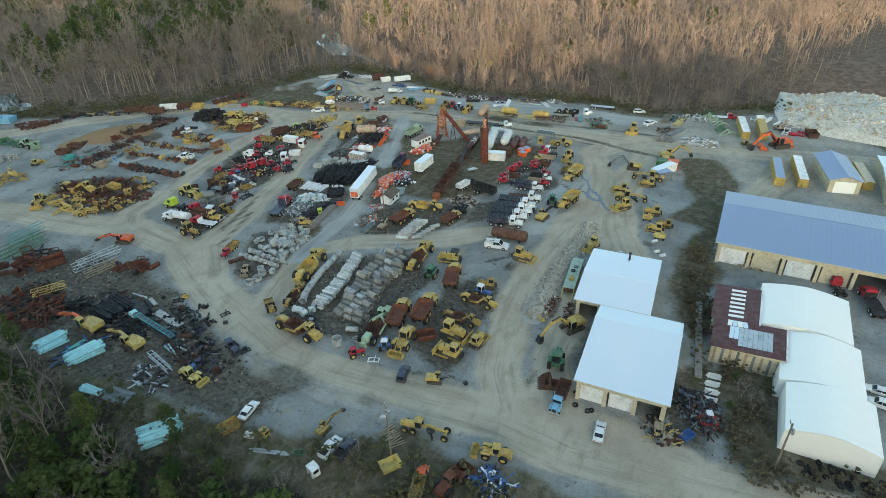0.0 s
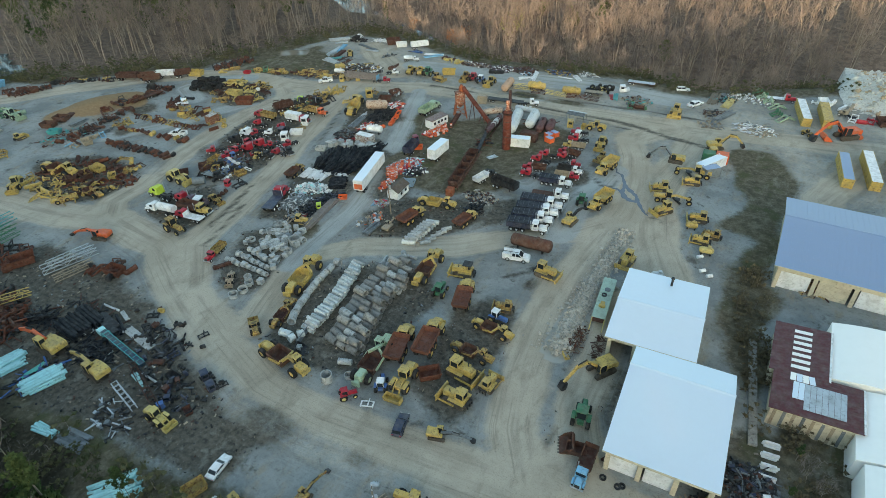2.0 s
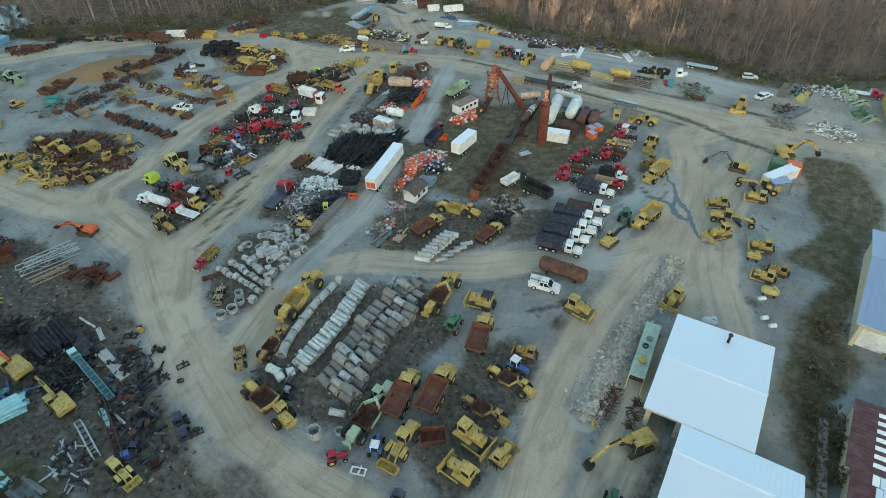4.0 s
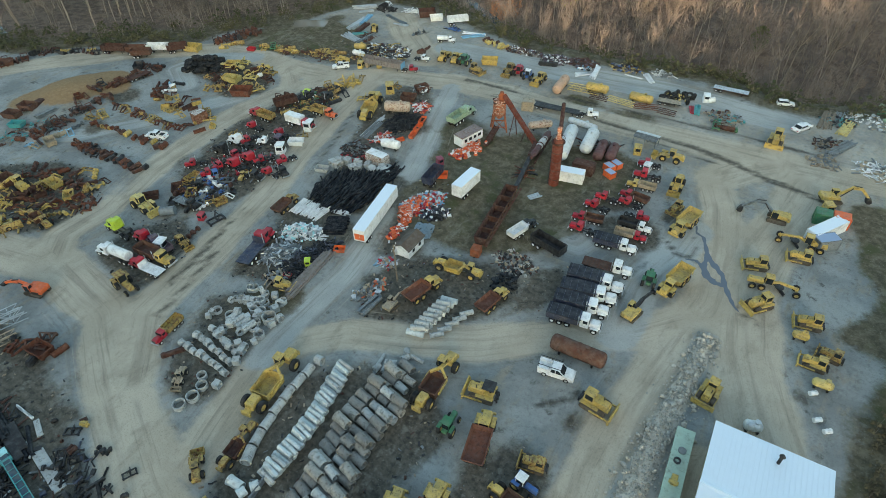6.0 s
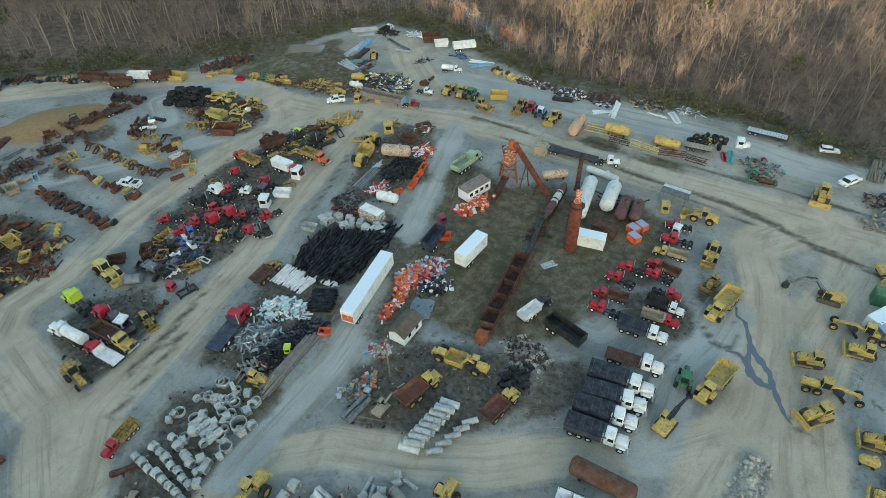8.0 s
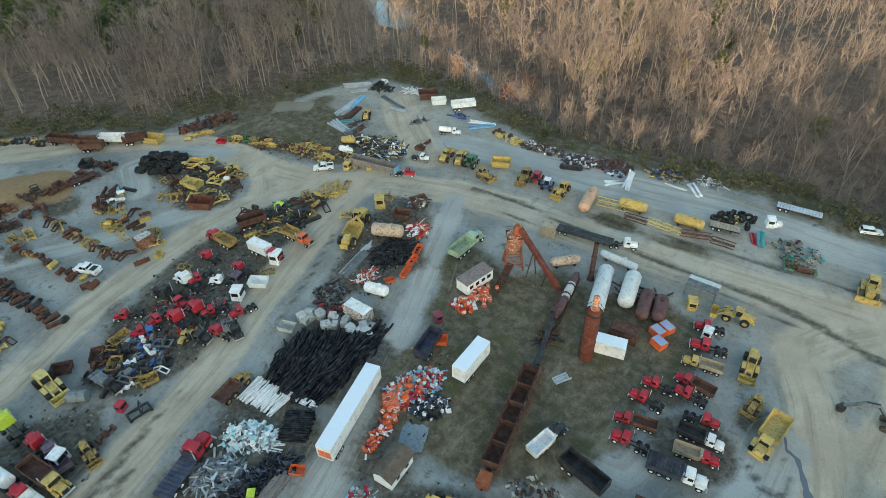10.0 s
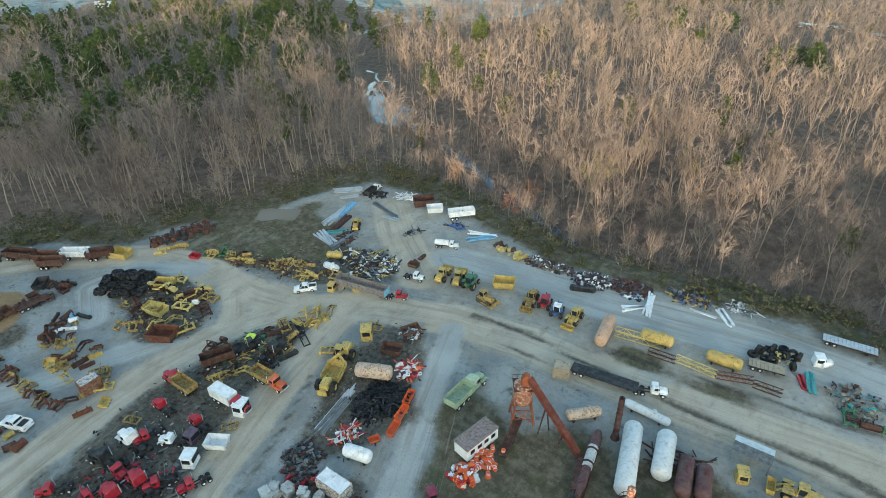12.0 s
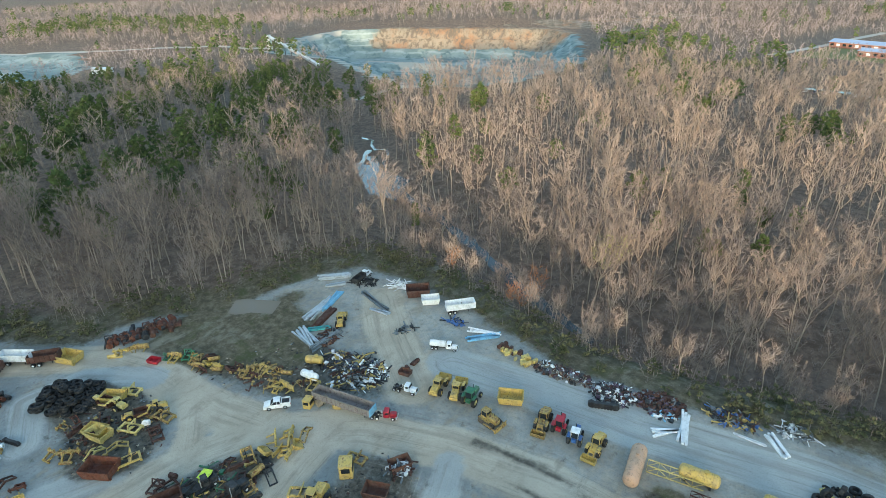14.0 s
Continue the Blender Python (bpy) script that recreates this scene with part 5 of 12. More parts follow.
def make_farm_tractor(mat):
    ob = thing("farm_tractor", "farm tractor with large rear wheels", "tractor", "parked tractors")
    for sy in (-0.9, 0.9):
        wheel(ob, -1.0, sy, 0.82, 0.5, CREAM_YELLOW)
        wheel(ob, 1.35, sy * 0.85, 0.48, 0.32, CREAM_YELLOW)
    bm = B()
    box(bm, (1.0, 0, 1.25), (1.9, 0.75, 0.75), bev=0.08, taper=0.9)
    box(bm, (-0.8, 0, 1.05), (1.6, 0.8, 0.6), bev=0.05)
    for sy in (-0.9, 0.9):
        box(bm, (-1.0, sy, 1.68), (1.2, 0.5, 0.08), bev=0.03)
    part("hood", bm, mat, ob)
    bm = B()
    box(bm, (-0.6, 0, 1.95), (1.2, 1.2, 1.1), taper=0.92)
    part("cab", bm, GLASS, ob, "dark glazed cab")
    bm = B()
    box(bm, (-0.6, 0, 2.55), (1.4, 1.4, 0.16), bev=0.05)
    for sx in (-1.15, -0.05):
        for sy in (-0.56, 0.56):
            box(bm, (sx, sy, 1.95), (0.09, 0.09, 1.15))
    part("cab_roof", bm, WHITE if mat in (BLUE,) else mat, ob)
    bm = B()
    cyl(bm, (1.0, 0.25, 1.6), (1.0, 0.25, 2.4), 0.05, n=8)
    part("exhaust", bm, DARK, ob)
    return ob


def farm_tractor(x, y, rz, length=4.2, mat=None, label=""):
    mat = mat or GREEN
    return put(("tractor", mat.name), lambda: make_farm_tractor(mat), x, y, rz, fit(length, 3.9, 0.8, 1.35), label=label or "%s farm tractor with large rear wheels" % mat.name.split("_")[0])


def truck_front(ob, mat, xf, sleeper=False):
    """A conventional road-truck front: hood, fenders, cab, windscreen, bumper and stack, its nose at xf."""
    bm = B()
    box(bm, (xf - 1.0, 0, 1.35), (1.9, 1.35, 0.95), bev=0.14, taper=0.85)
    for sy in (-0.95, 0.95):
        box(bm, (xf - 1.0, sy, 1.2), (1.35, 0.45, 0.3), bev=0.1)
    part("hood", bm, mat, ob)
    bm = B()
    w = 2.9 if sleeper else 1.5
    box(bm, (xf - 1.9 - w / 2, 0, 1.75), (w, 2.1, 1.9), bev=0.14, taper=0.92)
    cabp = part("cab", bm, mat, ob)
    bm = B()
    box(bm, (xf - 1.93, 0, 2.2), (0.12, 1.75, 0.62), ry=-9)
    part("windscreen", bm, GLASS, cabp)
    for sy in (-1, 1):
        bm = B()
        box(bm, (xf - 2.5, sy * 1.03, 2.15), (0.75, 0.06, 0.55), rx=sy * 3)
        part("side_window", bm, GLASS, cabp)
    bm = B()
    box(bm, (xf - 0.02, 0, 0.75), (0.2, 2.3, 0.35), bev=0.05)
    part("bumper", bm, SILVER, ob)
    bm = B()
    box(bm, (xf - 0.06, 0, 1.3), (0.1, 0.9, 0.75), bev=0.02)
    part("grille", bm, DARK, ob)
    bm = B()
    cyl(bm, (xf - 2.1 - w, -0.95, 1.2), (xf - 2.1 - w, -0.95, 3.2), 0.08, n=8)
    part("exhaust_pipe", bm, SILVER, ob)
    for sy in (-0.95, 0.95):
        wheel(ob, xf - 1.0, sy, 0.52, 0.32, WHITE)


def make_tractor_unit(mat, sleeper):
    ob = thing("road_tractor", "road tractor unit with a bare chassis and tandem axles", "truck", "parked trucks")
    truck_front(ob, mat, 3.4, sleeper)
    bm = B()
    for sy in (-0.4, 0.4):
        beam(bm, (2.4, sy, 0.85), (-3.4, sy, 0.85), 0.12, 0.28)
    box(bm, (-2.2, 0, 1.08), (1.1, 0.9, 0.14), bev=0.03)
    cyl(bm, (-0.4, 0.95, 0.75), (-1.1 if sleeper else 0.3, 0.95, 0.75), 0.3, n=10)
    part("chassis", bm, DARK, ob)
    for sx in (-1.6, -2.9):
        for sy in (-0.85, 0.85):
            wheel(ob, sx, sy, 0.52, 0.6, WHITE)
    return ob


def road_tractor(x, y, rz, length=7.0, mat=None, sleeper=False, label=""):
    mat = mat or RED
    return put(("tractor_unit", mat.name, sleeper), lambda: make_tractor_unit(mat, sleeper), x, y, rz, fit(length, 6.9, 0.75, 1.15), label=label or "%s road tractor unit with a bare chassis" % mat.name.split("_")[0])


def make_dump_truck(mat, bed):
    ob = thing("dump_truck", "road dump truck with an open steel bed", "truck", "parked trucks")
    truck_front(ob, mat, 4.4)
    bm = B()
    for sy in (-0.4, 0.4):
        beam(bm, (3.4, sy, 0.85), (-4.2, sy, 0.85), 0.12, 0.28)
    part("chassis", bm, DARK, ob)
    bm = B()
    trough(bm, -4.4, 0.7, 2.4, 1.15, 2.4, 0.08, 0.05)
    tray = part("bed", bm, bed, ob, "ribbed open dump bed")
    bm = B()
    box(bm, (0.95, 0, 2.42), (0.7, 2.3, 0.08), bev=0.02)
    part("cab_shield", bm, bed, ob)
    rib = None
    for i in range(6):
        for s in (-1, 1):
            if rib is None:
                bm = B()
                box(bm, (0, 0, 1.8), (0.12, 0.1, 1.2))
                rib = part("rib", bm, bed, tray)
                o = rib
            else:
                o = new("rib", rib.data)
                o.parent = tray
            o.matrix_basis = pose(-4.1 + i * 0.9, s * 1.26, 0)
    if bed is NAVY:
        bm = B()
        prism(bm, [(-4.45, 2.38), (0.75, 2.38), (0.7, 2.5), (-1.8, 2.56), (-4.4, 2.5)], 2.56)
        part("tarp", bm, paint("black_mesh_tarp", (0.018, 0.022, 0.032), 0.2, 0.75, under=(0.03, 0.03, 0.035), dirt=(0.05, 0.05, 0.055), spec=0.2), ob, "dark tarp drawn over the bed")
        for i in range(5):
            bm = B()
            box(bm, (-4.0 + i * 1.05, 0, 2.57), (0.07, 2.5, 0.06))
            part("tarp_bow", bm, NAVY, ob)
    for sx in (-0.9, -2.2, -3.4):
        for sy in (-0.85, 0.85):
            wheel(ob, sx, sy, 0.52, 0.6, WHITE)
    return ob


def dump_truck(x, y, rz, length=9.0, mat=None, bed=None, label=""):
    mat, bed = mat or WHITE, bed or DARK
    lab = "%s-cabbed road dump truck with an open %s bed" % (mat.name.split("_")[0], bed.name.split("_")[0])
    return put(("dump", mat.name, bed.name), lambda: make_dump_truck(mat, bed), x, y, rz, fit(length, 8.9, 0.72, 1.2), label=label or lab)


def make_flat_truck(mat, deck, kind):
    ob = thing("flatbed_truck" if kind == "flat" else ("tank_truck" if kind == "tank" else "box_truck"), "truck", "truck", "parked trucks")
    truck_front(ob, mat, 4.4)
    bm = B()
    for sy in (-0.4, 0.4):
        beam(bm, (3.4, sy, 0.85), (-4.2, sy, 0.85), 0.12, 0.28)
    part("chassis", bm, DARK, ob)
    bm = B()
    if kind == "flat":
        box(bm, (-1.76, 0, 1.08), (5.16, 2.36, 0.06))
        bed = part("deck", bm, DARK, ob)
        plank = None
        for i in range(10):
            if plank is None:
                bm = B()
                box(bm, (0, 0, 1.14), (0.48, 2.4, 0.08), bev=0.01)
                plank = part("plank", bm, deck, bed)
                o = plank
            else:
                o = new("plank", plank.data)
                o.parent = bed
            o.matrix_basis = pose(-4.1 + i * 0.52, 0, 0)
        bm = B()
        box(bm, (0.88, 0, 1.7), (0.1, 2.3, 1.24), bev=0.02)
        part("headboard", bm, deck, ob)
    elif kind == "tank":
        cyl(bm, (-4.2, 0, 1.95), (0.6, 0, 1.95), 0.95, n=18)
        for i in range(4):
            cyl(bm, (-3.9 + i * 1.4, 0, 1.95), (-3.82 + i * 1.4, 0, 1.95), 0.99, n=18)
        box(bm, (-1.8, 0, 2.95), (4.0, 0.5, 0.12), bev=0.03)
        part("tank", bm, deck, ob)
    else:
        box(bm, (-1.8, 0, 2.1), (5.2, 2.3, 2.0), bev=0.05)
        cargo = part("cargo_box", bm, deck, ob)
        for i in range(6):
            for s in (-1, 1):
                bm = B()
                box(bm, (-4.1 + i * 0.92, s * 1.16, 2.1), (0.06, 0.05, 1.9))
                part("side_rib", bm, deck, cargo)
    for sx in (-2.2, -3.4):
        for sy in (-0.85, 0.85):
            wheel(ob, sx, sy, 0.52, 0.6, WHITE)
    return ob


def flat_truck(x, y, rz, length=9.0, mat=None, deck=None, kind="flat", label=""):
    mat, deck = mat or WHITE, deck or WOOD
    word = {"flat": "flatbed", "tank": "tank", "box": "box"}[kind]
    return put(("flat", mat.name, deck.name, kind), lambda: make_flat_truck(mat, deck, kind), x, y, rz, fit(length, 8.9, 0.7, 1.2),
               label=label or "%s-cabbed %s truck with a %s body" % (mat.name.split("_")[0], word, deck.name.split("_")[0]))


def make_car(mat, shape):
    ob = thing({"pickup": "pickup_truck", "sedan": "car", "suv": "suv", "service": "service_truck"}[shape], "car", "pickup" if shape in ("pickup", "service") else "car", "parked cars")
    h = 0.0 if shape == "sedan" else 0.18
    bm = B()
    lo = [(-2.4, 0.35), (-2.45, 0.75 + h), (-2.3, 0.92 + h), (0.95, 0.95 + h), (2.0, 0.82 + h), (2.4, 0.65 + h), (2.42, 0.35)]
    prism(bm, lo, 1.8)
    bmesh.ops.bevel(bm, geom=list(bm.edges), offset=0.06, segments=1, affect="EDGES")
    body = part("body", bm, mat, ob)
    if shape == "sedan":
        up = [(-1.75, 0.9), (-1.15, 1.36), (0.25, 1.38), (1.05, 0.92)]
    elif shape == "suv":
        up = [(-2.3, 1.05), (-2.05, 1.68), (0.3, 1.7), (1.05, 1.1)]
    else:
        up = [(-0.75, 1.08), (-0.6, 1.72), (0.5, 1.72), (1.15, 1.1)]
    bm = B()
    prism(bm, up, 1.56)
    part("glazing", bm, GLASS, ob, "dark car windows")
    bm = B()
    x0, x1, zt = up[1][0] - 0.02, up[2][0] + 0.02, up[1][1]
    box(bm, ((x0 + x1) / 2, 0, zt + 0.02), (x1 - x0 + 0.1, 1.5, 0.07), bev=0.03)
    for s in (-1, 1):
        beam(bm, (up[0][0], s * 0.76, up[0][1]), (up[1][0], s * 0.76, zt), 0.08)
        beam(bm, (up[3][0], s * 0.76, up[3][1]), (up[2][0], s * 0.76, zt), 0.08)
        beam(bm, ((x0 + x1) / 2, s * 0.78, 0.95 + h), ((x0 + x1) / 2, s * 0.78, zt), 0.08)
    part("roof", bm, mat, ob)
    if shape == "pickup":
        bm = B()
        trough(bm, -2.38, -0.8, 1.7, 0.8 + h, 1.22 + h, 0.08)
        part("bed", bm, mat, ob)
        bm = B()
        box(bm, (-1.59, 0, 0.92 + h), (1.4, 1.5, 0.03))
        part("bed_liner", bm, DARK, ob)
    if shape == "service":
        bm = B()
        for s in (-1, 1):
            box(bm, (-1.6, s * 0.75, 1.3), (1.7, 0.35, 0.6), bev=0.03)
            part("tool_box", bm, mat, ob)
            bm = B()
        box(bm, (-1.6, 0, 1.1), (1.7, 1.2, 0.12))
        part("bed_floor", bm, mat, ob)
        bm = B()
        for sx in (-2.3, -0.9):
            for s in (-1, 1):
                box(bm, (sx, s * 0.75, 1.8), (0.06, 0.06, 0.6))
        for s in (-1, 1):
            beam(bm, (-2.4, s * 0.75, 2.1), (0.6, s * 0.75, 2.1), 0.06)
        part("ladder_rack", bm, DARK, ob)
    for nm, sx, mt in (("headlight", 2.4, LENS), ("tail_light", -2.44, RED)):
        for s in (-1, 1):
            bm = B()
            box(bm, (sx, s * 0.68, 0.7 + h), (0.06, 0.34, 0.14), bev=0.02)
            part(nm, bm, mt, ob)
    for sx in (-1.45, 1.45):
        for s in (-1, 1):
            wheel(ob, sx, s * 0.82, 0.34 + h * 0.25, 0.24, SILVER, n=12)
    return ob


def car(x, y, rz, length=4.9, mat=None, shape="sedan", label=""):
    mat = mat or WHITE
    word = {"pickup": "pickup truck with an open bed", "sedan": "four-door car", "suv": "sport utility car", "service": "service pickup with tool boxes and rack"}[shape]
    return put(("car", mat.name, shape), lambda: make_car(mat, shape), x, y, rz, fit(length, 5.3, 0.88, 1.2), label=label or "%s %s parked on gravel" % (mat.name.split("_")[0], word))


def make_trailer(mat, length, rear):
    ob = thing("box_trailer", "long white box trailer with an orange rear frame", "trailer", "parked trailers")
    L = length
    bm = B()
    box(bm, (0, 0, 2.6), (L, 2.5, 2.75), bev=0.05)
    for i in range(int(L / 0.8)):
        for s in (-1, 1):
            box(bm, (-L / 2 + 0.5 + i * 0.8, s * 1.26, 2.6), (0.06, 0.04, 2.65))
    part("body", bm, mat, ob)
    bm = B()
    box(bm, (0, 0, 4.0), (L + 0.04, 2.54, 0.08), bev=0.02)
    for i in range(int(L / 1.2)):
        box(bm, (-L / 2 + 0.6 + i * 1.2, 0, 4.05), (0.05, 2.45, 0.03))
    part("roof", bm, ROOF_WHITE, ob)
    bm = B()
    for z, w, h in ((1.35, 2.5, 0.22), (3.9, 2.5, 0.18)):
        box(bm, (-L / 2 - 0.05, 0, z), (0.12, w, h))
    for s in (-1, 1):
        box(bm, (-L / 2 - 0.05, s * 1.17, 2.6), (0.12, 0.16, 2.6))
    part("rear_surround", bm, mat, ob)
    for s in (-1, 1):
        bm = B()
        box(bm, (-L / 2 - 0.02, s * 0.55, 2.2), (0.05, 1.06, 1.5), bev=0.02)
        part("rear_door", bm, rear, ob)
        bm = B()
        box(bm, (-L / 2 - 0.02, s * 0.55, 3.4), (0.05, 1.06, 0.8), bev=0.02)
        part("rear_panel", bm, mat, ob)
    bm = B()
    for s in (-0.5, 0.5):
        beam(bm, (-L / 2, s, 1.1), (L / 2, s, 1.1), 0.14, 0.3)
        box(bm, (L / 2 - 2.8, s * 1.6, 0.55), (0.14, 0.14, 1.1))
    part("chassis", bm, DARK, ob)
    for sx in (-L / 2 + 1.2, -L / 2 + 2.5):
        for s in (-0.9, 0.9):
            wheel(ob, sx, s, 0.5, 0.6, WHITE)
    return ob


def box_trailer(x, y, rz, length=14.6, mat=None, rear=None, label=""):
    mat, rear = mat or WHITE, rear or ORANGE
    return put(("trailer", mat.name, round(length), rear.name), lambda: make_trailer(mat, length, rear), x, y, rz, 1.0, label=label)


def make_container(mat, L, roof):
    ob = thing("shipping_container", "shipping container", "container", "containers")
    bm = B()
    n = int(L / 0.3)
    wave = [(-L / 2 + i * L / (4 * n), 1.215 if i % 4 in (1, 2) else 1.17) for i in range(4 * n + 1)]
    rows = [[bm.verts.new((x, y, z)) for x, y in wave + [(x, -y) for x, y in wave[::-1]]] for z in (0.08, 2.52)]
    bm.faces.new(rows[0][::-1])
    bm.faces.new(rows[1])
    for i in range(len(rows[0])):
        k = (i + 1) % len(rows[0])
        bm.faces.new((rows[0][i], rows[0][k], rows[1][k], rows[1][i]))
    part("body", bm, mat, ob)
    bm = B()
    for sx in (-1, 1):
        for s in (-1, 1):
            box(bm, (sx * (L / 2 - 0.06), s * 1.16, 1.3), (0.18, 0.18, 2.6))
    for s in (-1, 1):
        box(bm, (0, s * 1.18, 2.55), (L, 0.1, 0.12))
        box(bm, (0, s * 1.18, 0.08), (L, 0.1, 0.16))
    part("corner_frame", bm, mat, ob)
    bm = B()
    top = [(-L / 2 + 0.05, 2.53), (L / 2 - 0.05, 2.53)]
    for i in range(n // 2 - 1, -1, -1):
        x = -L / 2 + (i + 0.5) * 2 * L / n
        top += [(x + 0.14, 2.585), (x + 0.11, 2.612), (x - 0.11, 2.612), (x - 0.14, 2.585)]
    prism(bm, top, 2.3)
    part("roof", bm, roof, ob)
    for s in (-1, 1):
        bm = B()
        box(bm, (-L / 2 - 0.03, s * 0.57, 1.3), (0.06, 1.08, 2.3), bev=0.01)
        cyl(bm, (-L / 2 - 0.09, s * 0.3, 0.25), (-L / 2 - 0.09, s * 0.3, 2.4), 0.03, n=6)
        part("door", bm, mat, ob)
    return ob


def container(x, y, rz, length=6.1, mat=None, roof=None, z=None, label=""):
    mat = mat or WHITE
    roof = roof or mat
    return put(("container", mat.name, round(length, 1), roof.name), lambda: make_container(mat, length, roof), x, y, rz, 1.0, z,
               label or "%s corrugated steel container standing on gravel" % mat.name.split("_")[0])


def make_dump_trailer(mat, L, front):
    ob = thing("dump_trailer", "ribbed open dump trailer", "trailer", "parked trailers")
    bm = B()
    trough(bm, -L / 2, L / 2, 2.4, 1.2, 2.8, 0.08, 0.05)
    bed = part("bed", bm, mat, ob)
    n, rib = int(L / 1.0), None
    for i in range(n):
        for s in (-1, 1):
            if rib is None:
                bm = B()
                box(bm, (0, 0, 2.0), (0.14, 0.1, 1.6))
                rib = part("rib", bm, mat, bed)
                o = rib
            else:
                o = new("rib", rib.data)
                o.parent = bed
            o.matrix_basis = pose(-L / 2 + (i + 0.5) * L / n, s * 1.26, 0)
    bm = B()
    box(bm, (L / 2 + 0.06, 0, 2.0), (0.12, 2.45, 1.7), bev=0.03)
    part("headboard", bm, front, ob)
    bm = B()
    for s in (-0.45, 0.45):
        beam(bm, (-L / 2, s, 1.0), (L / 2, s, 1.0), 0.14, 0.3)
        box(bm, (L / 2 - 1.6, s, 0.45), (0.14, 0.14, 0.9))
    part("chassis", bm, DARK, ob)
    for sx in (-L / 2 + 0.8, -L / 2 + 2.0):
        for s in (-0.9, 0.9):
            wheel(ob, sx, s, 0.5, 0.6, WHITE)
    return ob


def dump_trailer(x, y, rz, length=9.0, mat=None, front=None, label=""):
    mat = mat or BROWN_RUST
    front = front or mat
    L = round(length)
    return put(("dump_trailer", mat.name, L, front.name), lambda: make_dump_trailer(mat, L, front), x, y, rz, 1.0, label=label or "open %s dump trailer with ribbed sides" % mat.name.replace("_", " "))


def make_flatbed(mat, L, deck):
    ob = thing("flatbed_trailer", "low flatbed trailer", "trailer", "parked trailers")
    bm = B()
    box(bm, (0, 0, 1.0), (L, 2.3, 0.05))
    bed = part("deck", bm, mat, ob)
    n, plank = int(L / 0.62), None
    for i in range(n):
        if plank is None:
            bm = B()
            box(bm, (0, 0, 1.06), (L / n - 0.05, 2.38, 0.07))
            plank = part("plank", bm, deck, bed)
            o = plank
        else:
            o = new("plank", plank.data)
            o.parent = bed
        o.matrix_basis = pose(-L / 2 + (i + 0.5) * L / n, 0, 0)
    bm = B()
    for s in (-0.5, 0.5):
        beam(bm, (-L / 2, s, 0.85), (L / 2, s, 0.85), 0.14, 0.3)
    for s in (-1.2, 1.2):
        beam(bm, (-L / 2, s, 1.0), (L / 2, s, 1.0), 0.08, 0.2)
    box(bm, (L / 2 - 1.5, 0, 0.4), (0.16, 1.4, 0.8))
    part("chassis", bm, mat, ob)
    for sx in (-L / 2 + 0.9, -L / 2 + 2.1):
        for s in (-0.85, 0.85):
            wheel(ob, sx, s, 0.44, 0.5, WHITE)
    return ob


def flatbed_trailer(x, y, rz, length=11.0, mat=None, deck=None, label=""):
    mat, deck = mat or BROWN_RUST, deck or WOOD
    L = round(length)
    return put(("flatbed", mat.name, L, deck.name), lambda: make_flatbed(mat, L, deck), x, y, rz, 1.0, label=label or "low flatbed trailer with a worn plank deck")


def tank(x, y, rz, length, r, mat, label, z=0.35):
    """A horizontal tank with domed ends, bands, a manhole and two saddles."""
    ob = thing("storage_tank", label, "tank", "horizontal tanks")
    h = length / 2
    m = pose(0, 0, r + z, 0, 90, 0)
    bm = B()
    lathe(bm, [(0.01, -h), (r * 0.55, -h + 0.08), (r * 0.88, -h + 0.3), (r, -h + 0.65), (r, h - 0.65), (r * 0.88, h - 0.3), (r * 0.55, h - 0.08), (0.01, h)], 20, m)
    part("shell", bm, mat, ob, smooth_angle=50)
    for k in (-0.6, 0.0, 0.6):
        bm = B()
        lathe(bm, [(r + 0.02, k * h - 0.06), (r + 0.05, k * h), (r + 0.02, k * h + 0.06)], 20, m)
        part("band", bm, mat, ob)
    bm = B()
    cyl(bm, (h * 0.3, 0, 2 * r + z - 0.05), (h * 0.3, 0, 2 * r + z + 0.3), 0.32, n=12)
    cyl(bm, (h * 0.3, 0, 2 * r + z + 0.3), (h * 0.3, 0, 2 * r + z + 0.36), 0.4, n=12)
    part("manhole", bm, mat, ob)
    for k in (-0.6, 0.6):
        bm = B()
        box(bm, (k * h, 0, (z + r * 0.5) / 2), (0.3, r * 1.5, z + r * 0.5), taper_x=1, taper=1.1)
        part("saddle", bm, DARK, ob)
    ob.matrix_basis = pose(x, y, height_at(x, y) - 0.02, 0, 0, rz)
    return ob


# ---- scrapped parts of machines ----
def hoop(bm, x, half, z0, z1, w, lean):
    """An upright square-section hoop across y, leaning along x."""
    path = [(x, -half, z0), (x + lean, -half, z1), (x + lean, half, z1), (x, half, z0)]
    rings = []
    for k, (px, py, pz) in enumerate(path):
        sy, top = (-1 if k < 2 else 1), k in (1, 2)
        rings.append([bm.verts.new((px + a * w, py + sy * b * w, pz + (b * w if top else 0))) for a, b in ((-0.5, -0.5), (0.5, -0.5), (0.5, 0.5), (-0.5, 0.5))])
    for a, b in zip(rings, rings[1:]):
        for i in range(4):
            bm.faces.new((a[i], a[(i + 1) % 4], b[(i + 1) % 4], b[i]))
    bm.faces.new(rings[0][::-1])
    bm.faces.new(rings[-1])
    return bm


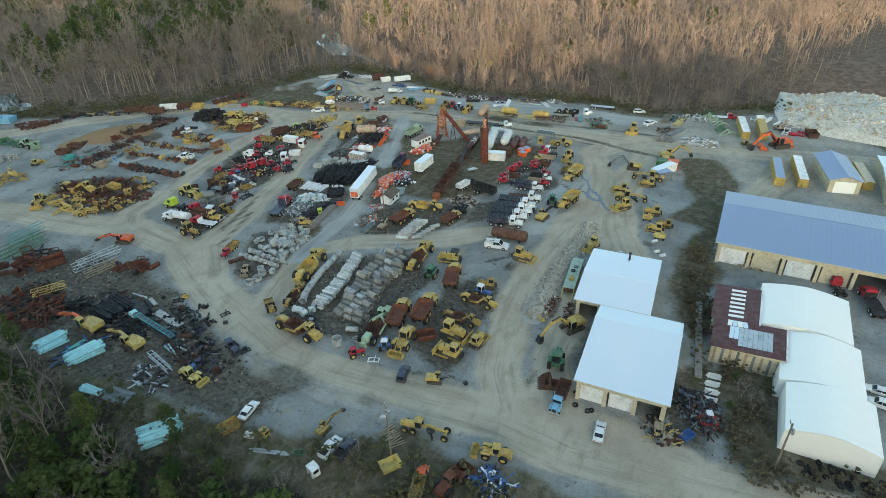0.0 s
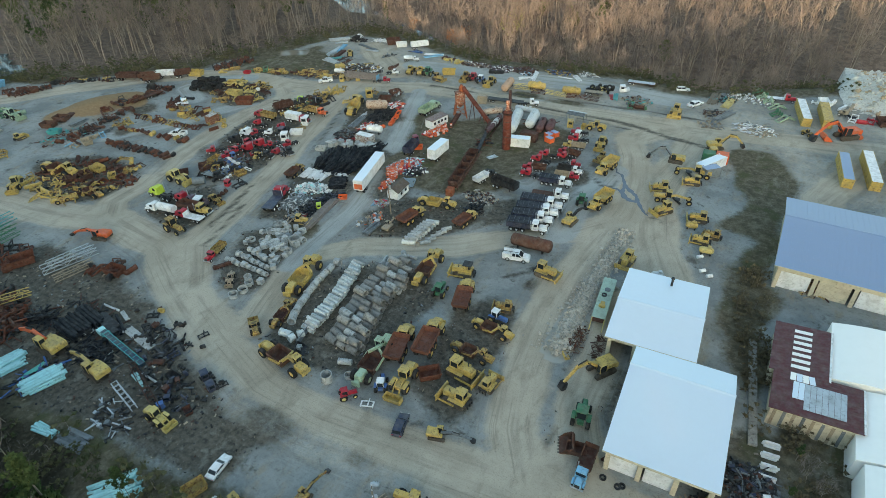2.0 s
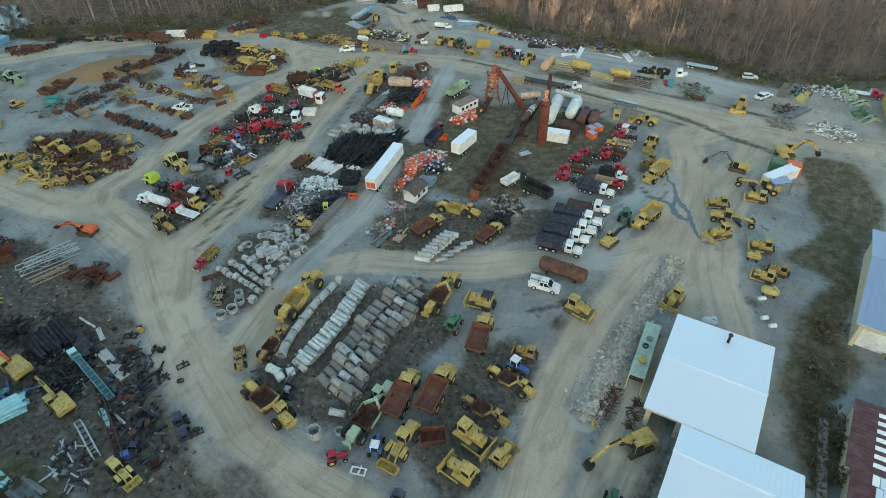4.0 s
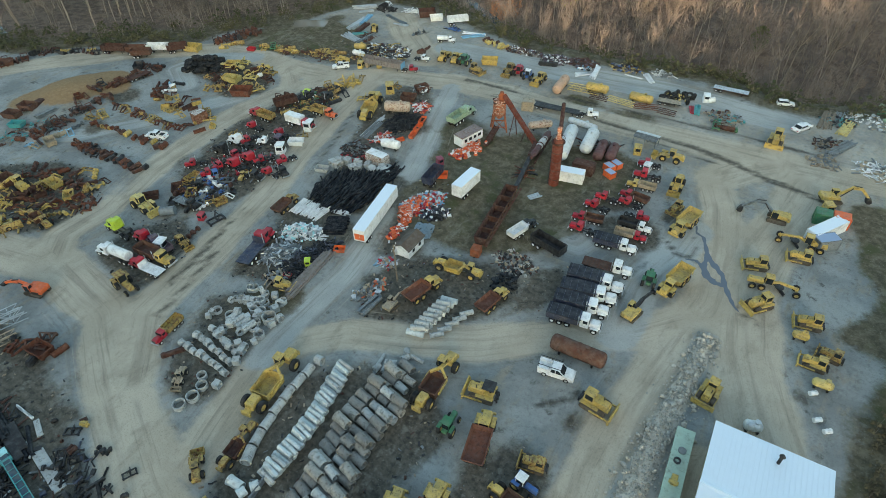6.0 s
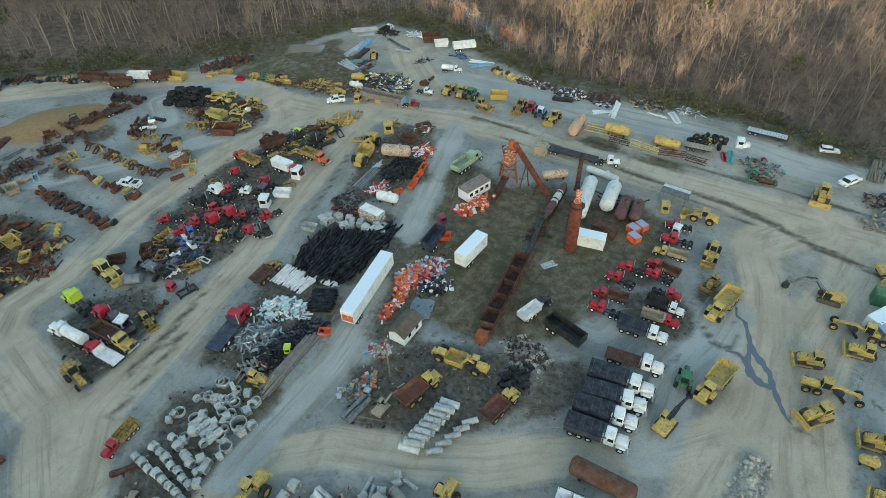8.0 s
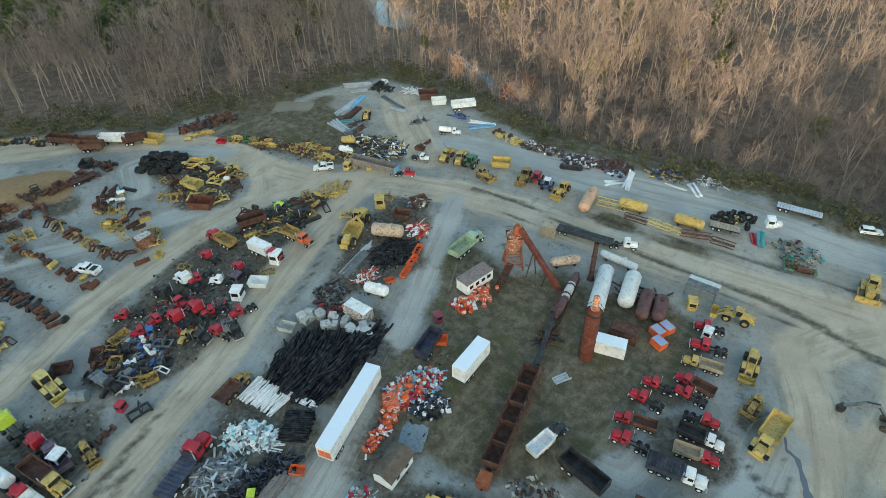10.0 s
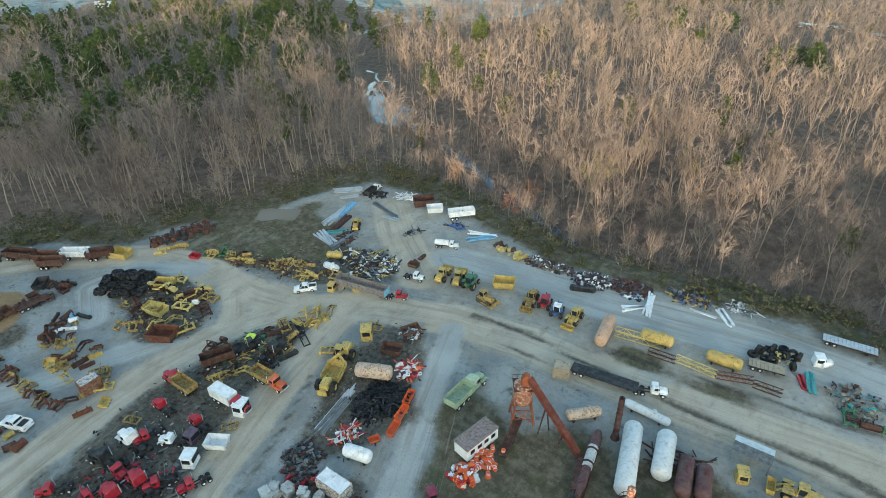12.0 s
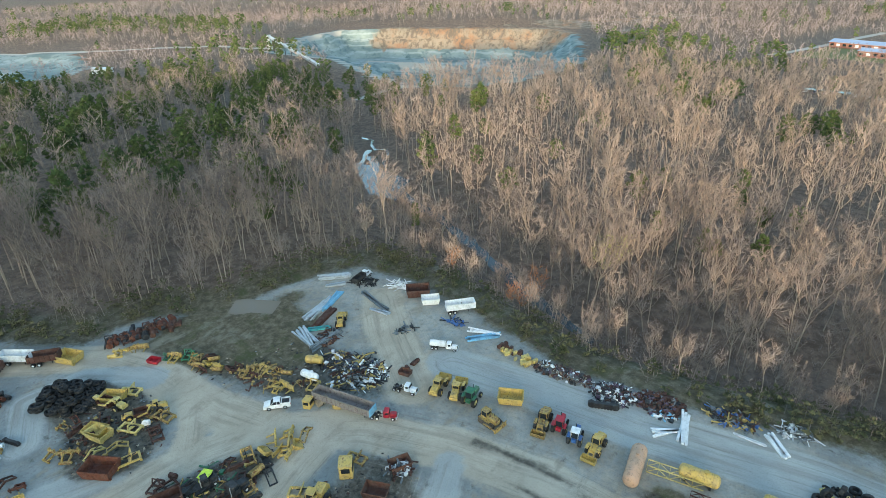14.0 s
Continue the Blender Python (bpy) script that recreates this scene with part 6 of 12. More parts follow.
def ladder(bm, xs, ys, foot, z0, z1):
    """One welded ladder frame: rails along x, crosspieces along y, stubby feet at the corners."""
    nx, ny = len(xs), len(ys)
    up = [[bm.verts.new((x, y, z1 - 0.04 * abs(x))) for y in ys] for x in xs]
    lo = [[bm.verts.new((x, y, z0)) for y in ys] for x in xs]

    def solid(i, j):
        return 0 <= i < nx - 1 and 0 <= j < ny - 1 and (i % 2 == 0 or j % 2 == 0)

    for i in range(nx - 1):
        for j in range(ny - 1):
            if not solid(i, j):
                continue
            bm.faces.new((up[i][j], up[i + 1][j], up[i + 1][j + 1], up[i][j + 1]))
            if i in (0, nx - 2) and j in (0, ny - 2):
                ft = [bm.verts.new((q.co.x, q.co.y, foot)) for q in (lo[i][j], lo[i][j + 1], lo[i + 1][j + 1], lo[i + 1][j])]
                tp = (lo[i][j], lo[i][j + 1], lo[i + 1][j + 1], lo[i + 1][j])
                bm.faces.new(ft)
                for k in range(4):
                    bm.faces.new((tp[k], tp[(k + 1) % 4], ft[(k + 1) % 4], ft[k]))
            else:
                bm.faces.new((lo[i][j], lo[i][j + 1], lo[i + 1][j + 1], lo[i + 1][j]))
            for (da, db), (a, b) in (((-1, 0), ((i, j), (i, j + 1))), ((1, 0), ((i + 1, j + 1), (i + 1, j))), ((0, -1), ((i + 1, j), (i, j))), ((0, 1), ((i, j + 1), (i + 1, j + 1)))):
                if not solid(i + da, j + db):
                    bm.faces.new((up[a[0]][a[1]], up[b[0]][b[1]], lo[b[0]][b[1]], lo[a[0]][a[1]]))
    return bm


def make_scrap(kind, mat):
    """One scrapped piece: a frame, ripper, bucket, axle, blade, drum or engine block."""
    names = {"frame": ("frame_carcass", "frame"), "ripper": ("ripper_attachment", "ripper"), "bucket": ("bucket_attachment", "bucket"), "axle": ("axle_assembly", "axle"), "blade": ("blade_attachment", "blade"),
             "drum": ("steel_drum", "drum"), "engine": ("engine_block", "engine"), "arm": ("loader_attachment", "arm"), "skip": ("steel_skip", "skip"), "cab": ("cab_carcass", "cab"), "roller": ("undercarriage_carcass", "track frame")}
    nm, cat = names[kind]
    tags = ("scrapped %s in %s lying on the ground" % (cat, mat.name.replace("_", " ")), cat, "scrapped machine parts")
    single = kind not in ("cab", "bucket", "frame", "arm")
    ob = None if single else thing(nm, *tags)
    bm = B()
    if kind == "frame":
        ladder(bm, [-1.9, -1.55, -0.05, 0.3, 1.4, 1.75], [-0.95, -0.7, 0.7, 0.95], 0.0, 0.32, 0.66)
    elif kind == "ripper":
        beam(bm, (0, -1.5, 0.8), (0, 1.5, 0.8), 0.4, 0.4)
        for s in (-1.2, 0, 1.2):
            prism(bm, [(-0.1, 1.3), (0.3, 1.3), (0.35, 0.5), (0.0, 0.0), (-0.1, 0.05), (0.05, 0.5)], 0.16, s)
        beam(bm, (0, -0.7, 0.9), (-1.6, -0.5, 0.35), 0.22, 0.3)
        beam(bm, (0, 0.7, 0.9), (-1.6, 0.5, 0.35), 0.22, 0.3)
        beam(bm, (-1.6, -0.9, 0.18), (-1.6, 0.9, 0.18), 0.3, 0.36)
    elif kind == "bucket":
        prism(bm, [(-0.7, 0.1), (0.9, 0.0), (0.95, 0.1), (-0.5, 0.2), (-0.75, 0.7), (-0.5, 1.2), (-0.65, 1.3), (-0.95, 0.7)], 2.5)
        for s in (-1.25, 1.25):
            prism(bm, [(-0.7, 0.1), (0.9, 0.0), (0.4, 0.7), (-0.5, 1.25), (-0.9, 0.7)], 0.08, s)
    elif kind == "axle":
        cyl(bm, (0, -1.4, 0.55), (0, 1.4, 0.55), 0.2, n=10)
        cyl(bm, (-0.4, 0, 0.55), (0.5, 0, 0.55), 0.5, 0.3, n=12)
        for s in (-1, 1):
            cyl(bm, (0, s * 1.15, 0.55), (0, s * 1.55, 0.55), 0.55, n=14)
    elif kind == "blade":
        prism(bm, [(-0.1, 0.0), (0.12, 0.0), (-0.02, 0.5), (0.0, 0.9), (0.25, 1.3), (0.05, 1.3), (-0.2, 0.9), (-0.22, 0.45)], 3.6)
        beam(bm, (-0.2, -1.2, 0.5), (-1.8, -0.9, 0.2), 0.2, 0.26)
        beam(bm, (-0.2, 1.2, 0.5), (-1.8, 0.9, 0.2), 0.2, 0.26)
    elif kind == "drum":
        cyl(bm, (-0.9, 0, 0.62), (0.9, 0, 0.62), 0.6, n=14)
        for k in (-0.9, 0, 0.9):
            cyl(bm, (k - 0.05, 0, 0.62), (k + 0.05, 0, 0.62), 0.66, n=14)
    elif kind == "engine":
        box(bm, (0, 0, 0.6), (1.5, 0.75, 0.9), bev=0.06)
        box(bm, (0, 0, 1.15), (1.2, 0.45, 0.25), bev=0.04)
        cyl(bm, (-0.85, 0, 0.6), (-0.7, 0, 0.6), 0.42, n=14)
        for i in range(4):
            cyl(bm, (-0.45 + i * 0.3, 0.42, 0.9), (-0.45 + i * 0.3, 0.55, 0.9), 0.1, n=8)
        box(bm, (0, 0, 0.1), (1.1, 0.5, 0.2))
    elif kind == "arm":
        for s in (-0.6, 0.6):
            prism(bm, [(-2.0, 0.1), (-1.8, 0.0), (0.2, 0.8), (1.9, 0.05), (2.1, 0.3), (0.3, 1.2), (-0.1, 1.2)], 0.2, s)
        for x, z in ((-1.9, 0.1), (0.15, 0.95), (1.95, 0.2)):
            cyl(bm, (x, -0.7, z), (x, 0.7, z), 0.15, n=8)
    elif kind == "skip":
        trough(bm, -1.6, 1.6, 2.2, 0.15, 1.4, 0.08, 0.15, 0.3, 0.3)
        for s in (-0.8, 0.8):
            beam(bm, (-1.7, s, 0.08), (1.7, s, 0.08), 0.2, 0.16)
    elif kind == "cab":
        box(bm, (0, 0, 0.85), (1.5, 1.8, 1.7), bev=0.12, taper=0.88)
        box(bm, (0, 0, 1.72), (1.45, 1.7, 0.1), bev=0.03)
    elif kind == "roller":
        prism(bm, [(-1.7, 0.1), (1.7, 0.1), (1.9, 0.5), (1.6, 0.85), (-1.6, 0.85), (-1.9, 0.5)], 0.5)
        for i in range(8):
            cyl(bm, (-1.4 + i * 0.4, -0.32, 0.2), (-1.4 + i * 0.4, 0.32, 0.2), 0.18, n=8)
        for k in (-1.6, 1.6):
            cyl(bm, (k, -0.3, 0.5), (k, 0.3, 0.5), 0.46, n=12)
    if single:
        return tagged(part(nm, bm, mat), *tags)
    part("shell" if kind == "cab" else "body", bm, mat, ob)
    if kind == "cab":
        for nm2, c, s in (("windscreen", (0.71, 0, 1.2), (0.1, 1.4, 0.6)), ("side_window", (0, 0.86, 1.2), (0.9, 0.08, 0.55)), ("side_window", (0, -0.86, 1.2), (0.9, 0.08, 0.55))):
            bm = B()
            box(bm, c, s)
            part(nm2, bm, GLASS, ob)
    if kind == "bucket":
        bm = B()
        for i in range(6):
            box(bm, (1.02, -1.1 + i * 0.44, 0.06), (0.28, 0.12, 0.08))
        part("teeth", bm, DARK, ob)
    if kind == "frame":
        bm = B()
        hoop(bm, 0.2, 0.82, 0.6, 1.75, 0.18, 0.4)
        part("hoop", bm, mat, ob)
    if kind in ("frame", "arm"):
        bm = B()
        beam(bm, (-0.6, 0.25, 0.7), (1.2, 0.25, 1.0), 0.14)
        part("hydraulic_cylinder", bm, DARK, ob)
    return ob


def scrap(kind, x, y, rz, mat, s=1.0, z=None):
    return put(("scrap", kind, mat.name), lambda: make_scrap(kind, mat), x, y, rz, s, z)


def scrap_patch(seed, x, y, half_len, half_wid, rz, n, kinds, mats, size=1.0):
    """n scrapped pieces strewn over an oval patch, kept apart from one another."""
    r = random.Random(seed)
    done, tries = [], 0
    ca, sa = math.cos(radians(rz)), math.sin(radians(rz))
    while len(done) < n and tries < n * 40:
        tries += 1
        u, v = r.uniform(-1, 1), r.uniform(-1, 1)
        if u * u + v * v > 1.15:
            continue
        px, py = x + u * half_len * ca - v * half_wid * sa, y + u * half_len * sa + v * half_wid * ca
        if any(math.hypot(px - a_, py - b_) < 1.9 * size for a_, b_ in done):
            continue
        done.append((px, py))
        scrap(r.choice(kinds), px, py, rz + r.choice((0, 90, 180)) + r.uniform(-40, 40), r.choice(mats), size * r.uniform(0.75, 1.1))


def scrap_row(seed, x0, y0, x1, y1, n, kinds, mats, size=1.0, jitter=0.7):
    """Scrapped pieces set down along a line."""
    r = random.Random(seed)
    rz = math.degrees(math.atan2(y1 - y0, x1 - x0))
    for i in range(n):
        k = (i + 0.5) / n
        scrap(r.choice(kinds), x0 + (x1 - x0) * k + r.uniform(-jitter, jitter), y0 + (y1 - y0) * k + r.uniform(-jitter, jitter), rz + 90 + r.uniform(-25, 25), r.choice(mats), size * r.uniform(0.8, 1.1))


def heap(seed, name, label, x, y, half_len, half_wid, rz, n, mats, top=0.8, long=2.2, pipes=0.3, size=1.0):
    """A low heap of small odds and ends, joined into one."""
    r = random.Random(seed)
    so = Soup()
    ca, sa = math.cos(radians(rz)), math.sin(radians(rz))
    for _ in range(n):
        while True:
            u, v = r.uniform(-1, 1), r.uniform(-1, 1)
            q = u * u + v * v
            if q < 1:
                break
        px, py = x + u * half_len * ca - v * half_wid * sa, y + u * half_len * sa + v * half_wid * ca
        base = height_at(px, py)
        z = base + 0.1 + r.random() * top * (1 - q)
        a_ = r.uniform(0, 6.28)
        kind = r.random()
        mat = r.choice(mats)
        if kind < pipes:
            L = r.uniform(0.5, 1.0) * long
            so.pipe((px, py, z + 0.05), (px + L * math.cos(a_), py + L * math.sin(a_), max(base + 0.1, z + r.uniform(-0.3, 0.3))), r.uniform(0.06, 0.16) * size, mat, 7)
        elif kind < pipes + 0.35:
            L = r.uniform(0.4, 1.0) * long
            so.bar((px, py, z), (px + L * math.cos(a_), py + L * math.sin(a_), max(base + 0.1, z + r.uniform(-0.3, 0.3))), r.uniform(0.1, 0.35) * size, r.uniform(0.06, 0.25) * size, mat)
        elif kind < pipes + 0.5:
            L = r.uniform(0.2, 0.45) * size
            so.pipe((px, py, z), (px + 0.25 * math.cos(a_), py + 0.25 * math.sin(a_), z + 0.1), L, mat, 10, L * 0.4)
        else:
            L = r.uniform(0.35, 0.9) * size
            so.bar((px, py, z), (px + L * math.cos(a_), py + L * math.sin(a_), z + r.uniform(-0.05, 0.15)), r.uniform(0.3, 0.8) * size, r.uniform(0.2, 0.7) * size, mat)
    return so.link(name, label, "scrap heap")


# ---- pipes, rings, tyres, drums ----
def make_pipe(mat, L, r, wall):
    bm = B()
    tube(bm, (-L / 2, 0, r), (L / 2, 0, r), r, wall, 18)
    lathe(bm, [(r, 0), (r * 1.1, 0.02), (r * 1.1, 0.25), (r, 0.3)], 18, pose(-L / 2, 0, r, 0, 90, 0))
    return tagged(part("concrete_pipe", bm, mat, smooth_angle=40), "grey concrete drain pipe lying on the ground", "pipe", "concrete pipes")


def pipe(x, y, rz, L=2.4, r=0.5, mat=None, z=None, wall=0.1, label=""):
    mat = mat or CONCRETE
    return put(("pipe", mat.name, round(L, 1), round(r, 2)), lambda: make_pipe(mat, L, r, wall), x, y, rz, 1.0, z, label)


def make_ring(r, h, wall, mat):
    bm = B()
    lathe(bm, [(r, 0), (r, h), (r - wall, h), (r - wall, 0), (r, 0)], 20)
    return tagged(part("manhole_ring", bm, mat, smooth_angle=40), "round concrete manhole ring standing on the ground", "manhole ring", "concrete rings")


def ring(x, y, r=0.8, h=0.9, wall=0.14, mat=None, tilt=0):
    mat = mat or CONCRETE
    ob = put(("ring", round(r, 2), round(h, 1), mat.name), lambda: make_ring(r, h, wall, mat), x, y, 0, 1.0)
    if tilt:
        ob.matrix_basis = pose(x, y, height_at(x, y) + r, 90, 0, tilt)
    return ob


def make_culvert():
    bm = B()
    for s in (-1, 1):
        box(bm, (0, s * 0.55, 0.6), (1.2, 0.16, 1.2), bev=0.02)
        box(bm, (0, 0, 0.6 + s * 0.53), (1.2, 0.96, 0.14), bev=0.02)
    return tagged(part("box_culvert", bm, CONCRETE), "square concrete box culvert piece", "culvert", "concrete boxes")


def culvert(x, y, rz, s=1.0):
    return put("culvert", make_culvert, x, y, rz, s)


def make_tyre(r, w):
    bm = B()
    lathe(bm, [(r * 0.55, 0), (r * 0.9, 0), (r, w * 0.2), (r, w * 0.8), (r * 0.9, w), (r * 0.55, w), (r * 0.5, w * 0.7), (r * 0.5, w * 0.3), (r * 0.55, 0)], 16)
    return tagged(part("loose_tyre", bm, RUBBER), "black rubber tyre lying loose", "tyre", "loose tyres")


def tyre(x, y, r=0.5, w=0.3, z=None, tilt=0, rz=0):
    ob = put(("tyre", round(r, 2)), lambda: make_tyre(r, w), x, y, rz, 1.0, z)
    if tilt:
        ob.matrix_basis = pose(x, y, height_at(x, y) + r * abs(math.sin(radians(tilt))) * 0.95, tilt, 0, rz)
    return ob


def make_barrel():
    ob = thing("traffic_drum", "orange traffic drum with white bands", "traffic drum", "orange traffic drums")
    bm = B()
    lathe(bm, [(0.01, 0.95), (0.24, 0.95), (0.26, 0.9), (0.26, 0.7), (0.28, 0.7), (0.28, 0.4), (0.31, 0.4), (0.31, 0.05), (0.42, 0.05), (0.42, 0.0), (0.01, 0.0)], 12)
    part("drum", bm, ORANGE, ob)
    for r, z in ((0.285, 0.46), (0.268, 0.74)):
        bm = B()
        lathe(bm, [(r, z), (r, z + 0.14)], 12)
        part("white_band", bm, WHITE, ob)
    return ob


def barrel(x, y, rz=0, tilt=0):
    ob = put("barrel", make_barrel, x, y, rz, 1.25)
    if tilt:
        ob.matrix_basis = pose(x, y, height_at(x, y) + 0.42, tilt, 0, rz) @ Matrix.Scale(1.25, 4)
    return ob


def stack(seed, name, label, x, y, rz, length, width, rows, n, r, mat, category="pipes", spread_deg=2.0, square=False):
    """A stack of long pipes or bars side by side in layers; each one is a part."""
    rr = random.Random(seed)
    ob = thing(name, label, category)
    variants = []
    for k in range(3):
        bm = B()
        L = length * (1 - 0.08 * k)
        if square:
            box(bm, (0, 0, 0), (L, r * 2, r * 1.6), bev=0.02)
        else:
            tube(bm, (-L / 2, 0, 0), (L / 2, 0, 0), r, r * 0.25, 10)
        variants.append(part("bar" if square else "pipe", bm, mat, ob))
    for lay in range(rows):
        m = max(1, n - lay)
        for i in range(m):
            src = variants[rr.randrange(3)]
            o = src if lay == 0 and i < 3 and variants[i] is src else new(src.name.split(".")[0], src.data)
            o.parent = ob
            o.matrix_basis = pose(rr.uniform(-0.06, 0.06) * length, (i - (m - 1) / 2) * width / n, r + lay * r * 1.75, 0, 0, rr.uniform(-spread_deg, spread_deg))
    for v in variants:
        if v.matrix_basis.translation.length < 1e-6:
            v.matrix_basis = pose(0, 0, r)
    ob.matrix_basis = pose(x, y, height_at(x, y), 0, 0, rz)
    return ob


def truss(x, y, rz, length, w, mat, label, z=0.1, tilt=0):
    """A lattice boom or conveyor frame: four chords with lacing."""
    ob = thing("lattice_truss", label, "truss")
    for s in (-1, 1):
        for k in (0, 1):
            bm = B()
            beam(bm, (-length / 2, s * w / 2, k * w), (length / 2, s * w / 2, k * w), 0.14)
            part("chord", bm, mat, ob)
    bm = B()
    n = max(3, int(length / (w * 1.2)))
    for i in range(n):
        x0, x1 = -length / 2 + i * length / n, -length / 2 + (i + 1) * length / n
        for s in (-1, 1):
            beam(bm, (x0, s * w / 2, (i % 2) * w), (x1, s * w / 2, ((i + 1) % 2) * w), 0.08)
        for k in (0, 1):
            beam(bm, (x0, -w / 2, k * w), (x0, w / 2, k * w), 0.08)
    part("lacing", bm, mat, ob)
    ob.matrix_basis = pose(x, y, height_at(x, y) + z, 0, tilt, rz)
    return ob


def make_trough():
    ob = thing("steel_trough", "long orange open steel trough on the ground", "trough", "orange troughs")
    bm = B()
    trough(bm, -1.6, 1.6, 1.0, 0.12, 0.9, 0.07, 0.2)
    part("shell", bm, ORANGE, ob)
    for x_ in (-1.2, 1.2):
        bm = B()
        beam(bm, (x_, -0.6, 0.07), (x_, 0.6, 0.07), 0.16, 0.14)
        part("skid", bm, DARK, ob)
    return ob


def make_box_beam():
    bm = B()
    prism(bm, [(-3.1, 0.05), (3.0, 0.05), (3.1, 0.2), (3.1, 0.85), (2.8, 0.95), (-2.9, 0.95), (-3.1, 0.8)], 1.15)
    return tagged(part("box_beam", bm, DARK), "heavy dark steel box beam lying on the soil", "beam", "dark box beams")


def crane_boom(x, y, rz, length):
    """A box-section crane boom with pale edge rails, a hoist head and a foot bracket."""
    ob = thing("crane_boom", "long dark blue box boom with teal edges and pale head", "crane boom")
    h = length / 2
    bm = B()
    prism(bm, [(-h, 0.35), (h, 0.1), (h, 0.75), (-h + 1.5, 1.25), (-h, 1.15)], 0.95)
    part("box_section", bm, STEEL_BLUE, ob)
    for s in (-0.5, 0.5):
        bm = B()
        beam(bm, (-h + 1.4, s, 1.27), (h, s, 0.78), 0.13, 0.1)
        part("edge_rail", bm, TEAL, ob, "teal edge")
    for i in range(9):
        bm = B()
        k = (i + 1) / 10
        beam(bm, (-h + 1.4 + (length - 1.4) * k, -0.5, 1.29 - 0.49 * k), (-h + 1.4 + (length - 1.4) * k, 0.5, 1.29 - 0.49 * k), 0.1, 0.06)
        part("stiffener", bm, TEAL, ob)
    bm = B()
    prism(bm, [(-h - 0.9, 0.2), (-h + 0.6, 0.15), (-h + 0.7, 1.3), (-h - 0.3, 1.4), (-h - 0.9, 1.0)], 1.3)
    part("head", bm, CYAN, ob)
    bm = B()
    cyl(bm, (-h + 1.7, -0.75, 0.9), (-h + 1.7, 0.75, 0.9), 0.4, n=14)
    part("winch_drum", bm, TEAL, ob)
    ob.matrix_basis = pose(x, y, height_at(x, y), 0, 0, rz)
    return ob


def concrete_slab(x, y, rz, length, width):
    bm = B()
    box(bm, (0, 0, 0.14), (length, width, 0.28), bev=0.04)
    ob = tagged(part("concrete_slab", bm, CONCRETE), "worn pale concrete slab lying on dark soil", "slab", "concrete slabs")
    ob.matrix_basis = pose(x, y, height_at(x, y), 0, 0, rz)
    return ob


def sage_trailer(x, y, rz):
    """A long flat-roofed steel trailer body, open underneath at one end, with loose parts bolted on its roof."""
    ob = thing("plant_trailer", "long flat-topped pale green trailer beside the stone row", "trailer")
    bm = B()
    box(bm, (0.0, 0, 1.45), (11.8, 2.3, 1.1), bev=0.05)
    part("body", bm, BROWN_RUST, ob)
    bm = B()
    box(bm, (0.0, 0, 2.07), (12.0, 2.45, 0.14), bev=0.04)
    part("roof", bm, SAGE, ob, "pale green flat roof")
    for s in (-1, 1):
        bm = B()
        beam(bm, (-5.9, s * 1.12, 1.9), (-8.2, s * 1.12, 0.8), 0.16, 0.4)
        part("drawbar_rail", bm, CREAM_YELLOW, ob)
        for i in range(8):
            bm = B()
            box(bm, (-5.2 + i * 1.5, s * 1.18, 1.45), (0.12, 0.08, 1.05))
            part("side_post", bm, SAGE, ob)
    bm = B()
    lathe(bm, [(0.01, 2.15), (0.55, 2.15), (0.55, 2.3), (0.42, 2.38), (0.01, 2.38)], 16, pose(2.3, -0.1, 0))
    part("hatch", bm, IRON_GREY, ob)
    bm = B()
    lathe(bm, [(0.3, 2.15), (0.5, 2.15), (0.5, 2.4), (0.3, 2.4), (0.3, 2.15)], 14, pose(0.5, 0.2, 0))
    part("roof_ring", bm, DARK, ob)
    bm = B()
    box(bm, (-2.5, 0, 2.4), (1.5, 0.8, 0.5), bev=0.06)
    cyl(bm, (-2.9, -0.6, 2.45), (-2.9, 0.6, 2.45), 0.28, n=10)
    part("roof_motor", bm, YELLOW, ob)
    for sx in (2.8, 4.0):
        for s in (-0.85, 0.85):
            wheel(ob, sx, s, 0.5, 0.5, WHITE)
    bm = B()
    for s in (-0.9, 0.9):
        box(bm, (-4.6, s, 0.45), (0.16, 0.16, 0.9))
    part("landing_leg", bm, DARK, ob)
    ob.matrix_basis = pose(x, y, height_at(x, y), 0, 0, rz)
    return ob


def machine_canopy(x, y, rz):
    """A light open shelter: two shallow roof sheets on six posts."""
    ob = thing("machine_canopy", "open steel canopy with a pale weathered roof", "canopy")
    for s, mat, lab in ((1, SILVER, "pale weathered roof sheet"), (-1, IRON_GREY, "dark grey roof sheet")):
        bm = B()
        box(bm, (0, s * 0.83, 2.75), (5.6, 1.75, 0.07), rx=s * -14, bev=0.01)
        sheet = part("roof_sheet", bm, mat, ob, lab)
        for i in range(6):
            bm = B()
            box(bm, (-2.6 + i * 1.04, s * 0.83, 2.81), (0.06, 1.75, 0.05), rx=s * -14)
            part("roof_rib", bm, mat, sheet)
    for px in (-2.6, 0.0, 2.6):
        for py in (-1.5, 1.5):
            bm = B()
            box(bm, (px, py, 1.3), (0.14, 0.14, 2.6))
            part("post", bm, IRON_GREY, ob)
    for py in (-1.5, 1.5):
        bm = B()
        beam(bm, (-2.7, py, 2.5), (2.7, py, 2.5), 0.12, 0.16)
        part("rail", bm, IRON_GREY, ob)
    ob.matrix_basis = pose(x, y, height_at(x, y), 0, 0, rz)
    return ob


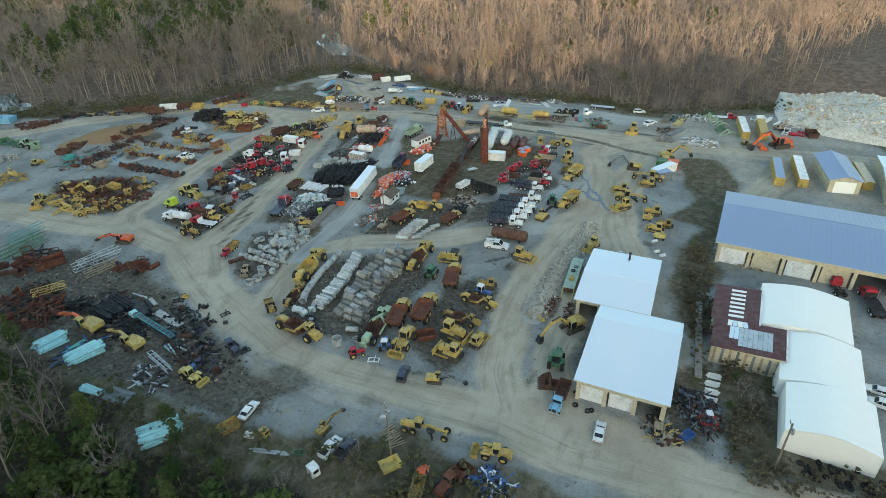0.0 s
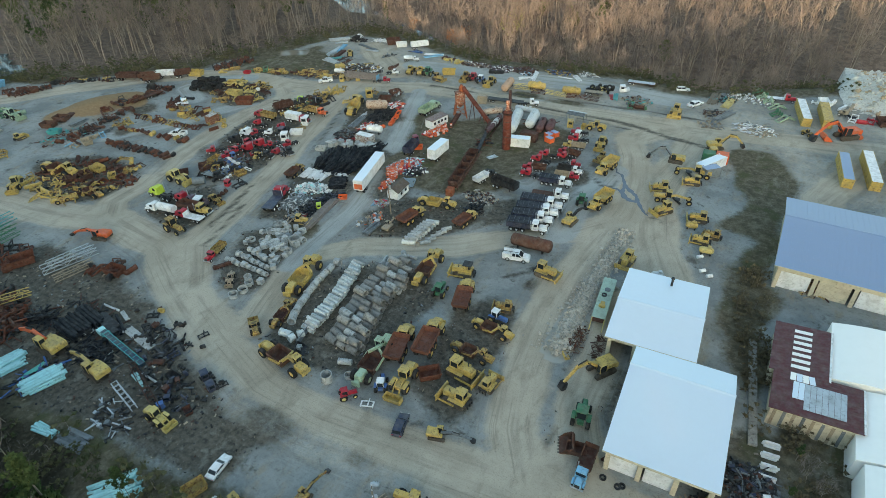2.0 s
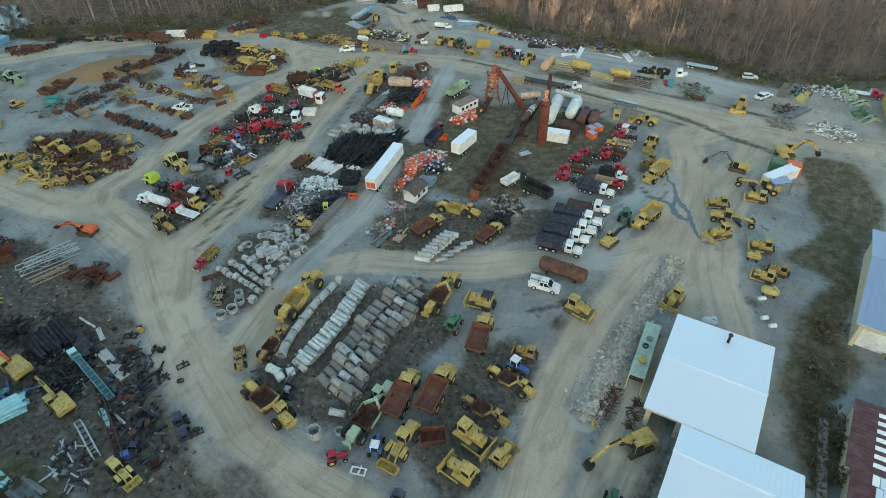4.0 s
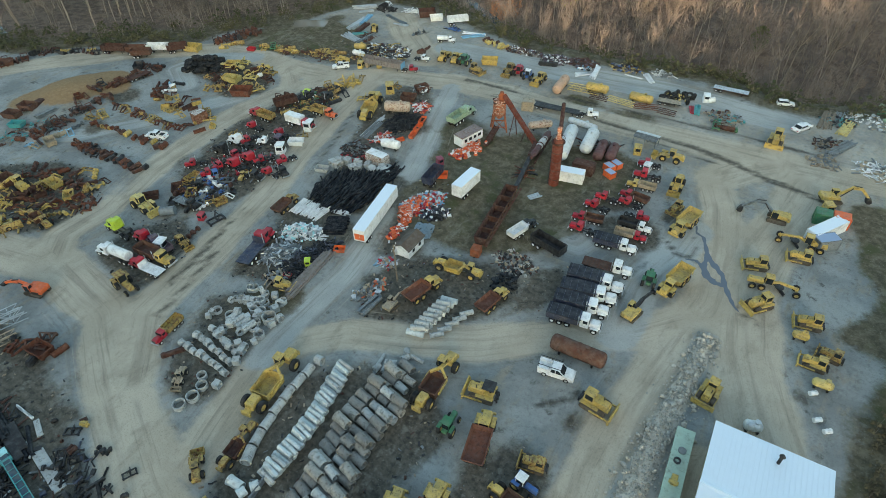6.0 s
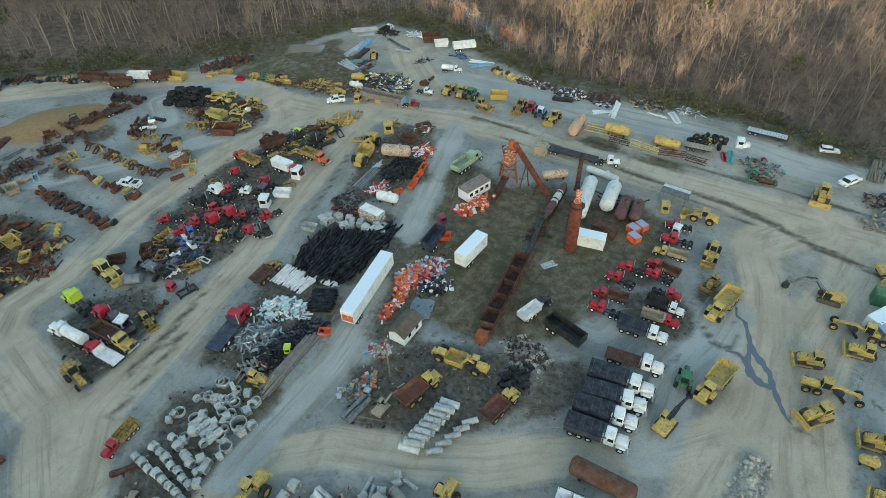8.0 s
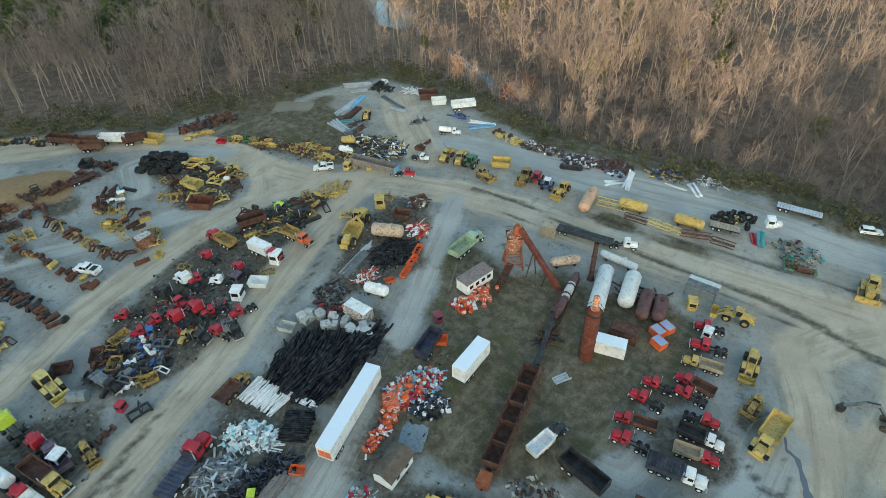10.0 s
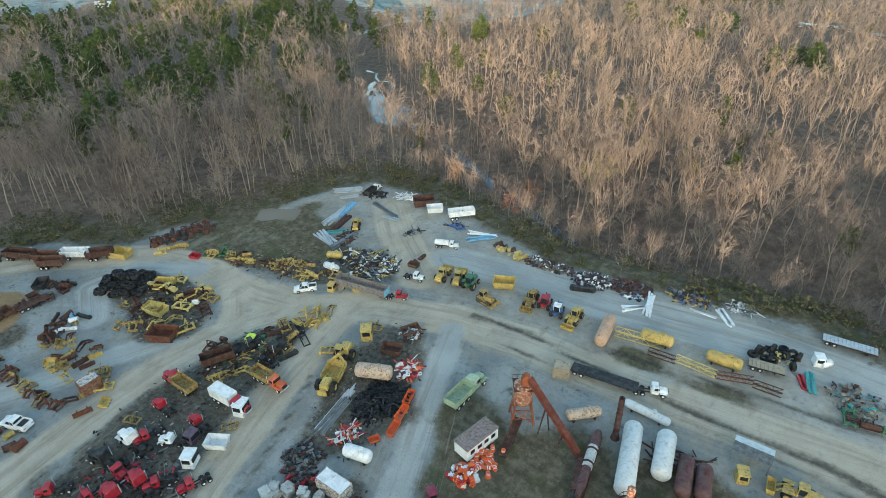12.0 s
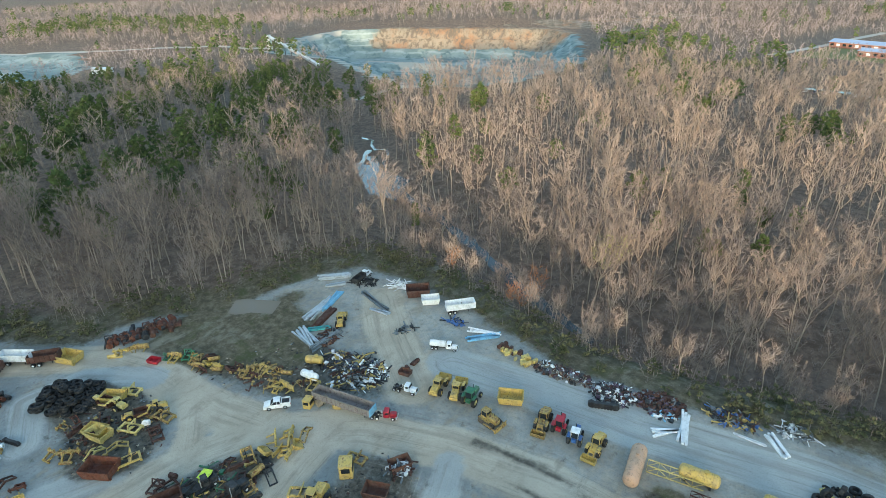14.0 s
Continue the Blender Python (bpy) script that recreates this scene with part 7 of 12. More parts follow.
def plastic_sheet(x, y, rz, length, width):
    """A crumpled plastic sheet thrown on the ground."""
    bm = B()
    n = 12
    grid = [[bm.verts.new(((i / n - 0.5) * length * (1 + 0.15 * noise.noise(Vector((j * 0.4, 3, 1)))), (j / n - 0.5) * width * (1 + 0.2 * noise.noise(Vector((i * 0.4, 7, 1)))), 0.16 + 0.14 * noise.noise(Vector((i * 0.7, j * 0.7, 2))))) for j in range(n + 1)] for i in range(n + 1)]
    for i in range(n):
        for j in range(n):
            bm.faces.new((grid[i][j], grid[i + 1][j], grid[i + 1][j + 1], grid[i][j + 1]))
    bmesh.ops.solidify(bm, geom=bm.faces[:], thickness=0.03)
    ob = tagged(part("plastic_sheet", bm, paint("pale_blue_plastic_sheet", (0.42, 0.53, 0.6), 0.2, 0.4, under=(0.3, 0.32, 0.33))), "crumpled pale blue plastic sheet on the grass", "sheet")
    ob.matrix_basis = pose(x, y, height_at(x, y), 0, 0, rz)
    return ob


def utility_pole(x, y, h=10.0, rz=0):
    ob = thing("utility_pole", "dark wooden utility pole with a cross-arm and transformer", "utility pole")
    bm = B()
    cyl(bm, (0, 0, 0), (0, 0, h), 0.17, 0.11, n=10)
    part("pole", bm, WOOD, ob)
    bm = B()
    box(bm, (0, 0, h - 0.6), (0.12, 2.4, 0.14))
    part("cross_arm", bm, WOOD, ob)
    for y_ in (-1.1, -0.4, 0.4, 1.1):
        bm = B()
        cyl(bm, (0, y_, h - 0.53), (0, y_, h - 0.3), 0.06, n=8)
        part("insulator", bm, WHITE, ob)
    bm = B()
    cyl(bm, (0.35, 0, h - 2.0), (0.35, 0, h - 1.1), 0.25, n=12)
    part("transformer", bm, SILVER, ob)
    ob.matrix_basis = pose(x, y, height_at(x, y) - 0.05, 0, 0, rz)
    return ob


# ---- front yard: earthmovers round the concrete pipes ----
motor_scraper(-80.8, 84.8, 100, 12.6)
motor_scraper(-77.0, 74.7, 100, 7.9, DULL_YELLOW, BROWN_RUST)
motor_scraper(-69.1, 66.0, -8, 11.8, YELLOW, BED_RUST)
wheel_loader(-79.2, 69.5, 142, 5.2, DULL_YELLOW)
motor_scraper(-59.5, 99.0, 94, 11.6, YELLOW, BED_RUST)
bulldozer(-52.5, 101.8, -168, 5.6, YELLOW, True)
farm_tractor(-53.7, 94.4, 96, 4.2, GREEN)
dump_hauler(-48.6, 94.8, 106, 10.2)
motor_scraper(-54.6, 72.6, 94, 11.8, MINT, BROWN_RUST, "mint green motor scraper with a dark rusted bowl")
dump_hauler(-52.5, 78.2, 103, 10.4)
dump_hauler(-48.6, 81.8, 99, 10.9)
motor_scraper(-40.2, 89.5, -6, 8.4, YELLOW, BED_RUST)
bulldozer(-40.6, 95.9, -167, 4.3, DULL_YELLOW)
farm_tractor(-40.2, 92.4, -5, 3.9, BLUE)
motor_scraper(-40.9, 82.7, -4, 8.3, DULL_YELLOW, BED_RUST)
bulldozer(-40.2, 78.0, -6, 6.3, YELLOW)
bulldozer(-38.3, 72.7, 176, 5.7, YELLOW)
bulldozer(-35.0, 77.8, 84, 4.6, YELLOW)
wheel_loader(-47.7, 71.8, -85, 8.1)
scrap("skip", -44.8, 75.1, 40, ORANGE_RUST, 1.00)
farm_tractor(-54.3, 65.1, 47, 2.8, RED)
farm_tractor(-50.6, 69.4, 115, 3.6, BLUE)
car(-43.5, 64.2, 104, 4.3, NAVY, "suv")
excavator(-37.7, 65.4, 18, 6.7, YELLOW, IRON_GREY, "low")
scrap("bucket", -68.2, 69.3, 30, DARK, 1.00)
scrap("frame", -50.6, 65.3, 20, WHITE, 0.60)
scrap("blade", -69.9, 72.0, 10, IRON_GREY, 1.00)


# ---- yard entrance and the bank below it ----
car(-63.0, 45.5, 97, 4.1, WHITE)
scrap("skip", -63.4, 41.3, 70, DULL_YELLOW, 0.90)
stack(241, "pole_stack", "split timber rails lying by the pole", -38.3, 51.4, 62, 3.0, 4.4, 1, 10, 0.09, TAN, "poles", 14.0, False)
scrap("frame", -49.8, 42.5, 20, GREEN, 0.5)
scrap("engine", -41.2, 54.0, 20, SILVER, 0.8)
scrap("engine", -59.1, 41.5, 20, WHITE, 1.00)
scrap("cab", -57.2, 42.9, 80, YELLOW, 0.80)
stack(101, "pipe_stack", "pale steel pipes lying on dark soil", -54.3, 40.6, 16, 6.9, 0.8, 1, 3, 0.12, SILVER, "pipes", 2.0, False)
excavator(-49.0, 47.7, 86, 6.1, DULL_YELLOW, DULL_YELLOW, "low")
car(-45.7, 45.2, 86, 4.9, WHITE, "pickup")
car(-43.5, 45.9, 90, 4.2, NAVY, "pickup")
scrap("cab", -45.5, 40.6, 70, WHITE, 1.00)
scrap("skip", -35.5, 46.5, 55, CREAM_YELLOW, 0.85)
dump_truck(-29.9, 45.6, 105, 5.6, ORANGE, DULL_YELLOW)
wheel_loader(-25.7, 47.6, 77, 7.1, ORANGE_RUST)
motor_grader(-34.2, 54.6, 9, 8.2, YELLOW)
wheel_loader(-21.9, 55.1, -168, 6.3, YELLOW)
heap(102, "tarp_heap", "heap of blue tarps and grey scrap", -20.1, 49.5, 2.5, 4.0, 36, 120, [BLUE, BLUE, DARK, IRON_GREY, WHITE], 0.8, 2.2, 0.3)
car(-8.6, 66.4, 95, 4.3, WHITE)
dump_truck(-16.4, 70.3, -89, 7.2, LIGHT_BLUE, BED_RUST)
farm_tractor(-19.6, 78.8, 98, 5.0, GREEN)
scrap("bucket", -19.9, 73.1, 200, BED_RUST, 1.20)
scrap("skip", -18.4, 72.8, 10, BED_RUST, 0.80)
scrap("frame", -13.6, 73.9, 60, BROWN_RUST, 0.70)
tyre(-13.7, 70.5)
tyre(-11.5, 70.1)
tyre(-11.0, 70.5)
excavator(-19.9, 89.6, -124, 10.6, YELLOW, YELLOW, "reach")
bulldozer(-24.1, 120.6, -96, 5.2, YELLOW)
sage_trailer(-24.4, 105.6, 96)
heap(247, "stick_heap", "orange-brown sticks and bars heaped along the stones", -25.8, 94.4, 3.6, 0.9, 90, 120, [WOOD, ORANGE_RUST, BED_RUST, WOOD], 0.7, 1.6, 0.5, 0.6)
heap(248, "stick_heap", "brown sticks and scrap by the shed corner", -21.8, 94.6, 3.0, 0.7, 95, 70, [WOOD, BROWN_RUST, BED_RUST], 0.5, 1.4, 0.5, 0.6)
scrap("bucket", -26.2, 89.9, 40, YELLOW, 0.6)
tank(-17.4, 118.0, 20, 2.6, 0.80, SILVER, "short silver tank behind the shed")
scrap("drum", -9.9, 124.6, 40, WHITE, 0.60)
scrap("drum", -8.4, 123.4, 40, WHITE, 0.60)
scrap("drum", -11.2, 129.2, 40, WHITE, 0.60)
heap(103, "scrap_heap", "tangled scrap and pallets beside the shed", 4.9, 77.9, 4.6, 3.2, -57, 420, [DARK, IRON_GREY, NAVY, BROWN_RUST, IRON_GREY, DARK, DARK], 1.0, 2.2, 0.3)
heap(104, "scrap_heap", "loose parts beside the workshop", 0.1, 70.6, 3.0, 2.2, -46, 160, [DARK, BROWN_RUST, YELLOW, IRON_GREY, TAN], 0.8, 2.2, 0.3)
scrap("skip", 6.5, 75.7, 20, RED, 0.70)
scrap("skip", 3.9, 71.4, 60, BLUE, 0.60)
scrap("cab", 6.5, 77.1, 20, WHITE, 0.70)
scrap("cab", -0.4, 70.6, 10, TAN, 0.90)
stack(500, "panel_stack", "stacked white panels beside the shed", 6.2, 87.1, 5, 2.4, 1.4, 3, 2, 0.16, WHITE, "panels", 1.0, True)
stack(501, "panel_stack", "stacked white panels beside the shed", 6.2, 85.0, 5, 2.4, 1.4, 3, 2, 0.16, WHITE, "panels", 1.0, True)
stack(502, "panel_stack", "stacked white panels beside the shed", 6.3, 83.0, 5, 2.4, 1.4, 3, 2, 0.16, WHITE, "panels", 1.0, True)
stack(503, "panel_stack", "stacked white panels beside the shed", 6.3, 81.0, 5, 2.4, 1.4, 3, 2, 0.16, WHITE, "panels", 1.0, True)
road_tractor(26.4, 125.2, 105, 6.6, RED)
flat_truck(32.3, 121.5, 103, 9.9, RED, DARK)
car(31.1, 94.7, 175, 1.8, WHITE)
car(31.2, 91.4, 173, 2.1, WHITE, "pickup")
heap(105, "scrap_heap", "rusty frames and timber by the warehouse", 8.5, 129.2, 4.1, 3.0, -35, 130, [ORANGE_RUST, BROWN_RUST, TAN, WOOD, YELLOW], 0.8, 2.2, 0.3)
utility_pole(-36.5, 48.4, 11.0, 40)
utility_pole(16.2, 70.7, 10.0, 10)


# ---- right-hand row of earthmovers ----
bulldozer(-24.8, 153.6, -160, 4.9)
motor_grader(-21.4, 149.0, 12, 8.7)
bulldozer(-22.0, 143.5, -130, 5.3)
excavator(-24.6, 169.9, -175, 9.4, YELLOW, IRON_GREY, "reach")
motor_grader(-18.9, 164.3, -177, 8.8)
bulldozer(-18.4, 159.8, -170, 4.8)
excavator(-16.7, 182.5, 27, 9.8, YELLOW, YELLOW, "reach")
container(-15.9, 170.0, 61, 8.9, WHITE, ROOF_WHITE)
container(-15.4, 166.0, 43, 4.3, IRON_GREY, ROOF_BLUE)
container(-17.2, 174.2, 8, 3.0, GREEN, GREEN)
container(-14.0, 174.8, 8, 3.0, ORANGE, ORANGE)
scrap("cab", -16.7, 178.4, 30, YELLOW, 1.20)
bulldozer(-14.1, 143.5, -168, 4.9)
tank(-14.9, 139.5, 6, 2.6, 0.70, YELLOW, "small yellow tank lying on its side")
bulldozer(-12.0, 134.9, -179, 4.5)
bulldozer(-10.1, 138.0, 173, 3.6, DULL_YELLOW)
tank(-10.4, 131.1, 5, 3.0, 0.70, CREAM_YELLOW, "pale yellow tank lying on gravel")


# ---- second row: haulers, loaders, tractors ----
dump_hauler(-39.5, 157.1, -101, 9.8, YELLOW, YELLOW)
dump_hauler(-35.9, 140.2, -102, 9.6, YELLOW, YELLOW)
farm_tractor(-39.9, 138.9, 99, 4.3, GREEN)
excavator(-39.6, 129.6, 79, 8.9, YELLOW, DARK, "low")
bulldozer(-42.5, 162.2, -100, 4.2, DULL_YELLOW)
wheel_loader(-44.9, 170.2, -86, 7.0)
wheel_loader(-49.7, 180.0, -175, 7.1)
scrap("cab", -57.1, 178.8, 20, YELLOW, 1.20)
machine_canopy(-56.7, 183.1, 0)
car(-44.9, 111.4, 11, 6.3, WHITE, "service")
tank(-43.6, 116.3, 4, 9.2, 1.35, BED_RUST, "long rusted steel cylinder lying on the ground")
bulldozer(-37.5, 109.3, -4, 5.7, YELLOW)


# ---- road trucks ----
dump_truck(-47.1, 122.4, 11, 9.3, WHITE, NAVY)
dump_truck(-47.4, 126.0, 13, 9.6, WHITE, NAVY)
dump_truck(-47.5, 129.2, 15, 10.0, WHITE, NAVY)
dump_truck(-47.7, 132.6, 10, 10.2, WHITE, NAVY)
flat_truck(-47.5, 137.6, 10, 9.3, WHITE, BED_RUST)
dump_truck(-48.7, 144.3, 8, 8.4, WHITE, NAVY)
dump_truck(-47.3, 148.7, 10, 5.8, RED, TAN)
dump_truck(-47.6, 151.9, 4, 6.8, WHITE, DARK)
road_tractor(-48.4, 155.2, 9, 5.2, RED)
road_tractor(-51.1, 158.6, 175, 2.5, RED)
dump_truck(-51.2, 161.1, 174, 4.9, RED, BED_RUST)
dump_truck(-51.4, 165.8, -172, 6.0, YELLOW, TAN)
road_tractor(-51.6, 170.1, -168, 6.1, RED)
road_tractor(-52.8, 174.9, -165, 4.2, RED)
scrap("cab", -52.7, 173.2, 0, WHITE, 1.10)
road_tractor(-56.5, 153.9, 177, 5.5, RED)
road_tractor(-55.9, 157.7, -175, 5.1, RED)
dump_truck(-56.5, 149.2, -169, 5.8, RED, BED_RUST)
road_tractor(-55.9, 145.5, -176, 5.7, RED)
dump_trailer(-59.3, 136.8, -12, 7.0, DARK, None, "dark empty tipper trailer on the dirt")
dump_truck(-66.0, 139.0, 76, 7.4, DARK, WHITE, "dark-cabbed truck with a white tipper body")
heap(106, "scrap_heap", "scrap and rubble strewn on dark soil", -62.6, 130.0, 4.8, 3.2, 3, 150, [GREY_STONE, BROWN_RUST, DARK, DARK, TAN], 0.2, 0.8, 0.15, 0.8)
heap(107, "scrap_heap", "spill of black rubber and steel scrap", -61.6, 124.6, 2.2, 3.4, -7, 90, [RUBBER, DARK, BLACK_PIPE], 0.25, 1.2, 0.2)


# ---- old asphalt plant ----
tank(-72.1, 172.0, 103, 13.4, 1.5, paint("streaked_silver_paint", (0.62, 0.65, 0.66), 0.2, 0.5, under=(0.3, 0.29, 0.27), dirt=(0.4, 0.38, 0.34), vary=0.1), "white horizontal storage tank with rust streaks")
tank(-67.8, 175.4, 100, 8.8, 1.5, paint("streaked_silver_paint", (0.62, 0.65, 0.66), 0.2, 0.5, under=(0.3, 0.29, 0.27), dirt=(0.4, 0.38, 0.34), vary=0.1), "white horizontal storage tank beside its twin")
tank(-64.1, 173.4, 99, 7.2, 1.2, paint("maroon_oxide_paint", (0.1, 0.034, 0.036), 0.3, 0.7, under=(0.07, 0.03, 0.028), dust=0.25), "maroon storage tank lying in grass")
tank(-61.5, 174.0, 100, 6.0, 1.2, paint("maroon_oxide_paint", (0.1, 0.034, 0.036), 0.3, 0.7, under=(0.07, 0.03, 0.028), dust=0.25), "short maroon storage tank lying in grass")
container(-66.3, 160.6, 13, 7.0, WHITE, ROOF_WHITE)
container(-64.6, 165.0, 4, 4.8, BROWN_RUST, BROWN_RUST)
box_ = container(-60.0, 168.9, -25, 2.6, ORANGE, ROOF_BLUE)
box_.matrix_basis = box_.matrix_basis @ Matrix.Diagonal((0.9, 0.7, 0.55, 1))
box_ = container(-59.0, 170.7, -25, 2.6, ORANGE, ROOF_BLUE)
box_.matrix_basis = box_.matrix_basis @ Matrix.Diagonal((0.9, 0.7, 0.55, 1))
box_ = container(-58.9, 166.5, -25, 2.6, ORANGE, ROOF_BLUE)
box_.matrix_basis = box_.matrix_basis @ Matrix.Diagonal((0.9, 0.7, 0.55, 1))
tank(-72.9, 183.0, -4, 8.0, 0.75, paint("streaked_silver_paint", (0.62, 0.65, 0.66), 0.2, 0.5, under=(0.3, 0.29, 0.27), dirt=(0.4, 0.38, 0.34), vary=0.1), "silver tanker barrel on stands")
dump_truck(-100.9, 170.4, 86, 9.8, MINT, MINT)
mobile_office(-93.5, 161.9, 77, 7.0)
box_trailer(-82.8, 144.3, 90, 7.6, WHITE, WHITE, "white box trailer standing in the grass")
tank(-81.6, 176.8, 43, 6.2, 0.95, paint("rust_streaked_cream", (0.55, 0.44, 0.34), 0.45, 0.7, under=(0.22, 0.08, 0.04), dirt=(0.35, 0.16, 0.08)), "rusted rotary drum on its frame")
flatbed_trailer(-82.1, 187.1, 7, 11.7, DARK, DARK)
road_tractor(-74.1, 188.6, 23, 5.9, WHITE)
container(-89.1, 184.2, 20, 3.0, TAN)


# ---- black pipes, fittings and the white trailer ----
box_trailer(-92.8, 125.8, 104, 15.9, WHITE, ORANGE, "long white box trailer with an orange rear frame")
flat_truck(-107.0, 105.8, 106, 11.3, RED, NAVY)
heap(110, "black_offcuts", "loose black plastic pieces", -96.9, 108.1, 7.6, 2.6, 83, 260, [BLACK_PIPE, BLACK_PIPE, DARK], 0.4, 2.0, 0.6)
stack(111, "beam_stack", "long rusted steel beams stacked beside the track", -93.6, 106.4, 98, 14.2, 2.3, 2, 5, 0.22, paint("grey_brown_steel", (0.21, 0.18, 0.165), 0.3, 0.8), "beams", 1.2, True)
heap(112, "board_heap", "loose boards and crates", -98.4, 102.4, 2.1, 2.0, 96, 40, [TAN,IRON_GREY,WOOD], 0.8, 2.2, 0.3)
bulldozer(-95.3, 101.4, 16, 3.8, YELLOW)
scrap("cab", -95.7, 108.3, 40, LIME, 0.80)
scrap("skip", -93.3, 114.6, 30, ORANGE, 0.60)
scrap("skip", -96.8, 103.9, 10, RED, 0.40)
dump_hauler(-112.3, 118.8, 97, 7.8, DULL_YELLOW, BED_RUST)


# ---- orange drums, signs and the yard office ----
small_house(-82.0, 122.6, 93)
plastic_sheet(-83.0, 128.4, 20, 4.0, 4.6)
heap(249, "rubber_heap", "black rubber pieces beside the barriers", -83.7, 133.9, 2.1, 1.7, 40, 110, [BLACK_PIPE, RUBBER, DARK], 0.8, 1.0, 0.3)
heap(113, "barrier_heap", "heap of orange and white road barriers", -88.4, 135.6, 5.8, 3.2, 70, 420, [ORANGE, RED, WHITE, CYAN, RED, LIGHT_BLUE, ORANGE, SILVER], 1.1, 1.1, 0.15, 0.9)
heap(114, "barrier_heap", "row of orange barrier pieces", -87.5, 126.6, 4.4, 1.0, 97, 110, [ORANGE, RED, WHITE, ORANGE, ORANGE], 0.7, 1.0, 0.2)
heap(115, "rubber_heap", "heap of black rubber bases", -84.2, 134.4, 3.0, 2.2, 40, 170, [NAVY, DARK, RUBBER, NAVY, WHITE], 0.8, 1.0, 0.15)
heap(116, "drum_heap", "heap of orange and red traffic drums", -92.1, 156.2, 2.2, 2.2, 47, 150, [ORANGE, RED, ORANGE, WHITE], 1.0, 0.8, 0.2)
dump_trailer(-91.3, 143.6, 98, 6.0, NAVY)
scrap("cab", -94.0, 150.3, 60, PLUM_RED, 1.00)
scrap("skip", -90.7, 146.1, 30, ORANGE, 0.80)
heap(117, "scrap_heap", "loose frames beside the office", -83.2, 116.8, 2.0, 1.6, 17, 70, [SILVER, IRON_GREY, TAN, LIGHT_BLUE, RED], 0.8, 1.1, 0.2)
utility_pole(-78.6, 114.1, 9.0, 20)
heap(118, "parts_heap", "grey machine parts on dark soil", -81.2, 109.4, 3.6, 1.6, 70, 90, [IRON_GREY, SILVER, TAN, IRON_GREY, ORANGE], 1.0, 1.0, 0.3, 1.2)
excavator(-75.5, 108.5, 90, 7.0, TAN, TAN, "low")
dump_hauler(-72.7, 114.2, 80, 9.0)
dump_hauler(-60.9, 118.8, 81, 8.2)
motor_scraper(-70.9, 122.3, 9, 9.7)
stack(119, "pipe_stack", "grey pipes beside the track", -78.8, 106.6, 87, 5.4, 1.6, 1, 3, 0.40, IRON_GREY, "pipes", 2.0, False)
scrap("engine", -79.0, 104.9, 20, LIME, 0.50)


# ---- orange boxes and black heaps by the far track ----
motor_scraper(-124.2, 161.2, 111, 14.5)
scrap("cab", -126.2, 172.3, 40, YELLOW, 1.60)
scrap("frame", -129.6, 165.0, 30, YELLOW, 1.00)
tank(-117.5, 164.5, 24, 7.1, 1.40, paint("rust_streaked_cream", (0.55, 0.44, 0.34), 0.45, 0.7, under=(0.22, 0.08, 0.04), dirt=(0.35, 0.16, 0.08)), "white tank streaked with rust")
heap(120, "rubber_heap", "heap of black rubber belting and tyres", -113.0, 160.6, 5.0, 3.9, 78, 420, [BLACK_PIPE, DARK, RUBBER, BLACK_PIPE], 1.1, 2.4, 0.45)
for x_, y_, z_ in ((-106.7, 156.9, 103), (-107.7, 160.4, 100), (-108.9, 163.9, 106)):
    put(("orange_trough",), make_trough, x_, y_, z_, 1.0)
scrap("skip", -108.0, 153.4, 60, ORANGE, 0.5)
stack(244, "pole_stack", "grey steel poles sliding down beside the rubber heap", -118.2, 155.4, 100, 11.0, 1.6, 1, 6, 0.13, SILVER, "poles", 5.0, False)
heap(121, "barrier_heap", "red and orange barrier pieces", -112.6, 151.9, 2.7, 1.6, 72, 60, [ORANGE,RED,WHITE], 0.8, 2.2, 0.3)
heap(122, "barrier_heap", "red and white barrier pieces", -113.3, 169.7, 2.4, 2.5, 66, 80, [ORANGE,RED,WHITE], 0.8, 2.2, 0.3)
tank(-107.8, 149.3, 13, 5.0, 1.10, WHITE, "white plastic tank lying on the ground")
stack(123, "pole_stack", "grey steel poles lying together", -117.5, 153.7, 96, 8.6, 2.2, 2, 9, 0.10, IRON_GREY, "poles", 4.0, False)
heap(124, "scrap_heap", "dark scrap beside the black pipes", -115.3, 144.2, 3.3, 3.0, 73, 110, [BROWN_RUST,IRON_GREY,DARK,DARK,IRON_GREY], 0.8, 1.6, 0.3)
container(-106.8, 143.0, -0, 5.2, paint("rust_streaked_white", (0.6, 0.58, 0.55), 0.6, 0.6), WHITE)
heap(125, "scrap_heap", "rusty plates and red scrap", -112.4, 141.6, 3.9, 1.5, 15, 60, [BROWN_RUST,RED,BROWN_RUST,DARK], 0.8, 1.6, 0.3)
culvert(-115.0, 136.5, 72, 1.23)
culvert(-113.8, 136.4, 3, 1.06)
culvert(-113.6, 137.4, 81, 0.94)
culvert(-114.5, 138.0, 49, 1.10)
culvert(-114.5, 137.9, 25, 1.22)
culvert(-113.1, 138.9, 72, 0.95)
culvert(-112.7, 139.0, 0, 1.20)
culvert(-112.4, 138.7, 88, 1.21)
culvert(-110.0, 137.3, 49, 1.14)
culvert(-109.6, 137.5, 62, 1.24)
culvert(-109.5, 139.7, 33, 0.96)
culvert(-110.4, 139.8, 27, 1.11)
culvert(-108.6, 138.5, 30, 1.01)
culvert(-107.4, 139.8, 28, 1.07)
culvert(-107.9, 140.9, 88, 0.91)
culvert(-105.6, 139.4, 2, 1.18)
culvert(-106.0, 139.8, 1, 0.92)
culvert(-104.9, 139.0, 18, 1.16)
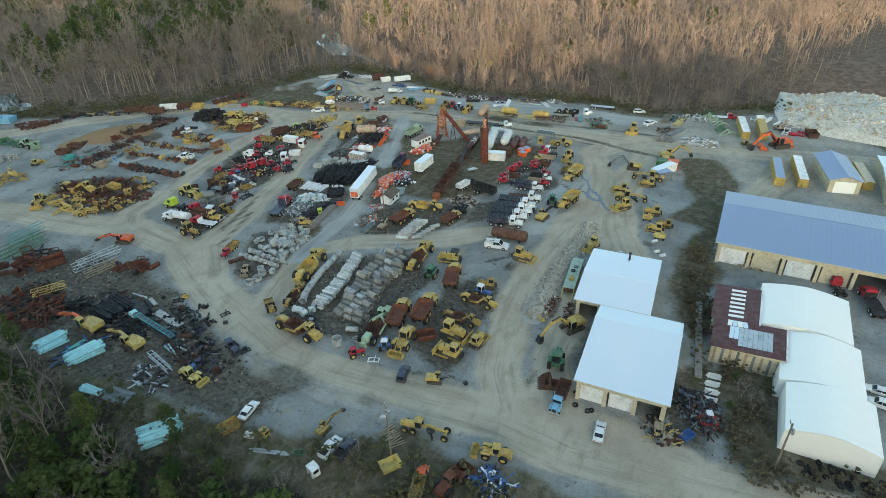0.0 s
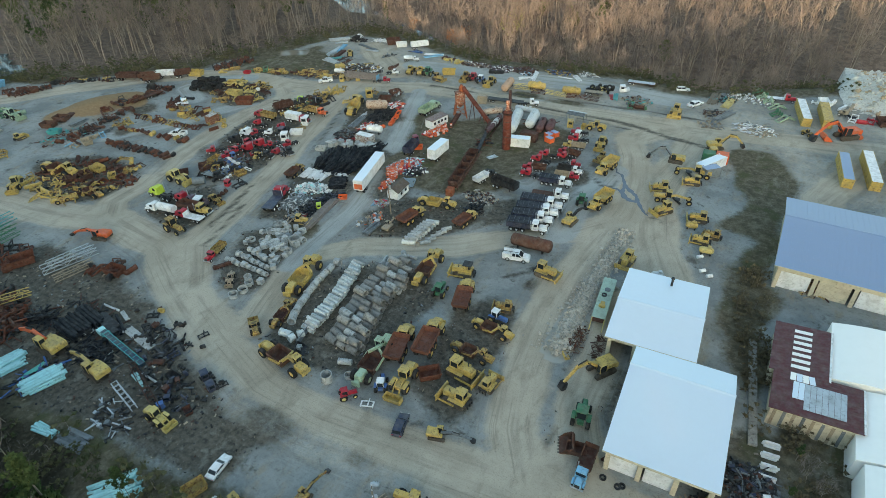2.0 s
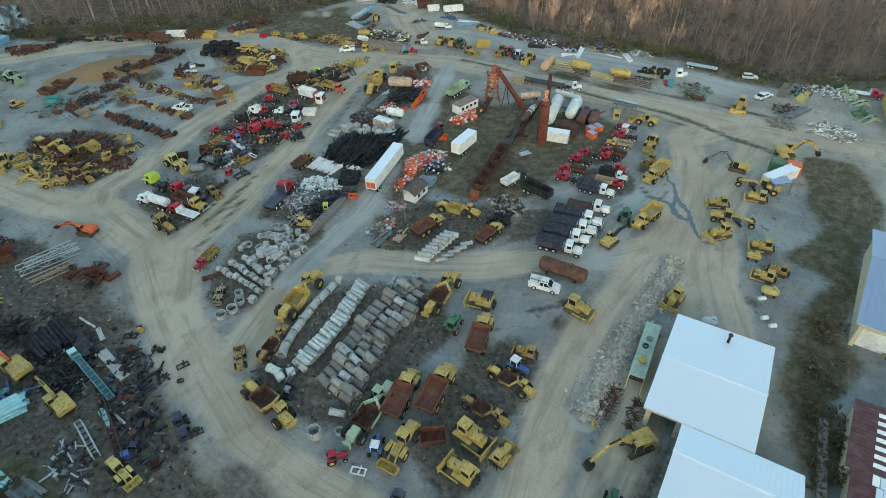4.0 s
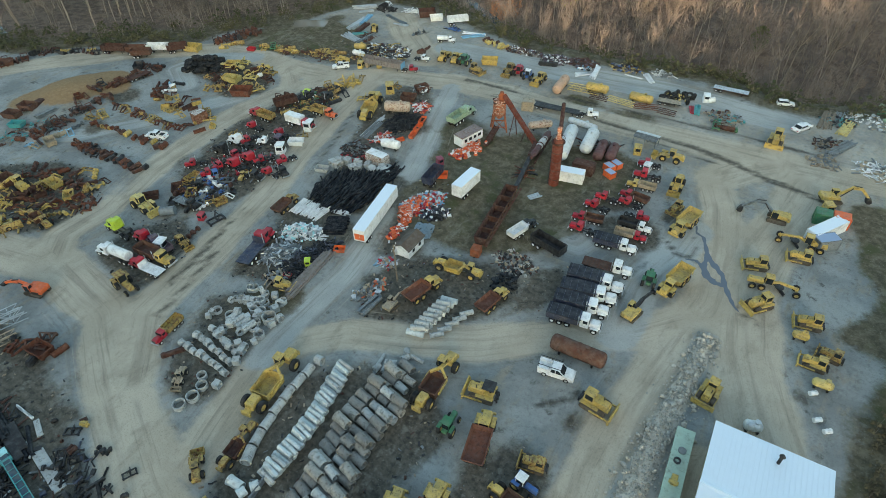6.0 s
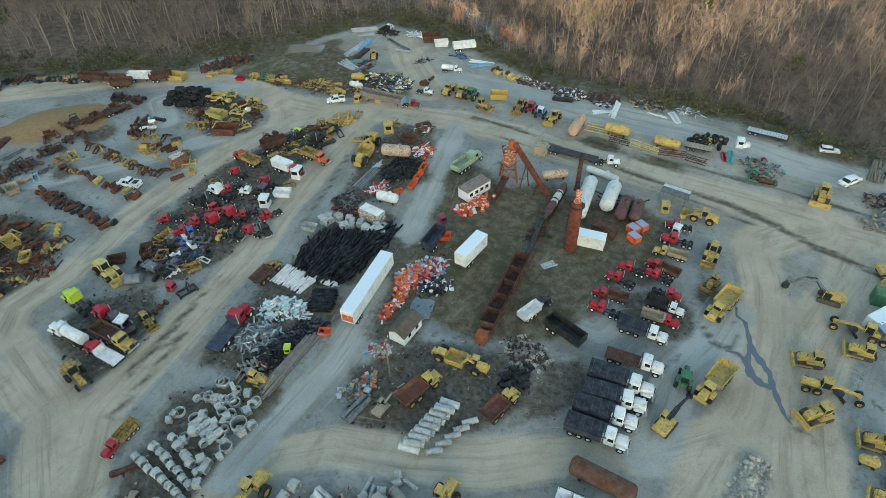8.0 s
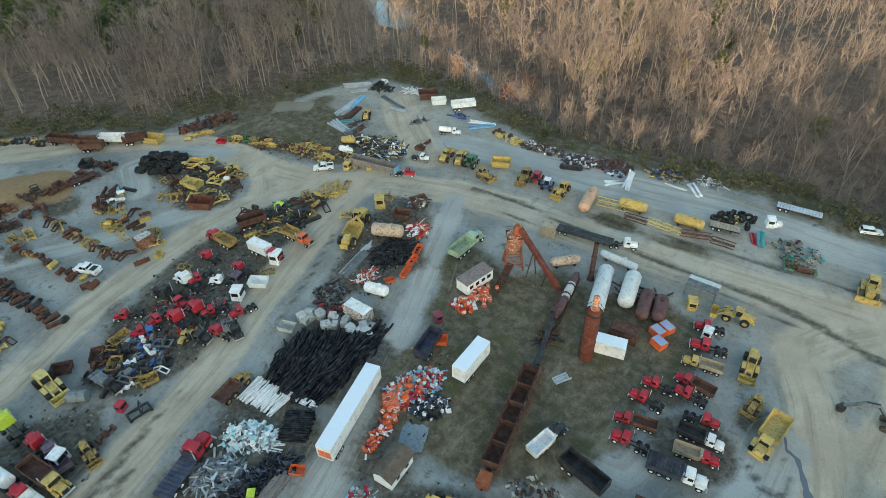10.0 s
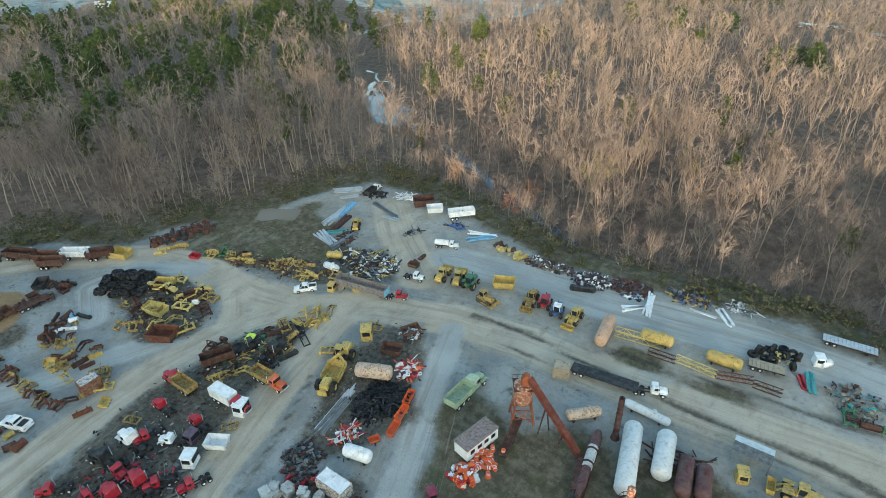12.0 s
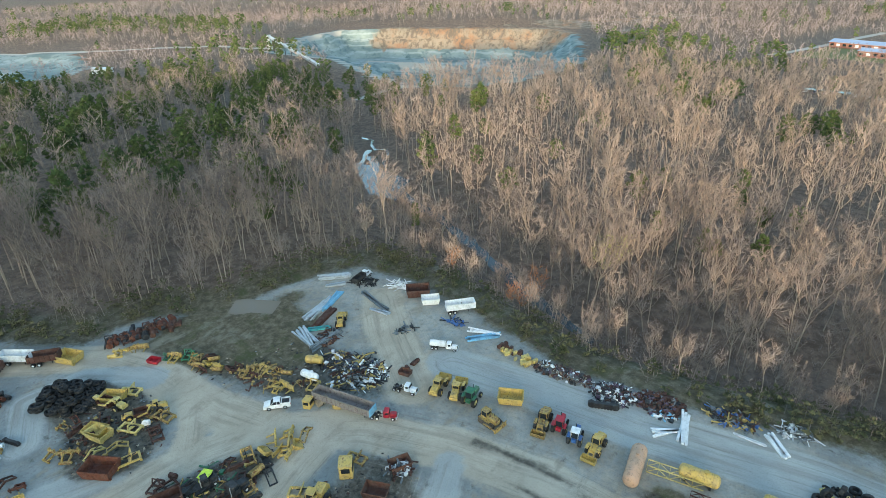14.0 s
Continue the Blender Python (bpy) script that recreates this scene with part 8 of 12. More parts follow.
culvert(-103.4, 139.9, 31, 1.02)
culvert(-103.6, 140.1, 10, 1.16)
culvert(-102.6, 140.3, 3, 1.23)
culvert(-103.9, 141.1, 55, 1.22)
culvert(-101.8, 140.2, 49, 1.01)
culvert(-102.8, 142.0, 7, 0.95)
scrap("skip", -115.5, 133.3, 20, CONCRETE, 0.80)
scrap_patch(126, -139.9, 171.0, 3.9, 3.5, 32, 8, ["frame", "ripper", "arm", "blade", "bucket"], [YELLOW, YELLOW, DULL_YELLOW], 1.00)
scrap("skip", -119.2, 171.7, 20, BED_RUST, 1.10)
scrap("skip", -119.6, 178.3, 60, BED_RUST, 1.00)
scrap("frame", -126.8, 175.4, 10, DULL_YELLOW, 1.00)
heap(127, "scrap_heap", "pale scrap heap by the track", -119.2, 178.1, 2.5, 2.0, 7, 60, [IRON_GREY,WHITE,BROWN_RUST], 0.8, 2.2, 0.3)


# ---- red trucks in the middle row ----
dump_truck(-146.3, 143.0, 180, 8.5, RED, DULL_YELLOW)
dump_truck(-132.8, 152.7, 1, 8.3, ORANGE, DULL_YELLOW)
flat_truck(-134.2, 145.3, 3, 8.8, RED, WHITE, "box")
scrap("cab", -131.4, 145.3, 20, WHITE, 1.50)
road_tractor(-140.4, 130.6, -178, 7.3, WHITE)
road_tractor(-135.3, 134.6, -152, 5.1, WHITE)
road_tractor(-142.5, 118.7, -129, 4.0, RED)
road_tractor(-136.3, 118.1, -115, 5.2, RED)
road_tractor(-136.7, 121.6, -95, 4.6, RED)
road_tractor(-133.0, 123.3, 178, 6.9, RED)
road_tractor(-137.8, 126.1, -1, 5.6, RED)
road_tractor(-131.9, 126.9, 177, 6.9, RED)
road_tractor(-124.3, 125.5, -171, 4.6, RED)
road_tractor(-129.9, 128.6, -117, 2.9, RED)
road_tractor(-125.4, 131.5, -108, 2.3, RED)
road_tractor(-143.5, 137.9, 180, 4.5, RED)
road_tractor(-134.9, 139.2, 178, 4.0, RED)
road_tractor(-139.9, 132.9, -99, 3.7, RED)
road_tractor(-140.6, 126.2, -165, 6.9, DARK)
road_tractor(-126.9, 122.4, 14, 5.7, DARK)
road_tractor(-122.6, 127.5, -23, 5.3, DARK)
scrap("cab", -129.6, 133.8, 30, WHITE, 1.40)
scrap("skip", -129.0, 138.4, 30, WHITE, 1.00)
scrap("cab", -133.3, 136.7, 10, PURPLE, 1.20)
wheel_loader(-129.0, 121.5, 111, 3.5)
scrap("frame", -145.7, 133.3, 20, DULL_YELLOW, 0.80)
scrap("frame", -130.3, 141.8, 50, DULL_YELLOW, 0.80)
scrap_patch(128, -132.7, 113.1, 6.7, 6.5, 57, 34, ["frame", "ripper", "arm", "engine", "axle", "bucket", "roller", "skip"], [BROWN_RUST, DARK, BLUE, WHITE, DULL_YELLOW, IRON_GREY], 0.90)
scrap_patch(129, -134.8, 115.3, 3.4, 3.0, 46, 7, ["engine", "axle", "cab"], [BLUE, DARK, WHITE], 0.80)
heap(130, "scrap_heap", "small scrap among the trucks", -132.9, 113.8, 5.6, 6.0, 52, 150, [BROWN_RUST,DARK,IRON_GREY,BLUE], 0.4, 2.2, 0.3)
heap(131, "scrap_heap", "small scrap among the red trucks", -133.1, 125.1, 9.0, 7.0, 46, 160, [BROWN_RUST,DARK,IRON_GREY,RED], 0.3, 2.2, 0.3)
wheel_loader(-138.3, 101.8, -1, 10.1, CREAM_YELLOW)
scrap("drum", -132.1, 103.4, 40, IRON_GREY, 1.60)
scrap("cab", -124.7, 106.3, 20, RED, 0.90)
scrap("frame", -121.6, 107.5, 80, DARK, 1.00)
scrap("axle", -132.3, 109.9, 30, BROWN_RUST, 1.00)
scrap("skip", -140.3, 104.9, 50, BROWN_RUST, 0.90)
flat_truck(-131.2, 107.6, 5, 7.3, DARK, IRON_GREY)
scrap_patch(132, -142.2, 156.6, 10.3, 6.5, 57, 22, ["frame", "ripper", "arm", "engine", "axle", "bucket", "roller", "skip"], [YELLOW, DARK, BROWN_RUST, DARK, DULL_YELLOW], 1.00)
scrap("cab", -144.3, 158.0, 20, LIME, 1.20)
dump_trailer(-145.3, 150.8, 65, 6.2, BROWN_RUST)
road_tractor(-138.4, 158.2, 87, 6.9, DARK)
flat_truck(-144.3, 156.1, 72, 7.2, DARK, DARK)
heap(133, "scrap_heap", "small scrap behind the trucks", -142.4, 157.5, 8.7, 6.0, 52, 130, [DARK,BROWN_RUST,DULL_YELLOW,GREEN], 0.4, 2.2, 0.3)
road_tractor(-135.4, 94.3, -180, 8.1, LIME)
road_tractor(-127.9, 95.4, -178, 6.8, RED)
dump_truck(-124.5, 95.8, 176, 7.5, PURPLE, PURPLE)
flat_truck(-129.2, 89.2, -172, 9.1, WHITE, WHITE, "tank")
dump_truck(-121.8, 93.2, 7, 9.2, YELLOW, BED_RUST)
scrap("cab", -123.7, 95.9, 20, WHITE, 1.30)
flat_truck(-120.6, 90.3, -173, 8.2, RED, WHITE)
farm_tractor(-119.6, 85.2, -5, 6.1, DULL_YELLOW)
wheel_loader(-121.3, 98.9, -9, 5.2, DULL_YELLOW)
scrap("axle", -122.1, 102.1, 10, BROWN_RUST, 1.00)
dump_truck(-103.9, 82.8, -79, 6.4, RED, DULL_YELLOW)
wheel_loader(-94.1, 77.9, -57, 4.2, TAN)
scrap("roller", -99.3, 80.5, 60, BROWN_RUST, 1.00)


# ---- scrapped earthmover frames in the left-hand rows ----
scrap_patch(134, -164.6, 91.8, 15.3, 9.5, 26, 52, ["frame", "ripper", "arm", "engine", "axle", "bucket", "roller", "skip"], [YELLOW, DULL_YELLOW, BROWN_RUST, ORANGE_RUST], 1.00)
scrap_patch(135, -161.4, 85.0, 7.9, 6.0, 8, 8, ["frame", "ripper", "arm", "blade", "bucket"], [YELLOW, YELLOW, DULL_YELLOW], 1.20)
heap(136, "scrap_heap", "small rusty scrap between the frames", -163.0, 91.1, 15.2, 9.0, 23, 220, [BROWN_RUST,ORANGE_RUST,DULL_YELLOW,DARK], 0.4, 2.2, 0.3)
motor_scraper(-172.8, 90.2, 4, 14.6, YELLOW, BED_RUST)
wheel_loader(-157.0, 80.9, 70, 5.1, YELLOW)
wheel_loader(-175.4, 79.8, -46, 7.6, YELLOW)
motor_scraper(-153.7, 86.8, -3, 9.2, DULL_YELLOW, BED_RUST)
scrap_row(137, -182.7, 116.7, -154.6, 119.5, 13, ["drum", "axle", "drum"], [YELLOW, DULL_YELLOW, BROWN_RUST, ORANGE_RUST], 1.00, 0.7)
scrap_row(138, -177.7, 108.4, -151.5, 110.8, 18, ["engine", "axle", "roller", "drum", "frame"], [BROWN_RUST, ORANGE_RUST, BED_RUST, DARK], 1.00, 0.7)
scrap_row(139, -175.3, 107.8, -151.0, 110.1, 12, ["engine", "axle", "roller", "drum", "frame"], [BROWN_RUST, ORANGE_RUST, BED_RUST, DARK], 0.90, 0.7)
scrap_row(140, -184.7, 117.9, -184.8, 121.6, 3, ["frame", "ripper", "arm", "blade", "bucket"], [YELLOW, YELLOW, DULL_YELLOW], 1.00, 0.7)
scrap_row(141, -188.2, 126.0, -159.6, 127.2, 16, ["frame", "ripper", "arm", "blade", "bucket"], [YELLOW, DULL_YELLOW, BROWN_RUST, ORANGE_RUST], 0.90, 0.7)
scrap_patch(142, -169.2, 135.1, 17.6, 4.5, -15, 24, ["frame", "ripper", "arm", "blade", "bucket"], [YELLOW, DULL_YELLOW, BROWN_RUST, ORANGE_RUST], 0.90)
scrap_patch(143, -183.5, 140.4, 3.7, 3.0, 45, 8, ["engine", "axle", "roller", "drum", "frame"], [DARK, WHITE, LIGHT_BLUE, BROWN_RUST], 0.90)
car(-161.5, 121.4, -160, 6.2, WHITE, "pickup")
container(-159.5, 133.3, 89, 3.4, paint("rust_streaked_red", (0.3, 0.14, 0.09), 0.7, 0.7), paint("rust_streaked_white", (0.6, 0.58, 0.55), 0.6, 0.6))
scrap_row(144, -188.8, 102.6, -191.7, 128.9, 30, ["engine", "axle", "roller", "drum", "frame"], [BROWN_RUST, ORANGE_RUST, BED_RUST, DARK], 1.00, 1.8)
scrap_row(145, -197.1, 120.9, -196.9, 148.1, 28, ["frame", "ripper", "arm", "engine", "axle", "bucket", "roller", "skip"], [BROWN_RUST, ORANGE_RUST, BED_RUST, DARK], 0.90, 1.5)
scrap_row(146, -184.0, 101.6, -184.4, 112.6, 10, ["frame", "ripper", "arm", "engine", "axle", "bucket", "roller", "skip"], [BROWN_RUST, LIGHT_BLUE, IRON_GREY, TAN], 1.00, 1.6)
stack(147, "beam_stack", "rusted steel beams stacked on the bank", -203.1, 112.2, 104, 6.7, 2.5, 2, 6, 0.20, BROWN_RUST, "beams", 3.0, True)
stack(148, "beam_stack", "grey steel beams stacked on the bank", -197.2, 112.3, 93, 6.1, 2.0, 2, 5, 0.20, IRON_GREY, "beams", 3.0, True)
heap(149, "scrap_heap", "rusty scrap and timber by the mound", -193.1, 105.3, 8.5, 4.0, 72, 140, [BROWN_RUST,TEAL,IRON_GREY,WOOD], 0.6, 2.2, 0.3)
scrap("skip", -198.2, 104.8, 30, TEAL, 1.00)
scrap("skip", -203.2, 110.8, 20, BED_RUST, 1.20)
scrap("skip", -203.7, 106.5, 20, BED_RUST, 1.20)
motor_scraper(-177.2, 158.8, 14, 8.6, CREAM_YELLOW, BROWN_RUST, "pale yellow scraper hulk with a rusted bowl")
motor_scraper(-168.8, 161.3, 62, 8.0, YELLOW, BROWN_RUST, "yellow scraper hulk with a rusted bowl")
scrap("skip", -170.0, 153.4, 12, CREAM_YELLOW, 1.2)
scrap("skip", -161.2, 149.2, 28, ORANGE_RUST, 1.5)
for x_, y_, z_, m_ in ((-167.0, 157.6, 20, CREAM_YELLOW), (-159.8, 153.2, 70, YELLOW), (-177.0, 163.2, 30, CREAM_YELLOW), (-161.6, 159.4, -20, BROWN_RUST), (-173.4, 154.9, 60, BROWN_RUST), (-164.6, 162.9, 10, DULL_YELLOW)):
    scrap("frame", x_, y_, z_, m_, 1.15)
scrap("arm", -164.8, 153.8, 60, YELLOW, 0.9)
scrap("arm", -166.6, 150.6, 100, CREAM_YELLOW, 0.9)
scrap("ripper", -170.0, 148.2, 130, DULL_YELLOW, 1.2)
scrap("ripper", -172.4, 146.6, 100, DULL_YELLOW, 1.0)
scrap("engine", -165.7, 160.0, 40, WHITE, 0.9)
scrap_patch(151, -174.6, 151.0, 5.5, 2.5, -8, 4, ["frame", "ripper", "arm", "blade", "bucket"], [YELLOW, DULL_YELLOW, BROWN_RUST, ORANGE_RUST], 0.90)
scrap("skip", -177.7, 160.2, 30, YELLOW, 1.20)
scrap("skip", -171.4, 153.5, 20, YELLOW, 1.10)
heap(152, "scrap_heap", "small rusty scrap between the frames", -170.2, 155.7, 8.4, 7.0, 39, 90, [BROWN_RUST,DULL_YELLOW,DARK,BROWN_RUST], 0.3, 1.6, 0.3)
scrap_row(153, -178.6, 176.2, -146.4, 184.9, 27, ["frame", "ripper", "arm", "blade", "bucket"], [YELLOW, DULL_YELLOW, DULL_YELLOW, BROWN_RUST], 0.85, 2.6)
scrap_row(154, -183.2, 173.3, -171.7, 180.6, 6, ["frame", "ripper", "arm", "blade", "bucket"], [GREEN, DULL_YELLOW, YELLOW], 0.90, 1.0)
scrap("skip", -182.5, 171.6, 20, RED, 0.70)
scrap_row(155, -197.7, 168.2, -191.6, 182.8, 24, ["engine", "axle", "roller", "drum", "frame"], [BROWN_RUST, ORANGE_RUST, BED_RUST, DARK], 1.10, 1.4)
scrap_row(156, -197.8, 170.5, -193.3, 184.0, 16, ["engine", "axle", "roller", "drum", "frame"], [BROWN_RUST, ORANGE_RUST, BED_RUST, DARK], 1.10, 1.2)
scrap_row(157, -192.4, 167.4, -190.0, 173.2, 4, ["frame", "ripper", "arm", "blade", "bucket"], [YELLOW, YELLOW, DULL_YELLOW], 0.90, 0.7)
dump_trailer(-212.3, 150.2, 33, 6.4, BED_RUST)
dump_trailer(-207.9, 154.9, 33, 6.9, WHITE)
dump_trailer(-202.4, 158.3, 49, 5.7, BROWN_RUST)
dump_trailer(-219.4, 147.0, 26, 8.1, BROWN_RUST)
dump_trailer(-208.7, 149.5, 39, 5.6, BED_RUST)
flatbed_trailer(-222.9, 147.7, 40, 6.2, RED, WHITE)
scrap("skip", -198.9, 161.6, 20, YELLOW, 1.40)
scrap_row(158, -244.2, 132.0, -221.9, 145.9, 16, ["frame", "ripper", "arm", "engine", "axle", "bucket", "roller", "skip"], [BROWN_RUST, YELLOW, DARK, BROWN_RUST], 1.00, 1.4)
scrap_row(159, -245.8, 117.0, -241.3, 128.7, 14, ["frame", "ripper", "arm", "engine", "axle", "bucket", "roller", "skip"], [BROWN_RUST, ORANGE_RUST, BED_RUST, DARK], 1.10, 2.0)
scrap_patch(160, -174.3, 136.5, 10.5, 4.0, -3, 8, ["frame", "ripper", "arm", "blade", "bucket"], [YELLOW, DULL_YELLOW, BROWN_RUST, ORANGE_RUST], 1.00)
scrap_row(161, -204.4, 143.1, -197.3, 148.1, 5, ["frame", "ripper", "arm", "engine", "axle", "bucket", "roller", "skip"], [BROWN_RUST, ORANGE_RUST, BED_RUST, DARK], 1.00, 0.7)
flatbed_trailer(-195.7, 139.3, 87, 7.4, BROWN_RUST, BROWN_RUST)


# ---- far corner ----
dump_trailer(-137.5, 183.6, 9, 12.8, paint("rust_streaked_grey", (0.24, 0.21, 0.2), 0.4, 0.6, under=(0.1, 0.05, 0.04)), LIGHT_BLUE, "long ribbed dump trailer with a light blue headboard")
road_tractor(-129.5, 185.9, 28, 4.4, RED)
car(-148.8, 176.9, -135, 5.6, WHITE, "pickup")
scrap("cab", -143.8, 180.3, 20, YELLOW, 1.10)
scrap("drum", -142.0, 182.2, 80, TAN, 1.20)
scrap("engine", -138.6, 182.8, 30, YELLOW, 1.00)
tank(-152.4, 190.2, 26, 4.0, 0.90, YELLOW, "yellow tank among scrap")
tank(-149.5, 186.1, 4, 4.4, 0.80, WHITE, "white tank among scrap")
road_tractor(-130.7, 193.9, 13, 4.6, WHITE)
flat_truck(-132.3, 209.5, 22, 6.4, WHITE, WHITE, "tank")
heap(162, "scrap_heap", "dark scrap heap behind the dump trailer", -141.9, 192.8, 6.3, 5.0, 47, 260, [DARK,DARK,BROWN_RUST,YELLOW,WHITE,IRON_GREY], 1.3, 2.2, 0.3)
scrap_row(163, -134.7, 197.8, -134.0, 202.1, 3, ["frame", "ripper", "arm", "engine", "axle", "bucket", "roller", "skip"], [BROWN_RUST, ORANGE_RUST, BED_RUST, DARK], 0.80, 0.7)
stack(164, "beam_stack", "pale steel beams lying in a fan", -161.1, 196.0, -20, 8.9, 3.0, 2, 5, 0.20, SILVER, "beams", 8.0, True)
stack(165, "beam_stack", "grey steel beams lying on gravel", -156.3, 197.8, 87, 9.2, 1.6, 2, 4, 0.20, IRON_GREY, "beams", 5.0, True)
stack(166, "beam_stack", "teal steel beams lying on gravel", -161.3, 199.9, 46, 5.6, 1.4, 1, 3, 0.22, TEAL, "beams", 4.0, True)
heap(167, "scrap_heap", "rusted plates among beams", -157.3, 198.8, 2.8, 4.0, 32, 60, [BROWN_RUST,DARK,BED_RUST], 0.5, 2.2, 0.3)
stack(168, "beam_stack", "grey steel girders stacked at the far edge", -175.4, 220.0, 44, 8.6, 2.4, 2, 5, 0.22, SILVER, "beams", 5.0, True)
stack(169, "beam_stack", "grey steel girders lying on gravel", -172.4, 217.0, 48, 5.5, 1.4, 1, 4, 0.20, SILVER, "beams", 5.0, True)
stack(170, "beam_stack", "blue-grey steel girders lying on gravel", -167.2, 210.4, 105, 9.8, 1.6, 2, 4, 0.20, LIGHT_BLUE, "beams", 6.0, True)
stack(171, "beam_stack", "grey steel girders lying on gravel", -157.8, 216.1, -17, 13.1, 1.2, 1, 4, 0.20, IRON_GREY, "beams", 6.0, True)
stack(172, "beam_stack", "pale steel bars lying on gravel", -153.9, 213.3, 6, 5.8, 1.0, 1, 3, 0.20, SILVER, "beams", 6.0, True)
dump_truck(-168.3, 223.1, 96, 6.9, WHITE, DARK)
heap(173, "scrap_heap", "black scrap at the far edge", -167.0, 222.3, 4.0, 2.0, 21, 60, [DARK,RUBBER], 0.8, 2.2, 0.3)
heap(174, "board_heap", "white boards and bars", -157.0, 226.0, 3.8, 1.5, 9, 60, [WHITE,WHITE,SILVER], 0.5, 3.0, 0.4)
scrap("skip", -146.0, 223.4, 40, WHITE, 1.20)
scrap("skip", -150.9, 224.8, 40, BROWN_RUST, 1.60)
dump_trailer(-137.5, 223.9, 46, 7.3, WHITE)
wheel_loader(-158.5, 204.6, 127, 6.2, YELLOW)
stack(175, "pipe_stack", "pale blue pipes lying by the scrub", -127.2, 217.7, 42, 7.7, 2.0, 1, 6, 0.20, LIGHT_BLUE, "pipes", 7.0, False)
stack(176, "pipe_stack", "white pipes lying by the scrub", -128.0, 219.6, 18, 7.2, 1.2, 1, 4, 0.20, WHITE, "pipes", 6.0, False)
heap(177, "scrap_heap", "blue plastic scrap", -135.9, 219.1, 2.3, 1.5, 2, 40, [BLUE,BLUE,DARK], 0.8, 2.2, 0.3)
scrap_row(178, -122.9, 216.5, -113.0, 214.7, 22, ["drum", "engine"], [CREAM_YELLOW, YELLOW, BROWN_RUST, CREAM_YELLOW], 0.75, 1.2)
heap(179, "scrap_heap", "mixed scrap along the bank", -107.3, 215.5, 6.8, 2.2, 1, 260, [DARK,IRON_GREY,WHITE,BROWN_RUST,PURPLE,BROWN_RUST,DARK,WOOD], 0.8, 1.3, 0.3)
heap(180, "scrap_heap", "dark mixed scrap metal along the bank", -96.0, 215.1, 4.5, 3.2, 17, 300, [DARK,DARK,IRON_GREY,WHITE,BROWN_RUST,PURPLE], 1.0, 1.4, 0.3)
heap(181, "scrap_heap", "rust-brown scrap metal along the bank", -88.0, 217.2, 4.9, 3.2, 6, 380, [BROWN_RUST,BROWN_RUST,BED_RUST,DARK,PURPLE,IRON_GREY,BROWN_RUST], 1.0, 1.4, 0.3)
heap(182, "scrap_heap", "small pale odds and ends", -86.5, 214.8, 2.5, 1.6, 7, 60, [WHITE,PURPLE,LIGHT_BLUE,DARK,DARK], 0.6, 1.0, 0.3)
scrap("roller", -96.4, 210.5, 20, DARK, 1.40)
stack(183, "beam_stack", "long white steel bars", -84.4, 210.9, 40, 6.2, 1.0, 1, 3, 0.22, WHITE, "beams", 14.0, True)
stack(184, "beam_stack", "long white steel bars standing out on gravel", -82.4, 213.2, 100, 8.3, 1.4, 2, 4, 0.22, WHITE, "beams", 5.0, True)
heap(185, "scrap_heap", "scrap and blue barrels by the scrub", -75.8, 220.1, 4.5, 2.2, -1, 120, [YELLOW,DARK,BLUE,BROWN_RUST,IRON_GREY], 0.8, 2.2, 0.3)
stack(186, "beam_stack", "white bars lying on gravel", -68.2, 217.7, -53, 5.6, 1.6, 1, 5, 0.20, WHITE, "beams", 5.0, True)
heap(187, "scrap_heap", "pale scrap by the scrub", -65.8, 222.7, 2.7, 2.0, 18, 70, [WHITE,SILVER,IRON_GREY], 0.4, 2.2, 0.3)
stack(188, "beam_stack", "white bar on gravel", -72.2, 216.6, -2, 5.2, 0.5, 1, 2, 0.14, WHITE, "beams", 2.0, True)
wheel_loader(-125.5, 197.9, 103, 7.0, YELLOW)
wheel_loader(-121.7, 198.8, 109, 7.0, YELLOW)
farm_tractor(-118.2, 198.8, 95, 4.9, GREEN)
scrap("skip", -111.9, 202.7, 25, YELLOW, 1.30)
bulldozer(-112.3, 195.5, -10, 5.1, DULL_YELLOW)
wheel_loader(-104.0, 200.6, -80, 6.9, DULL_YELLOW)
farm_tractor(-100.9, 201.3, 99, 4.5, RED)
farm_tractor(-97.5, 200.2, 99, 4.4, BLUE)
wheel_loader(-93.7, 200.0, -90, 6.8, YELLOW)
stack(189, "beam_stack", "grey steel girders lying in a row", -167.3, 206.0, 102, 10.8, 2.6, 2, 6, 0.20, SILVER, "beams", 6.0, True)
stack(190, "beam_stack", "rusted girders lying in a row", -163.5, 204.2, 105, 8.7, 2.0, 2, 5, 0.20, BROWN_RUST, "beams", 6.0, True)
heap(191, "scrap_heap", "dark mixed scrap heap behind the dump trailer", -145.3, 193.9, 8.1, 4.0, 9, 220, [DARK,DARK,NAVY,BROWN_RUST,WHITE,YELLOW,IRON_GREY], 1.6, 2.4, 0.3)
heap(192, "scrap_heap", "loose steel parts on gravel", -143.9, 210.6, 2.7, 1.2, 71, 30, [DARK,IRON_GREY], 0.3, 2.2, 0.3)
excavator(-144.5, 195.5, 84, 5.7, YELLOW, YELLOW, "low")
heap(193, "scrap_heap", "loose yellow bars among frames", -157.9, 182.0, 9.2, 4.0, 13, 60, [YELLOW,DULL_YELLOW,BROWN_RUST], 0.4, 2.6, 0.2)


# ---- strip behind the plant ----
tank(-86.6, 198.8, 97, 8.5, 1.30, paint("faded_peach_paint", (0.55, 0.34, 0.22), 0.25, 0.6), "tan tank standing by a conveyor")
